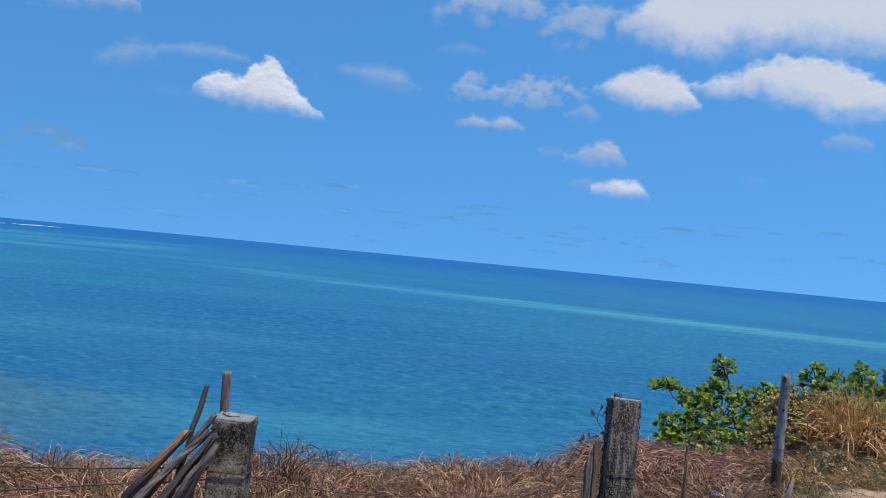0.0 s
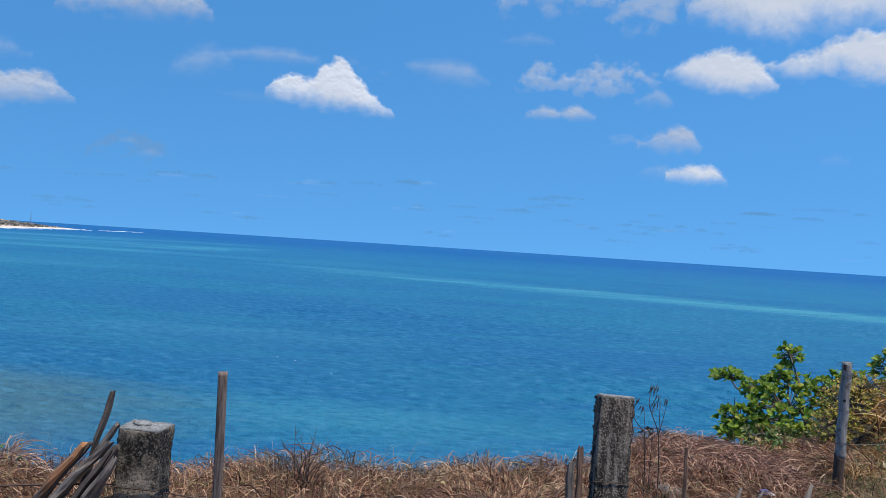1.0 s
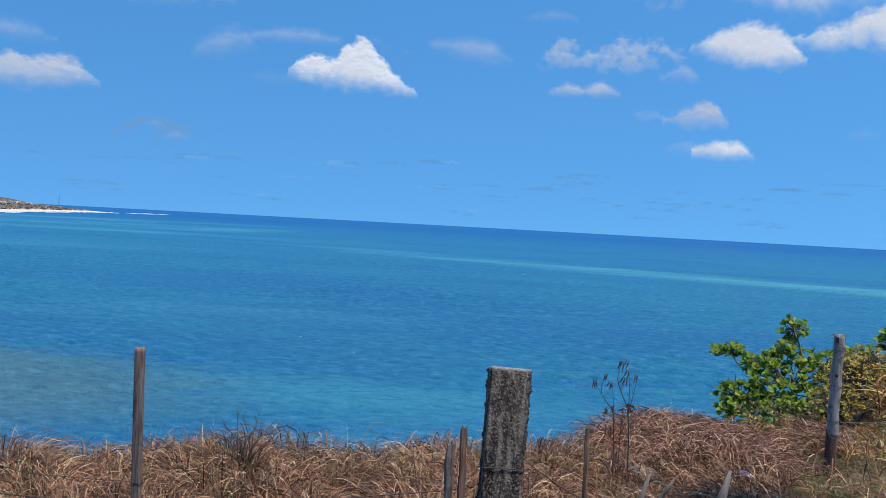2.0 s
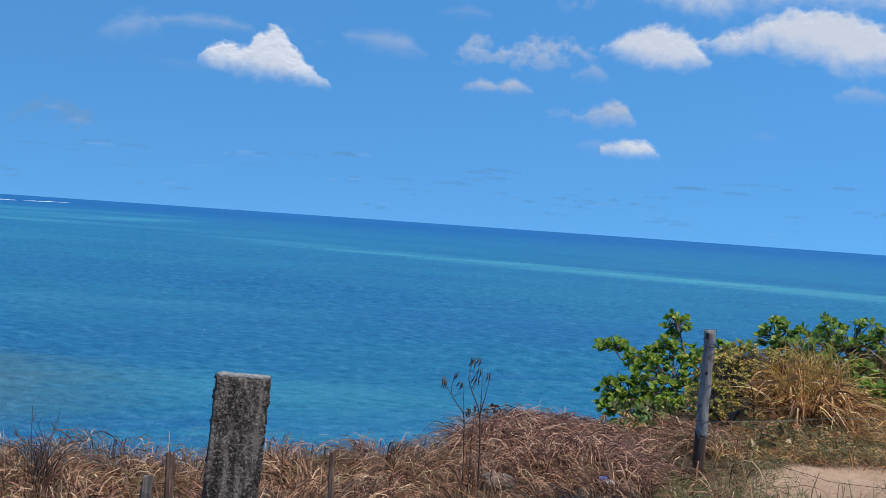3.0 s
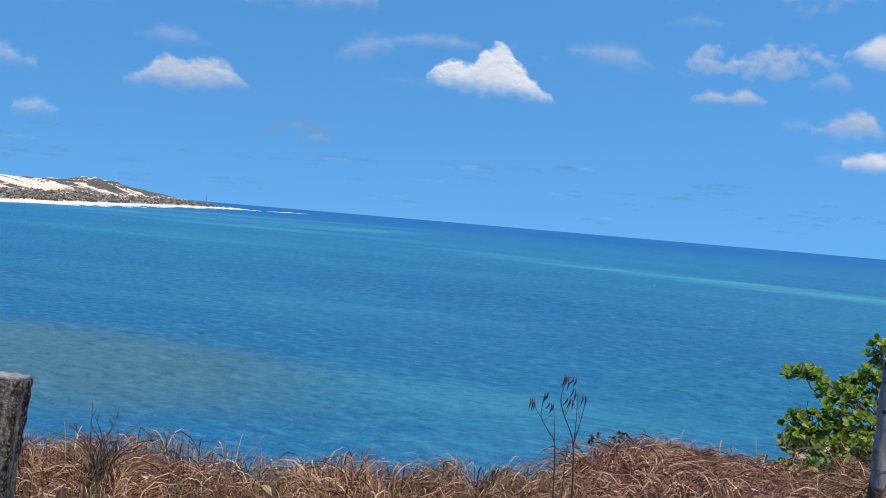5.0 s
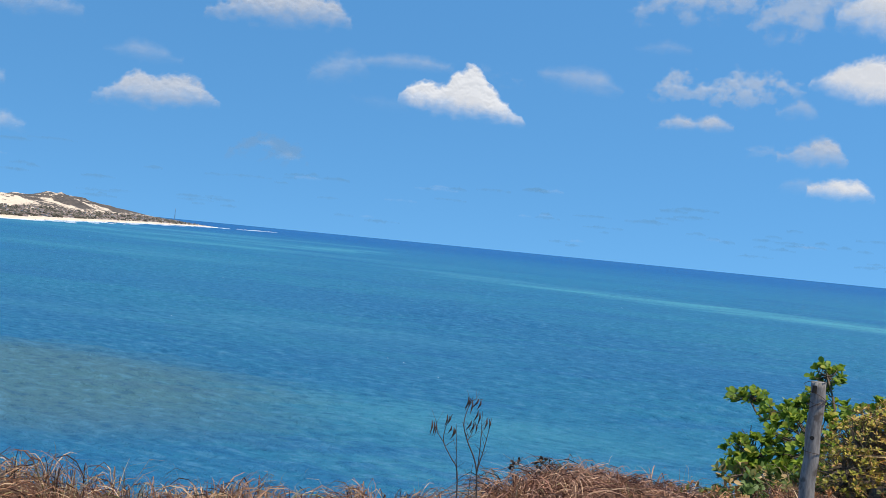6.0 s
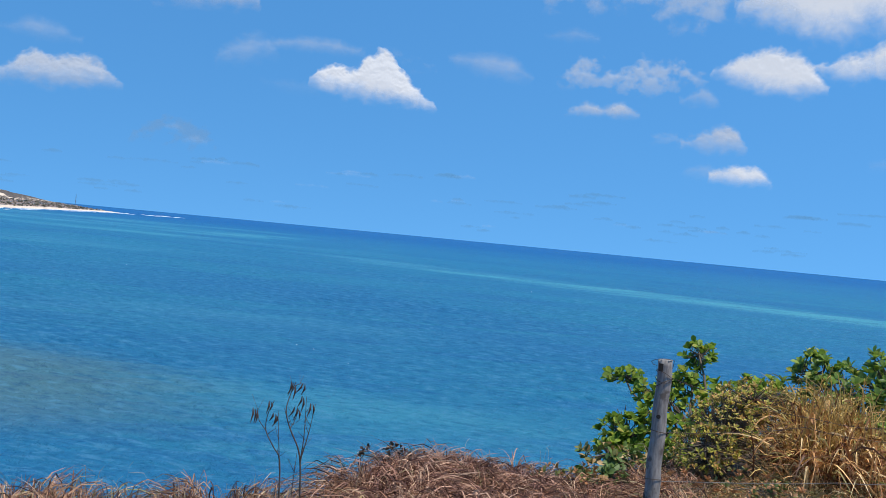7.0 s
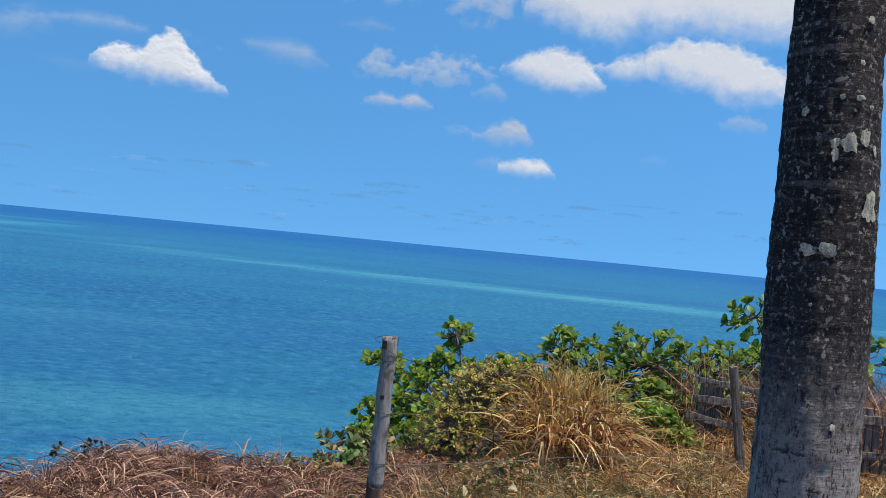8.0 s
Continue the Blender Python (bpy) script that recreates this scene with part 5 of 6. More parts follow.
scrubgreen = scatter(36, 11000, 4.1, 10.0, 8.9, 12.4, lambda x, y: (1 - sand_amount(x, y)) * (1 - on_mound(x, y)) * np.clip(0.3 + 0.7 * wav(x, y, 3.9, 3), 0.04, 1))
blades("scrub_green_grass", scrubgreen, 0.27, 0.17, 0.4, 0.0065, M_GREENGRASS, 16, "olive-green grass and weeds among dry straw", "grass")
footgrass = scatter(37, 1500, 3.0, 4.25, 8.1, 9.0, lambda x, y: np.exp(-((x - 3.58) / 0.24) ** 2 - ((y - 8.62) / 0.16) ** 2))
blades("pole_foot_grass", footgrass, 0.30, 0.14, 0.55, 0.0065, M_STRAW, 17, "reddish dry grass heaped beside the foot of a fence pole", "dry grass", lean=(-0.3, -0.5))
shortmix = scatter(38, 9000, 3.1, 4.7, 7.3, 8.9, lambda x, y: (1 - sand_amount(x, y)) * 0.8 * (1 - np.exp(-((x - 3.9) / 0.22) ** 4 - ((y - 8.3) / 0.35) ** 4)))
blades("short_grass", shortmix, 0.13, 0.065, 0.4, 0.005, M_GREENGRASS, 18, "short olive and straw grass beside the sandy path", "grass")
fore = scatter(30, 30000, -6.0, 4.6, 1.2, 4.8, lambda x, y: (1 - sand_amount(x, y)) * np.clip(0.55 + 0.4 * wav(x, y, 2.7), 0.08, 0.9))
blades("fence_grass", fore, 0.30, 0.2, 0.4, 0.0055, M_STRAW, 10, "dry brown grass along the old fence", "dry grass")
cliff_grass = scatter(31, 5000, 3.2, 9.5, 10.6, 15.0, lambda x, y: (y > np.interp(x, EX, EY) - 0.1) * 0.6)
blades("cliff_grass", cliff_grass, 0.4, 0.25, 0.4, 0.007, M_GREENGRASS, 11, "green and straw grass on the upper cliff slope", "grass")


# ---- fence posts, stakes, wires ----
def gz(x, y):
    return float(ground_z(x, y))


def concrete_post(x, y, top, w, d, turn, lean, back, mat, label, seed, taper=0.04):
    """The top stands at x, y; lean tilts it along its width, back along its depth."""
    z0 = gz(x, y) - 0.15
    tilt = Matrix.Rotation(turn, 2) @ Vector((math.sin(lean), math.sin(back)))
    x, y = x - (top - z0) * tilt.x, y - (top - z0) * tilt.y
    root = thing("concrete_post", (x, y, z0), label, "fence post", "old concrete fence posts")
    root.rotation_euler = (-back, lean, turn)
    bm = bmesh.new()
    rough_box(bm, w, d, top - z0 - 0.010, (12, 10, 170), 0.0026 if seed < 5 else 0.0042, 0.005, 0.0, seed, taper)
    smooth(part("shaft", bm, mat, root))
    bm = bmesh.new()
    rough_box(bm, w * 0.985, d * 0.985, 0.012, (26, 18, 2), 0.003, 0.006, 0.0045, seed + 3)
    bmesh.ops.translate(bm, verts=bm.verts, vec=(0, 0, top - z0 - 0.0145))
    smooth(part("broken_top", bm, M_MORTAR, root, "pale broken mortar on the post's top"))
    # ring of wire sunk round the shaft
    bm = bmesh.new()
    hz = 0.90 - z0 if seed > 5 else 0.965 - z0
    c = [(-1, -1), (1, -1), (1, 1), (-1, 1), (-1, -1)]
    tube(bm, [(a * (w / 2 + 0.006), b * (d / 2 + 0.006), hz + 0.006 * math.sin(3 * a + b)) for a, b in c], 0.0022, 6)
    part("wire_ring", bm, M_RUST, root, "rusty wire tied round the post")
    return root


concrete_post(-0.188, 2.345, 1.158, 0.132, 0.12, radians(0), radians(1.0), 0.0, M_CONCRETE_PALE, "short pale concrete fence post with black lichen and crumbled top", 2.0)
concrete_post(1.341, 3.250, 1.243, 0.138, 0.062, radians(19), radians(3.4), radians(6.0), M_CONCRETE, "blackened rough concrete fence post with worn edges", 9.0, 0.02)


def mortar_lump():
    bm = bmesh.new()
    bmesh.ops.create_icosphere(bm, subdivisions=3, radius=0.024, matrix=Matrix.Translation((0, 0, 0)))
    for v in bm.verts:
        v.co = Vector((v.co.x * 1.3, v.co.y, max(v.co.z * 0.32, -0.008))) * (1 + 0.35 * noise.noise(v.co * 40))
    ob = smooth(part("mortar_lump", bm, M_MORTAR))
    ob.location = (-0.205, 2.35, 1.160)
    return tagged(ob, "pale crumbled mortar lump on a concrete post", "mortar lump")


mortar_lump()


def wood_post():
    x, y, top = -0.945, 5.205, 0.876
    z0 = gz(x, y) - 0.15
    root = thing("wooden_post", (x, y, z0), "square sun-browned wooden fence post in dry grass", "fence post")
    root.rotation_euler = (0, radians(-0.9), radians(14))
    bm = bmesh.new()
    rough_box(bm, 0.058, 0.05, top - z0, (3, 3, 50), 0.0015, 0.006, 0.003, 4.0)
    smooth(part("shaft", bm, M_BROWNWOOD, root))
    bm = bmesh.new()
    c = [(-1, -1), (1, -1), (1, 1), (-1, 1), (-1, -1)]
    tube(bm, [(a * 0.032, b * 0.028, 0.07 - z0) for a, b in c], 0.002, 6)
    part("wire_ring", bm, M_RUST, root)


wood_post()


def grey_pole():
    x, y, top = 3.932, 8.53, 0.912
    z0 = gz(x, y) - 0.2
    root = thing("fence_pole", (x, y, z0), "round grey weathered fence pole with wire loops and dark foot", "fence pole")
    root.rotation_euler = (radians(0.5), radians(0.6), 0)
    h, foot = top - z0, -0.005 - z0
    bm = bmesh.new()
    pts = [(0.004 * math.sin(k * 0.7), 0, foot + (h - foot) * k / 24) for k in range(25)]
    tube(bm, pts, [0.049 - 0.003 * k / 24 + 0.0012 * noise.noise(Vector((k * 0.8, 0, 0))) for k in range(25)], 20)
    for v in bm.verts:
        v.co.x += 0.0015 * noise.noise(v.co * 22)
        v.co.y += 0.0015 * noise.noise(v.co * 22 + Vector((4, 0, 0)))
    smooth(part("shaft", bm, M_POLE, root))
    bm = bmesh.new()
    tube(bm, [(0, 0, 0), (0, 0, foot * 0.5), (0, 0, foot), (0.001, 0, foot + 0.006)], [0.050, 0.050, 0.0497, 0.0492], 20)
    for v in bm.verts:
        if v.co.z > foot * 0.9:
            v.co.z += 0.05 * max(0, math.cos(math.atan2(v.co.y, v.co.x) - 2.6))
    smooth(part("foot", bm, M_POLE_DARK, root, "dark tarred foot of the pole"))
    # a dark disc and a dark block paint the recesses' shade; nothing is cut out
    bm = bmesh.new()
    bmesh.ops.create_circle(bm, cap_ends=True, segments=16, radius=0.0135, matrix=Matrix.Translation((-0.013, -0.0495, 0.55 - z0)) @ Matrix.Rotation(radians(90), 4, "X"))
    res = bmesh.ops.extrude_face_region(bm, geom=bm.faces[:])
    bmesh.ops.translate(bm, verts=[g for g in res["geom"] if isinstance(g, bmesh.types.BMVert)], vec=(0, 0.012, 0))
    part("bolt_hole", bm, M_DARK, root, "dark disc for the shade in a drilled hole")
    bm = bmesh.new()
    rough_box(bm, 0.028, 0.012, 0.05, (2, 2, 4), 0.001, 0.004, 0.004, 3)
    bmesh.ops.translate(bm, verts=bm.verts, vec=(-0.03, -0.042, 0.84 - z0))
    part("notch", bm, M_DARK, root, "dark block for the shade in a decayed notch below the top")
    for k, (z, r, t) in enumerate(((0.79, 0.0525, 0.02), (0.815, 0.053, -0.03), (0.76, 0.0525, 0.035), (0.135, 0.0535, 0.015), (0.45, 0.053, 0.008))):
        bm = bmesh.new()
        tube(bm, [(r * math.cos(a), r * math.sin(a), z - z0 + t * math.sin(a + k)) for a in (i / 24 * 2 * math.pi for i in range(25))], 0.0019, 5)
        part("wire_loop", bm, M_RUST, root)
    bm = bmesh.new()
    tube(bm, [(0.048, 0.0, 0.86 - z0), (0.052, -0.01, 0.912 - z0), (0.02, -0.045, 0.921 - z0), (-0.03, -0.04, 0.919 - z0), (-0.068, -0.02, 0.908 - z0), (-0.09, 0.0, 0.89 - z0), (-0.075, 0.01, 0.872 - z0), (-0.05, 0.0, 0.868 - z0)], 0.0017, 5)
    part("loose_wire", bm, M_RUST, root, "loose bent end of wire")


grey_pole()


def thin_post():
    x, y, top = 7.00, 10.26, 0.745
    z0 = gz(x, y) - 0.15
    root = thing("thin_wooden_post", (x, y, z0), "thin grey-brown wooden fence post carrying wire", "fence post")
    root.rotation_euler = (0, radians(-10.2), radians(8))
    bm = bmesh.new()
    rough_box(bm, 0.060, 0.05, top - z0, (4, 4, 50), 0.002, 0.005, 0.006, 6.0)
    part("shaft", bm, M_GREYWOOD, root)
    for z in (0.02, 0.30):
        bm = bmesh.new()
        c = [(-1, -1), (1, -1), (1, 1), (-1, 1), (-1, -1)]
        tube(bm, [(a * 0.034, b * 0.031, z - z0) for a, b in c], 0.002, 6)
        part("wire_ring", bm, M_RUST, root)


thin_post()


def stake(x, y, top, r, mat, label, seed):
    z0 = gz(x, y) - 0.1
    root = thing("stake", (x, y, z0), label, "stake", "old wooden stakes")
    bm = bmesh.new()
    split_stick(bm, top - z0, r * 1.15, r * 1.05, seed + 40, 0.008)
    part("shaft", bm, mat, root)
    return root


stake(1.215, 3.085, 1.054, 0.0125, M_STAKE, "brown wooden stake with a broken top", 1)
stake(1.176, 3.030, 1.006, 0.0135, M_GREYWOOD, "silver-grey weathered wooden stake", 2)
stake(1.617, 3.137, 1.078, 0.0082, M_STAKE, "thin red-brown dry wooden stake", 3)


def stub(a, b, r0, r1, label, seed, fork=None):
    """A dead branch that leans on the ground."""
    a = Vector(a)
    root = thing("dead_branch", a, label, "dead branch", "dead branches by the fence")
    bm = bmesh.new()
    stick(bm, (0, 0, 0), Vector(b) - a, r0, r1, seed, 0.03, 9, 12, True)
    smooth(part("limb", bm, M_STUB, root))
    if fork:
        bm = bmesh.new()
        stick(bm, Vector(fork[0]) - a, Vector(fork[1]) - a, r0 * 0.7, r1 * 0.7, seed + 4, 0.02, 8, 8, True)
        smooth(part("fork", bm, M_STUB, root))
    return root


stub((1.50, 3.12, gz(1.5, 3.1) - 0.05), (1.815, 3.10, 0.945), 0.014, 0.011, "bleached grey dead branch leaning by a fence", 3, ((1.66, 3.11, 0.55), (1.895, 3.08, 0.95)))
stub((1.80, 3.06, gz(1.8, 3.06) - 0.05), (2.060, 3.08, 0.985), 0.016, 0.013, "pale dead branch standing in the grass", 8)


def stick_bundle():
    rows = [((-0.58, 2.10, 0.0), (-0.280, 2.300, 1.266), 0.014, 0.011, M_TWIG, "dark upright stick"),
            ((-0.92, 2.10, 0.0), (-0.255, 2.260, 1.190), 0.015, 0.011, M_GREYWOOD, ""),
            ((-1.23, 2.06, 0.0), (-0.247, 2.220, 1.142), 0.016, 0.012, M_GREYWOOD, ""),
            ((-0.99, 2.03, 0.0), (-0.217, 2.195, 1.125), 0.017, 0.013, M_TWIG, ""),
            ((-0.79, 1.97, 0.0), (-0.205, 2.180, 1.100), 0.018, 0.013, M_GREYWOOD, ""),
            ((-1.21, 2.07, 0.0), (-0.283, 2.250, 1.105), 0.017, 0.013, M_TWIG, ""),
            ((-0.50, 1.98, 0.0), (-0.236, 2.200, 1.070), 0.014, 0.011, M_TWIG, ""),
            ((-1.17, 2.02, 0.0), (-0.318, 2.225, 1.118), 0.015, 0.013, M_ORANGEWOOD, "split orange-brown stick"),
            ((-0.66, 2.00, 0.0), (-0.215, 2.190, 1.045), 0.018, 0.014, M_GREYWOOD, ""),
            ((-0.90, 2.02, 0.0), (-0.238, 2.205, 1.115), 0.012, 0.009, M_TWIG, ""),
            ((-1.12, 2.04, 0.0), (-0.300, 2.235, 1.120), 0.011, 0.009, M_TWIG, "")]
    for k, (a, b, r0, r1, mat, label) in enumerate(rows):
        a = Vector((a[0], a[1], gz(a[0], a[1]) + r0 * 0.5))
        way = Vector(b) - a
        bm = bmesh.new()
        split_stick(bm, way.length, r0 * 1.35, r1 * 1.35, 3 + k)
        ob = part("leaning_stick", bm, mat)
        ob.rotation_euler = way.to_track_quat("Z", "Y").to_euler()
        ob.location = a
        tagged(ob, label + " leaning on a concrete post" if label else "weathered grey driftwood stick leaning on a concrete post", "stick", "sticks leaning on the post")


stick_bundle()



def wire(points, label, barbs=True, sag=0.03, r=0.0021, mat=None, seed=1):
    pts = []
    for a, b in zip(points, points[1:]):
        a, b = Vector(a), Vector(b)
        k = max(4, int((b - a).length / 0.12))
        for i in range(k):
            t = i / k
            p = a.lerp(b, t)
            p.z -= sag * 4 * t * (1 - t)
            p += Vector((0, noise.noise(p * 3), noise.noise(p * 3 + Vector((5, seed, 0))))) * 0.008
            pts.append(p)
    pts.append(Vector(points[-1]))
    root = thing("barbed_wire" if barbs else "fence_wire", pts[0], label, "wire", "fence wires")
    o = pts[0]
    bm = bmesh.new()
    tube(bm, [p - o for p in pts], r, 6)
    part("strand", bm, mat or M_RUST, root)
    if barbs:
        for i in range(1, len(pts) - 1):
            bm = bmesh.new()
            p = pts[i] - o
            w = (pts[i + 1] - pts[i - 1]).normalized()
            s = w.orthogonal().normalized()
            s.rotate(Matrix.Rotation(i * 1.3, 3, w))
            u = w.cross(s)
            tube(bm, [p - s * 0.013 + u * 0.003, p + s * 0.013 + u * 0.003], 0.0016, 4)
            tube(bm, [p + w * 0.004 - u * 0.013, p + w * 0.004 + u * 0.013], 0.0016, 4)
            part("barb", bm, mat or M_RUST, root)
    return root


wire([(-0.24, 2.31, 0.975), (-0.85, 1.96, 1.000), (-1.75, 1.40, 0.99)], "rusty barbed wire strung from a concrete post", True, 0.004, 0.003)
wire([(-0.24, 2.31, 0.935), (-0.85, 1.96, 0.925), (-1.75, 1.40, 0.90)], "rusty lower barbed wire from a concrete post", True, 0.004, 0.0028, seed=4)
wire([(-0.105, 2.31, 0.963), (0.30, 2.62, 0.85), (1.24, 3.22, 0.815)], "rusty slack wire between two concrete posts", False, 0.015)
creeper_wire = wire([(-0.99, 5.2, 0.07), (-1.60, 5.08, 0.10), (-2.40, 4.95, 0.36), (-3.4, 4.8, 0.5)], "thin slack wire with a creeper off a wooden post", False, 0.01, 0.0018)
def wire_leaves(root, count, seed):
    """Small creeper leaves held by a wire."""
    rnd = random.Random(seed)
    strand = root.children[0].data
    pts = [v.co.copy() for v in strand.vertices]
    shape = leaf_mesh("creeper_leaf", 0.035, 0.024, M_LOWLEAF, 0.3, 0.3)
    for _ in range(count):
        ob = new("creeper_leaf", shape)
        ob.parent = root
        ob.location = pts[rnd.randrange(len(pts) // 4, len(pts))] + Vector((0, 0, rnd.uniform(-0.01, 0.008)))
        ob.rotation_euler = (rnd.uniform(-0.8, 0.8), rnd.uniform(-0.8, 0.8), rnd.uniform(0, 6.2))


wire([(1.40, 3.33, 0.90), (1.61, 3.25, 0.80)], "short rusty wire from post to stake", False, 0.01)
wire([(3.99, 8.52, 0.80), (5.08, 9.25, 0.53), (5.9, 9.75, 0.47), (6.83, 10.22, 0.44)], "rusty top barbed wire between pole and thin post", True, 0.03)
wire([(3.99, 8.50, 0.45), (5.0, 9.2, 0.47), (5.8, 9.68, 0.36), (6.83, 10.22, 0.30)], "rusty middle barbed wire over golden grass", True, 0.02, seed=7)
wire([(3.99, 8.50, 0.135), (5.28, 9.28, 0.10), (6.83, 10.22, 0.02)], "dull steel bottom wire of the fence", False, 0.01, 0.0026, M_GALV)
wire([(4.55, 8.42, gz(4.55, 8.42) + 0.06), (4.9, 8.2, gz(4.9, 8.2) + 0.012), (5.5, 8.1, gz(5.5, 8.1) + 0.012), (6.4, 8.25, gz(6.4, 8.25) + 0.02)], "fallen rusty barbed wire lying on the sand", True, 0.0, seed=9)


# ---- plank fence in the scrub ----
def plank_fence():
    y = 11.40
    z = gz(7.1, y)
    root = thing("plank_fence", (7.10, y, z), "broken weathered grey plank fence leaning in scrub", "wooden fence")
    rnd = random.Random(9)

    def board(name, x0, z0, x1, z1, w, t, dy, seed, upright=False):
        bm = bmesh.new()
        a, b = Vector((x0 - 7.10, dy, z0 - z)), Vector((x1 - 7.10, dy, z1 - z))
        ln = (b - a).length
        rough_box(bm, w, t, ln, (3, 2, 18), 0.003, 0.004, 0.008, seed)
        way = (b - a).normalized()
        across = way.cross(Vector((0, 1, 0))).normalized()
        m = Matrix((across, Vector((0, 1, 0)), way)).transposed().to_4x4()
        bmesh.ops.transform(bm, matrix=Matrix.Translation(a) @ m, verts=bm.verts)
        bmesh.ops.recalc_face_normals(bm, faces=bm.faces)
        part(name, bm, M_BROWNWOOD if upright else M_GREYWOOD, root)

    for k in range(4):
        board("post_board", 7.06 + 0.055 * k - 0.06, z - 0.1, 7.10 + 0.055 * k - 0.05, 0.46 + rnd.uniform(-0.03, 0.03), 0.052, 0.05, 0.05, k, True)
    board("rail", 6.96, 0.45, 7.62, 0.375, 0.05, 0.025, 0.0, 11)
    board("rail", 6.93, 0.275, 7.52, 0.245, 0.065, 0.028, -0.012, 12)
    board("rail", 6.86, 0.12, 7.38, 0.02, 0.06, 0.028, -0.024, 13)
    board("rail", 6.88, -0.11, 7.12, -0.15, 0.065, 0.028, -0.012, 14)
    # the stretch that turns towards the path
    board("rail", 7.80, 0.355, 9.0, 0.325, 0.07, 0.028, -0.93, 15)
    board("rail", 7.84, 0.05, 9.0, 0.02, 0.06, 0.028, -0.93, 16)
    for k in range(14):
        x = 7.92 + 0.078 * k
        board("post_board", x, gz(x, y - 0.9) - 0.1, x + rnd.uniform(-0.025, 0.025), 0.43 + rnd.uniform(-0.06, 0.04), 0.058 + rnd.uniform(-0.012, 0.008), 0.03, -0.895, 20 + k, True)


plank_fence()


# ---- palm ----
def palm():
    x, y = 4.722, 4.88
    z0 = gz(x, y) - 0.1
    root = thing("palm_tree", (x, y, z0), "tall coconut palm with dark ringed lichened trunk", "palm tree")
    top = 5.35 - z0
    bm = bmesh.new()
    rings, sides = 460, 84
    prev = None
    for k in range(rings + 1):
        t = k / rings
        h = top * t
        wz = h + z0
        r = 0.1000 + 0.0040 * math.exp(-(wz - 1.15) * 3) if wz > 0.9 else 0.1075 + 0.04 * min(1.0, (0.9 - wz) / 1.0) ** 1.8
        if wz > 1.6:
            r -= 0.013 * min(1, (wz - 1.6) / 0.6) + 0.008 * min(1, max(0, (wz - 2.2) / 3))
        scar = (wz * 15.5 + 0.35 * noise.noise(Vector((wz * 3, 0, 0)))) % 1.0
        r += 0.0016 * (1 - scar) ** 3 - 0.0008
        cur = []
        for i in range(sides):
            a = 2 * math.pi * i / sides
            q = Vector((math.cos(a) * 1.2, math.sin(a) * 1.2, wz * 2.2))
            rr = r + 0.007 * noise.noise(q * 1.3) + 0.0042 * noise.noise(q * 6) + 0.0030 * noise.noise(q * 15) + 0.0022 * noise.noise(q * 38)
            cur.append(bm.verts.new((rr * math.cos(a) + 0.012 * math.sin(wz * 2.1), rr * math.sin(a), h)))
        if prev:
            for i in range(sides):
                bm.faces.new((prev[i], prev[(i + 1) % sides], cur[(i + 1) % sides], cur[i]))
        prev = cur
    bm.faces.new(prev)
    trunk = smooth(part("trunk", bm, M_BARK, root))
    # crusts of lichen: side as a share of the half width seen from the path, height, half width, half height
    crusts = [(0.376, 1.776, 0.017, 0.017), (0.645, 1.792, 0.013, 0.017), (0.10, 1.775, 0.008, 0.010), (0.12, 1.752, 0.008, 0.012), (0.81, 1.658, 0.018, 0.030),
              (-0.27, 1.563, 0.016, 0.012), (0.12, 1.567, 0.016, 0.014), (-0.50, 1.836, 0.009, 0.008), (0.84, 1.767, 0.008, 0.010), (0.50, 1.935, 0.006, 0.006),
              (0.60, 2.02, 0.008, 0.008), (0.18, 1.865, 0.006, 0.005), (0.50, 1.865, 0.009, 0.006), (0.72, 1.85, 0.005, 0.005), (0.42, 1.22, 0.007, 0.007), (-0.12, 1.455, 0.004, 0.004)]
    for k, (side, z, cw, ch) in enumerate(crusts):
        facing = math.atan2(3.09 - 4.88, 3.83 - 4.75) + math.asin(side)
        bm = bmesh.new()
        lay = []
        for j in range(5):
            loop = []
            for i in range(26):
                b = 2 * math.pi * i / 26
                grow = (1 + 0.45 * noise.noise(Vector((math.cos(b) * 1.6, math.sin(b) * 1.6, k * 3.3))) + 0.28 * noise.noise(Vector((math.cos(b) * 3.2, math.sin(b) * 3.2, k * 1.3)))) * (j / 4)
                a = facing + cw * grow * math.cos(b) / 0.1
                wz = z + ch * grow * math.sin(b)
                base = 0.1000 + 0.0040 * math.exp(-(wz - 1.15) * 3) - (0.010 * min(1, (wz - 1.6) / 0.6) if wz > 1.6 else 0)
                q = Vector((math.cos(a) * 1.2, math.sin(a) * 1.2, wz * 2.2))
                rr = base + 0.007 * noise.noise(q * 1.3) + 0.0042 * noise.noise(q * 6) + 0.0030 * noise.noise(q * 15) + 0.0016 + 0.0008 * (1 - (j / 4) ** 3)
                loop.append(bm.verts.new((rr * math.cos(a) + 0.012 * math.sin(wz * 2.1), rr * math.sin(a), wz - z0)))
            if lay:
                for i in range(26):
                    bm.faces.new((lay[i], lay[(i + 1) % 26], loop[(i + 1) % 26], loop[i]))
            lay = loop
        bmesh.ops.remove_doubles(bm, verts=bm.verts, dist=1e-5)
        smooth(part("lichen", bm, M_LICHEN, trunk, "pale grey-green lichen crust"))
    rnd = random.Random(8)

    def frond(az, rise, ln, drop, dead=False):
        bm = bmesh.new()
        pts = []
        d = Vector((math.sin(az), math.cos(az), 0))
        for i in range(17):
            t = i / 16
            pts.append(Vector((0, 0, top - 0.1)) + d * (ln * t * (1 - 0.12 * t)) + Vector((0, 0, rise * math.sin(min(t * 1.6, 1.57)) - drop * t ** 2.2)))
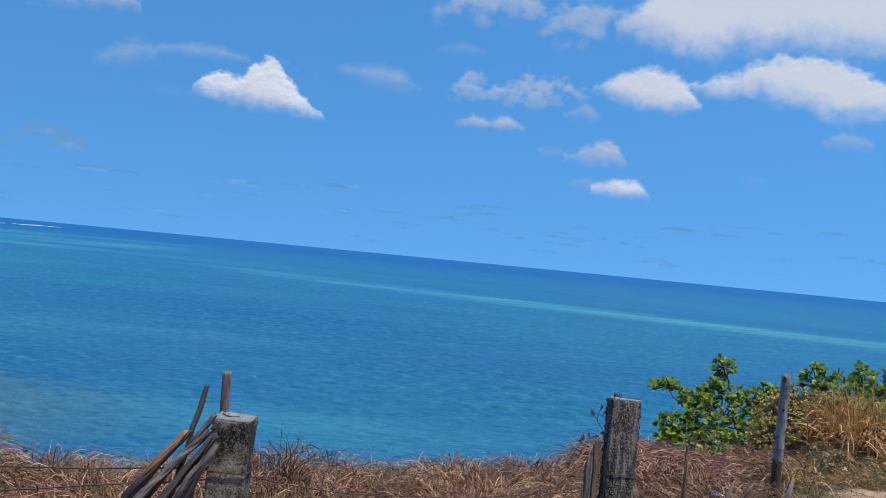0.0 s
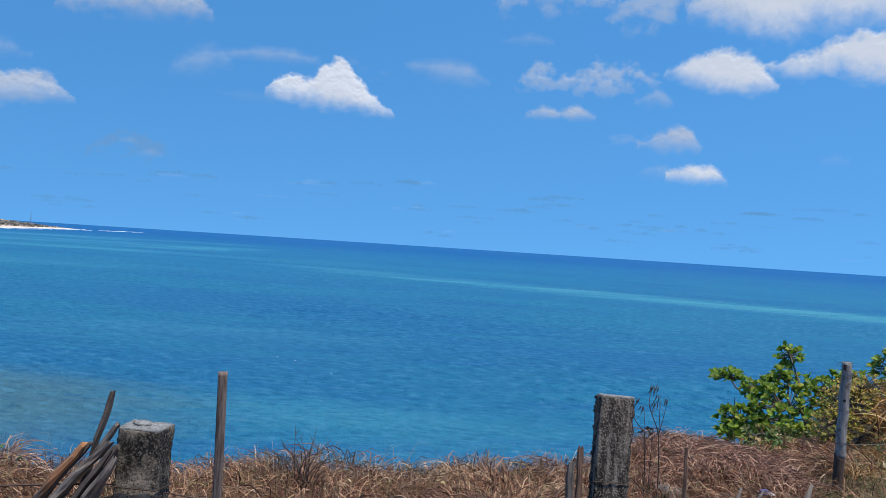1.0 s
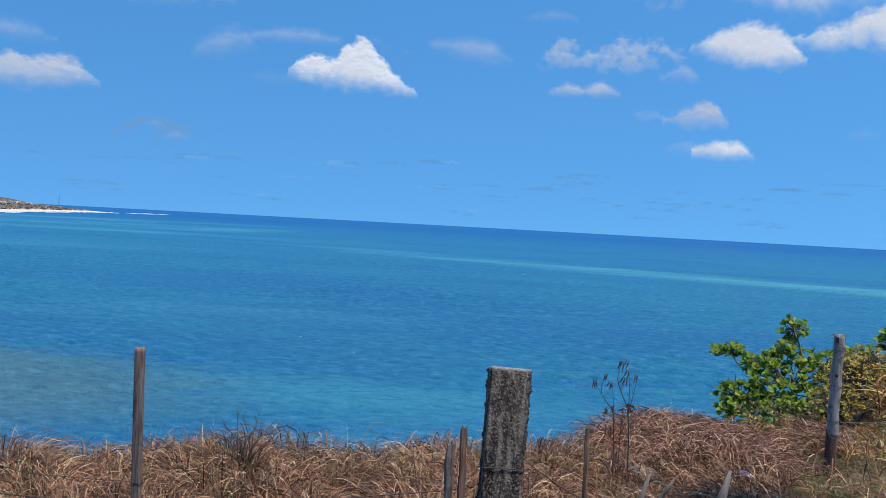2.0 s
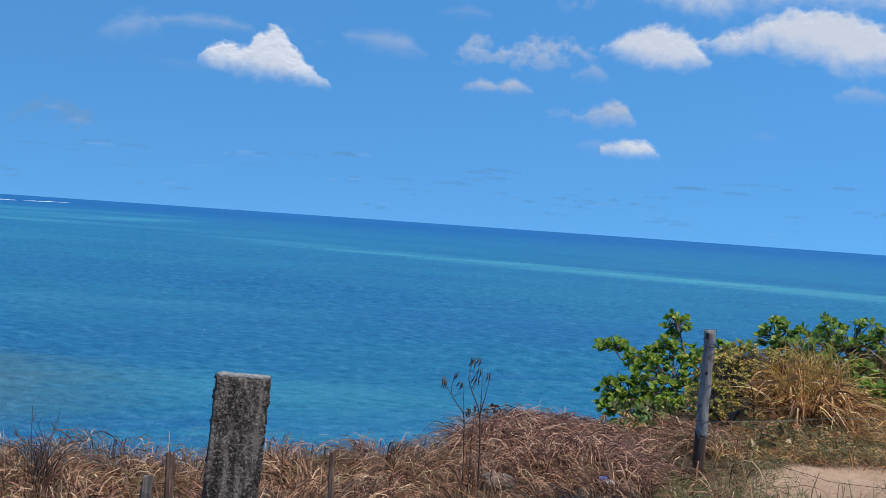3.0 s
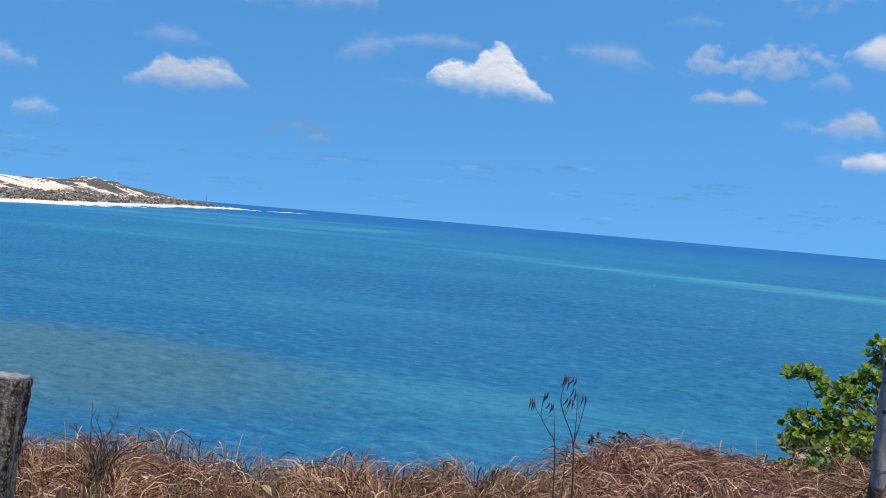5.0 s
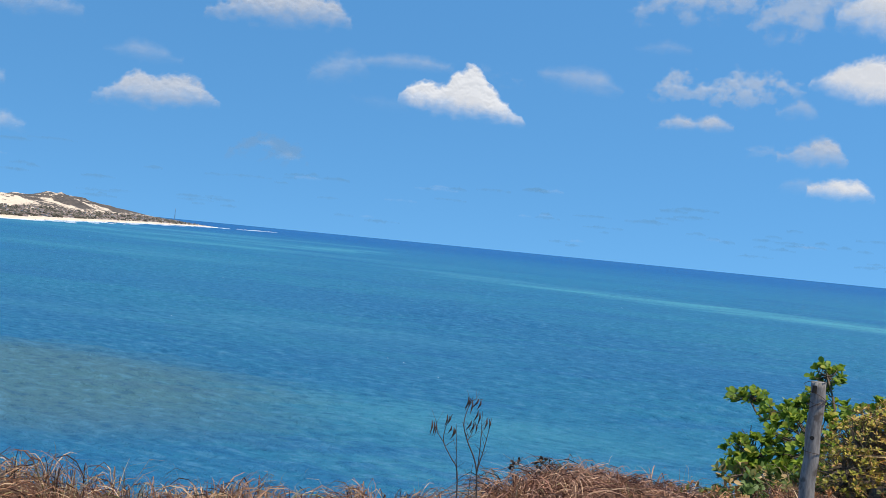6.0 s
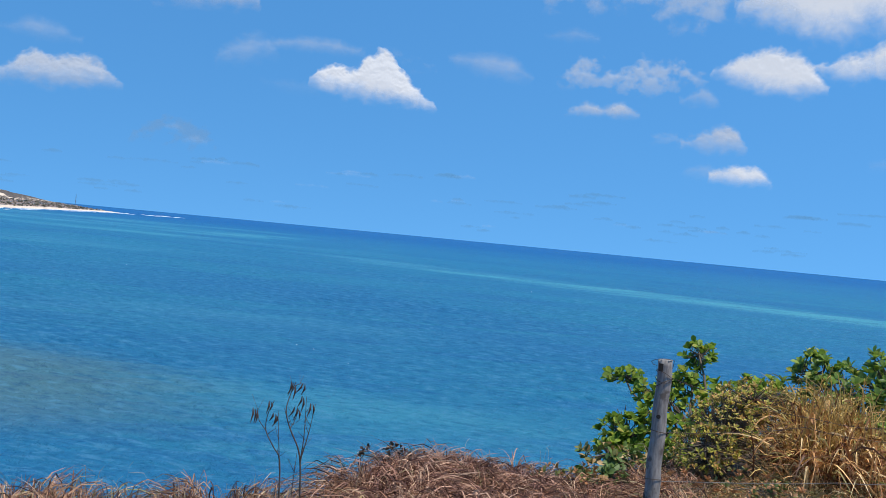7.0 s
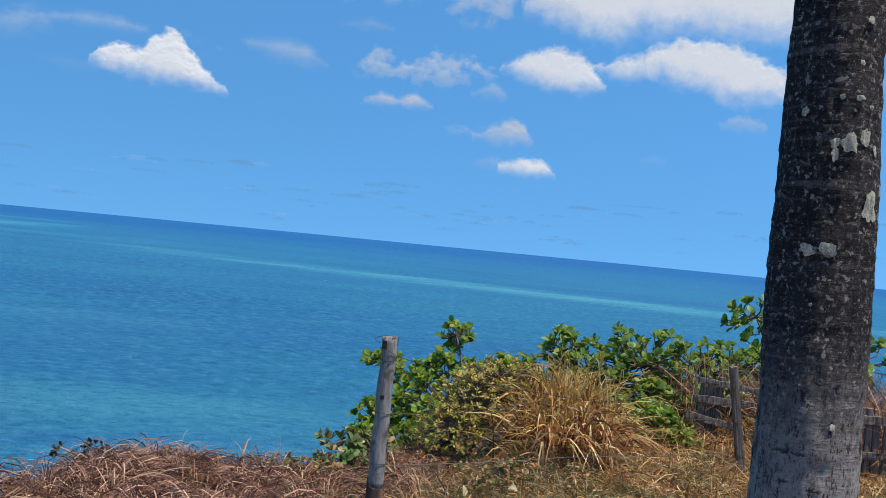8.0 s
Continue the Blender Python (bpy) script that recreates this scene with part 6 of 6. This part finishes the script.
        tube(bm, pts, [0.03 * (1 - 0.9 * i / 16) + 0.002 for i in range(17)], 6)
        rachis = part("frond", bm, M_BRANCH, root)
        v, f = [], []
        side = d.cross(Vector((0, 0, 1)))
        for i in range(2, 62):
            t = i / 62
            k = min(int(t * 16), 15)
            p = pts[k].lerp(pts[k + 1], t * 16 - k)
            way = (pts[k + 1] - pts[k]).normalized()
            l2 = 0.55 * math.sin(math.pi * (0.12 + 0.8 * t)) * rnd.uniform(0.85, 1.1)
            for s in (-1, 1):
                q = p + (side * s * 0.75 + way * 0.55 + Vector((0, 0, -0.35 - 0.3 * rnd.random()))).normalized() * l2
                m = p.lerp(q, 0.5) + Vector((0, 0, 0.05))
                b = len(v)
                u = way * 0.014
                v += [tuple(p - u), tuple(p + u), tuple(m + u), tuple(m - u), tuple(q)]
                f += [(b, b + 1, b + 2, b + 3), (b + 3, b + 2, b + 4)]
        raw("leaflets", v, f, M_DEADFROND if dead else M_FROND, rachis)

    for k in range(10):
        frond(k * 2 * math.pi / 10 + rnd.uniform(-0.15, 0.15), rnd.uniform(0.8, 1.3), rnd.uniform(1.1, 1.4), rnd.uniform(0.4, 0.7))
    frond(radians(246), 0.35, 2.64, 2.25, True)


palm()


# ---- leaves and bushes ----
def leaf_mesh(name, ln, w, mat, curl=0.25, fold=0.25, blunt=0.62):
    bm = bmesh.new()
    rows = []
    for k in range(6):
        t = k / 5
        half = w / 2 * (0.07, 0.42, 0.76, 1.0, 0.90, 0.34)[k] ** (0.62 / blunt)
        z = -curl * ln * t * t * 0.6
        rows.append([bm.verts.new((s * half, ln * t, z + abs(s) * fold * half)) for s in (-1, 0, 1)])
    for a, b in zip(rows, rows[1:]):
        for i in range(2):
            bm.faces.new((a[i], a[i + 1], b[i + 1], b[i]))
    me = bpy.data.meshes.new(name)
    bm.to_mesh(me)
    bm.free()
    me.materials.append(mat)
    me.shade_smooth()
    return me


def bush(name, foot, lobes, tips, seed, label, leaf_len, leaf_w, per_tip=8, parts_max=300, limb_r=0.028, category="bush", mats=(M_LEAF, M_LEAF_ISL), blunt=0.62):
    """A shrub: limbs fork from the foot to twig tips that fill the lobes (centre, radii), each tip with a rosette of leaves."""
    rnd = random.Random(seed)
    foot = Vector(foot)
    root = thing(name, foot, label, category)
    tip_list = []
    total = sum(l[2] for l in lobes)
    for c, r, share in lobes:
        for _ in range(max(1, round(tips * share / total))):
            while True:
                p = Vector((rnd.uniform(-1, 1), rnd.uniform(-1, 1), rnd.uniform(-1, 1)))
                if 0.25 < p.length <= 1:
                    break
            p = p * (p.length ** -0.45)
            tip_list.append((Vector(c) + Vector((p.x * r[0], p.y * r[1], p.z * r[2])), Vector(c)))
    limbs = {}
    for c, r, _ in lobes:
        c = Vector(c)
        mid = foot.lerp(c, 0.5) + Vector((rnd.uniform(-0.1, 0.1), rnd.uniform(-0.1, 0.1), -0.05))
        pts = []
        for i in range(9):
            t = i / 8
            p = foot * (1 - t) ** 2 + mid * 2 * t * (1 - t) + c * t * t
            pts.append(p + Vector((noise.noise(p * 4), noise.noise(p * 4 + Vector((3, 0, 0))), noise.noise(p * 4 + Vector((0, 3, 0))))) * 0.06 - foot)
        wood = bmesh.new()
        tube(wood, pts, [limb_r * (1 - 0.65 * i / 8) for i in range(9)], 7)
        limbs[tuple(c)] = pts
        smooth(part("limb", wood, M_BRANCH, root))
    twigs = bmesh.new()
    leaves = []
    for p, c in tip_list:
        pts = limbs[tuple(c)]
        q = p - foot
        src = min(pts[3:], key=lambda s: (s - q).length + 0.25 * abs(s.z - q.z))
        m = src.lerp(q, 0.55) + Vector((rnd.uniform(-0.06, 0.06), rnd.uniform(-0.06, 0.06), -0.04))
        tube(twigs, [src, m, q], [limb_r * 0.34, limb_r * 0.26, limb_r * 0.16], 5, False)
        way = ((q - src).normalized() * 0.6 + Vector((0, 0, 0.75)) + Vector((rnd.uniform(-0.3, 0.3), rnd.uniform(-0.3, 0.3), 0))).normalized()
        turn = way.to_track_quat("Z", "Y")
        for k in range(per_tip + rnd.randint(-2, 2)):
            a = k * 2.4 + rnd.uniform(-0.3, 0.3)
            tilt = rnd.uniform(0.35, 1.25)
            s = rnd.uniform(0.65, 1.15)
            back = rnd.uniform(0, 0.5) * leaf_len
            m4 = Matrix.Translation(q - way * back) @ turn.to_matrix().to_4x4() @ Matrix.Rotation(a, 4, "Z") @ Matrix.Rotation(math.pi / 2 - tilt, 4, "X") @ Matrix.Rotation(rnd.uniform(-0.4, 0.4), 4, "Y") @ Matrix.Diagonal((s, s, s, 1))
            leaves.append(m4)
    tagged(part("twig_growth", twigs, M_BRANCH, root), kind="stuff")
    shape = leaf_mesh("leaf", leaf_len, leaf_w, mats[0], blunt=blunt)
    # the outer leaves towards the path are pieces of their own
    order = sorted(range(len(leaves)), key=lambda i: leaves[i].translation.y - 0.4 * leaves[i].translation.z)
    for i in order[:parts_max]:
        ob = new("leaf", shape)
        ob.parent = root
        ob.matrix_local = leaves[i]
    rest = order[parts_max:]
    if rest:
        base = np.array([v.co for v in shape.vertices])
        polys = [tuple(p.vertices) for p in shape.polygons]
        vs, fs = [], []
        for k, i in enumerate(rest):
            m = np.array(leaves[i])
            vs.append(base @ m[:3, :3].T + m[:3, 3])
            fs += [tuple(k * len(base) + j for j in p) for p in polys]
        ob = raw("foliage", np.concatenate(vs), fs, mats[1], root)
        smooth(ob)
        ob["kind"] = "stuff"
    return root


broad_bush = bush("broadleaf_bush", (4.95, 12.7, gz(4.95, 12.7) - 0.05),
     [((4.75, 13.3, -0.32), (0.62, 0.5, 0.36), 34), ((4.12, 13.4, -0.56), (0.38, 0.35, 0.22), 22), ((3.92, 13.2, -0.66), (0.20, 0.25, 0.12), 9), ((4.88, 13.9, 0.42), (0.20, 0.2, 0.20), 7), ((4.78, 13.75, 0.12), (0.22, 0.2, 0.18), 7), ((4.02, 14.2, 0.02), (0.28, 0.2, 0.09), 7),
      ((4.45, 13.7, -0.08), (0.32, 0.3, 0.18), 12), ((5.30, 13.3, 0.02), (0.42, 0.4, 0.26), 20), ((5.62, 13.2, 0.10), (0.30, 0.35, 0.22), 10), ((4.60, 12.6, -0.62), (0.42, 0.35, 0.24), 22), ((5.2, 12.7, -0.45), (0.45, 0.4, 0.3), 20), ((4.35, 13.0, -0.72), (0.36, 0.3, 0.18), 14)],
     540, 5, "green broadleaf bush with paddle-shaped leaves overhanging the cliff", 0.094, 0.060, 9)
for k, (tip, bend) in enumerate((((3.955, 13.7, -0.33), -0.02), ((4.055, 13.7, -0.265), 0.02), ((4.01, 13.72, -0.36), 0.0))):
    bm = bmesh.new()
    base = Vector((4.09, 13.55, -0.62)) - broad_bush.location
    end = Vector(tip) - broad_bush.location
    tube(bm, [base, base.lerp(end, 0.35) + Vector((bend, 0.05, 0.0)), base.lerp(end, 0.7) + Vector((-bend, 0, 0)), end], [0.0060, 0.0050, 0.0065, 0.0045], 5)
    part("dead_twig", bm, M_TWIG, broad_bush, "dark leafless twig")
bush("broadleaf_thicket", (6.95, 12.3, gz(6.95, 12.3) - 0.05),
     [((6.85, 12.9, 0.38), (0.62, 0.5, 0.42), 34), ((7.45, 12.8, 0.34), (0.50, 0.5, 0.36), 24), ((6.25, 12.7, 0.24), (0.42, 0.45, 0.34), 22), ((6.75, 12.2, -0.02), (0.62, 0.4, 0.3), 30), ((6.2, 12.0, -0.1), (0.4, 0.35, 0.25), 20), ((7.3, 12.2, 0.0), (0.45, 0.3, 0.3), 18), ((5.95, 12.9, 0.45), (0.22, 0.3, 0.26), 10), ((7.95, 12.9, 0.42), (0.35, 0.4, 0.30), 14),
      ((7.0, 11.95, -0.22), (0.5, 0.3, 0.26), 24), ((6.5, 11.8, -0.12), (0.4, 0.25, 0.28), 18), ((7.45, 11.95, 0.05), (0.4, 0.25, 0.3), 16),
      ((6.55, 11.4, -0.08), (0.36, 0.22, 0.24), 22), ((6.72, 11.2, -0.20), (0.30, 0.2, 0.20), 16)],
     860, 6, "dense dark-green broadleaf thicket behind golden grass", 0.094, 0.056, 9, mats=(M_LEAF_DEEP, M_LEAF_DEEP_ISL))
bush("open_bush", (8.9, 13.2, gz(8.9, 13.2) - 0.05),
     [((8.55, 13.9, 0.95), (0.40, 0.3, 0.22), 16), ((8.75, 13.7, 0.55), (0.55, 0.4, 0.3), 16), ((9.6, 13.4, 0.60), (0.45, 0.4, 0.40), 16), ((9.25, 13.6, 0.95), (0.35, 0.3, 0.25), 10), ((8.4, 13.4, 0.35), (0.3, 0.3, 0.2), 8)],
     105, 7, "open round-leaved bush with sparse twigs", 0.112, 0.086, 7, mats=(M_LEAF_DEEP, M_LEAF_DEEP_ISL))
bush("yellowing_shrub", (4.80, 10.95, gz(4.8, 10.95) - 0.03),
     [((4.75, 10.9, 0.12), (0.36, 0.35, 0.30), 30), ((5.05, 11.2, 0.32), (0.42, 0.35, 0.22), 26), ((4.55, 10.6, -0.05), (0.30, 0.28, 0.2), 18), ((5.6, 11.4, 0.32), (0.4, 0.3, 0.2), 16)],
     700, 8, "yellow-green small-leaved shrub climbing over dry grass", 0.040, 0.017, 8, 60, 0.014, "shrub", (M_SMALLLEAF, M_SMALLLEAF))
bush("green_creeper", (3.95, 10.7, gz(3.95, 10.7) - 0.03),
     [((3.75, 10.6, -0.20), (0.30, 0.22, 0.10), 20), ((4.3, 11.0, -0.34), (0.4, 0.3, 0.14), 20), ((3.70, 10.3, -0.32), (0.24, 0.2, 0.09), 18)],
     84, 9, "low green creeper with small leaves at the cliff edge", 0.075, 0.045, 7, 120, 0.012, "creeper", (M_LOWLEAF, M_LOWLEAF))
bush("low_weed", (4.72, 9.35, gz(4.72, 9.35) - 0.02),
     [((4.72, 9.3, -0.03), (0.30, 0.26, 0.14), 26), ((5.15, 9.6, -0.12), (0.4, 0.3, 0.10), 16), ((4.4, 9.55, -0.12), (0.3, 0.25, 0.10), 12)],
     64, 10, "low weed with green and withered reddish leaves", 0.044, 0.022, 9, 300, 0.008, "weed", (M_WEED, M_WEED))
bush("edge_weed", (3.48, 9.72, gz(3.48, 9.72) - 0.02),
     [((3.48, 9.72, -0.20), (0.22, 0.2, 0.09), 16), ((3.25, 9.5, -0.16), (0.16, 0.15, 0.06), 8)],
     34, 21, "withered olive weed with pale curled leaves at the rim", 0.044, 0.022, 7, 120, 0.006, "weed", (M_WEED, M_WEED))
bush("withered_creeper", (2.25, 8.75, gz(2.25, 8.75) - 0.02),
     [((2.2, 8.75, 0.0), (0.30, 0.18, 0.07), 20), ((2.75, 9.0, -0.11), (0.25, 0.15, 0.05), 6)],
     46, 11, "withered creeper with curled dark leaves on dry grass", 0.040, 0.020, 6, 160, 0.006, "creeper", (M_CURLED, M_CURLED))
wire_leaves(creeper_wire, 26, 3)


# ---- bare plants ----
def bare_shrub(name, at, label, stems, seed, pods=True):
    at = Vector(at)
    root = thing(name, at, label, "dry plant")
    rnd = random.Random(seed)
    for pts, r in stems:
        bm = bmesh.new()
        loc = [Vector(p) - at for p in pts]
        fine = []
        for i in range(len(loc) - 1):
            for k in range(4):
                t = k / 4
                p0, p1, p2, p3 = loc[max(i - 1, 0)], loc[i], loc[i + 1], loc[min(i + 2, len(loc) - 1)]
                fine.append(0.5 * ((2 * p1) + (p2 - p0) * t + (2 * p0 - 5 * p1 + 4 * p2 - p3) * t * t + (3 * p1 - p0 - 3 * p2 + p3) * t ** 3))
        fine.append(loc[-1])
        tube(bm, fine, [0.9 * r * (1 - 0.7 * i / (len(fine) - 1)) for i in range(len(fine))], 6)
        for _ in range(3):
            i = rnd.randint(2, len(fine) - 2)
            q = fine[i] + Vector((rnd.uniform(-0.05, 0.05), rnd.uniform(-0.03, 0.03), rnd.uniform(0.02, 0.08)))
            tube(bm, [fine[i], q], [r * 0.4, r * 0.2], 4)
        st = part("stem", bm, M_TWIG, root)
        if pods and pts[-1][2] > 0.45:
            for k in range(rnd.randint(2, 3)):
                bm = bmesh.new()
                p = fine[-1] + Vector((0.012 * (k - 2), rnd.uniform(-0.01, 0.01), -0.006 * k))
                q = p + Vector((rnd.uniform(-0.035, 0.005), rnd.uniform(-0.01, 0.01), -rnd.uniform(0.045, 0.08)))
                tube(bm, [p, p.lerp(q, 0.4) + Vector((0.006, 0, 0)), q], [0.0018, 0.0058, 0.001], 5)
                part("seed_pod", bm, M_POD, st)
    return root


yb = 7.02
gb = gz(2.0, yb)
bare_shrub("seed_pod_plant", (2.0, yb, gb), "leafless dark plant with hanging dry seed pods",
           [([(2.06, yb, gb), (2.055, yb, 0.10), (2.042, yb, 0.32), (2.020, yb, 0.42), (1.975, yb - 0.02, 0.52), (1.946, yb - 0.02, 0.61), (1.958, yb, 0.70), (1.978, yb, 0.755)], 0.0068),
            ([(1.958, yb, 0.70), (1.985, yb + 0.01, 0.742), (2.030, yb + 0.02, 0.748)], 0.003),
            ([(2.040, yb, 0.35), (2.040, yb + 0.02, 0.50), (2.034, yb + 0.02, 0.685)], 0.0042),
            ([(2.040, yb, 0.37), (2.068, yb, 0.50), (2.094, yb - 0.01, 0.66)], 0.0042),
            ([(1.975, yb - 0.02, 0.52), (1.990, yb, 0.56), (2.008, yb, 0.63)], 0.003),
            ([(1.955, yb, gb), (1.945, yb, 0.10), (1.930, yb, 0.34), (1.890, yb, 0.41), (1.835, yb + 0.02, 0.485), (1.838, yb + 0.02, 0.57), (1.872, yb, 0.645)], 0.0058),
            ([(1.932, yb, 0.30), (1.922, yb - 0.02, 0.45), (1.905, yb - 0.02, 0.59)], 0.0036),
            ([(1.835, yb + 0.02, 0.485), (1.800, yb, 0.54), (1.788, yb, 0.60)], 0.0028),
            ([(1.990, yb + 0.05, gb), (1.992, yb + 0.05, 0.14), (2.002, yb + 0.05, 0.38)], 0.0045)], 3, True)
ya = 6.42
ga = gz(-0.75, ya)
dry = random.Random(17)
stems = []
for k in range(17):
    a = dry.uniform(-1.15, 1.15)
    ln = dry.uniform(0.26, 0.46)
    x0 = -0.72 + dry.uniform(-0.06, 0.06)
    stems.append(([(x0, ya, ga), (x0 + 0.4 * ln * math.sin(a), ya + dry.uniform(-0.08, 0.08), ga + 0.15 + 0.35 * ln * math.cos(a)), (x0 + 0.9 * ln * math.sin(a), ya + dry.uniform(-0.12, 0.12), ga + 0.15 + ln * 0.8 * math.cos(a))], 0.0055))
stems.append(([(-0.76, ya, ga), (-0.785, ya, 0.08), (-0.79, ya, 0.33)], 0.005))
bare_shrub("dry_bush", (-0.75, ya, ga), "dark leafless spiky dry bush in the grass", stems, 5, False)


# ---- stones, litter ----
def stone(x, y, size, seed, label):
    bm = bmesh.new()
    bmesh.ops.create_icosphere(bm, subdivisions=3, radius=1)
    for v in bm.verts:
        n1 = noise.fractal(v.co * 0.9 + Vector((seed, 0, 0)), 1, 2, 3)
        v.co = Vector((v.co.x * size[0], v.co.y * size[1], v.co.z * size[2])) * (1 + 0.22 * n1)
    ob = smooth(part("stone", bm, M_STONE))
    ob.location = (x, y, gz(x, y) + size[2] * 0.9)
    ob.rotation_euler = (0.1, 0.12, seed)
    return tagged(ob, label, "stone", "stones in the grass")


stone(2.22, 7.36, (0.145, 0.08, 0.058), 0.15, "flat grey-brown stone lying in dry grass")
stone(2.12, 7.56, (0.10, 0.07, 0.06), 2.2, "small grey stone half hidden in grass")


def log():
    bm = bmesh.new()
    stick(bm, (-0.09, 0, 0), (0.09, 0.03, 0.01), 0.035, 0.03, 4, 0.01, 12, 6)
    ob = smooth(part("log", bm, M_CUTWOOD))
    ob.location = (1.89, 6.02, gz(1.89, 6.02) + 0.10)
    return tagged(ob, "short pale cut log lying in the grass", "log")


log()


def litter():
    root = thing("plastic_litter", (2.975, 7.30, gz(2.975, 7.30) + 0.085), "crumpled blue and white plastic scrap in the grass", "litter")
    for k, mat in enumerate((M_BLUE, M_WHITEPLASTIC)):
        bm = bmesh.new()
        bmesh.ops.create_icosphere(bm, subdivisions=3, radius=0.045 - 0.012 * k, matrix=Matrix.Translation((0.05 * k - 0.02, -0.03 * k, 0.02 - 0.012 * k)))
        for v in bm.verts:
            v.co += Vector((noise.noise(v.co * 45), noise.noise(v.co * 45 + Vector((3, 0, 0))), 0.5 * noise.noise(v.co * 45 + Vector((0, 3, 0))))) * 0.022
            v.co.z *= 0.55
        smooth(part("blue_film" if k == 0 else "white_film", bm, mat, root))


litter()


def fallen_leaves():
    """Pale leaves caught on the grass, each its own thing."""
    rnd = random.Random(31)
    pale = leafy("pale_dead_leaf", [(0.0, (0.36, 0.24, 0.10)), (0.6, (0.46, 0.36, 0.15)), (1.0, (0.52, 0.42, 0.26))], 0.6, 0.2)
    shape = leaf_mesh("fallen_leaf", 0.085, 0.05, pale, 0.5, 0.5)
    spots = [(2.45, 8.62), (3.02, 9.1), (2.72, 8.2), (3.35, 9.35), (1.3, 7.0), (2.2, 7.9), (0.4, 6.5), (3.7, 9.6), (4.55, 9.15), (4.85, 9.1), (4.7, 8.95), (5.2, 9.5), (3.2, 8.1), (-0.3, 6.3)]
    for x, y in spots:
        ob = new("fallen_leaf", shape)
        ob.location = (x, y, gz(x, y) + 0.15)
        ob.rotation_euler = (rnd.uniform(-0.9, 0.9), rnd.uniform(-0.9, 0.9), rnd.uniform(0, 6.2))
        tagged(ob, "pale curled dead leaf caught in dry grass", "dead leaf", "fallen leaves")


fallen_leaves()
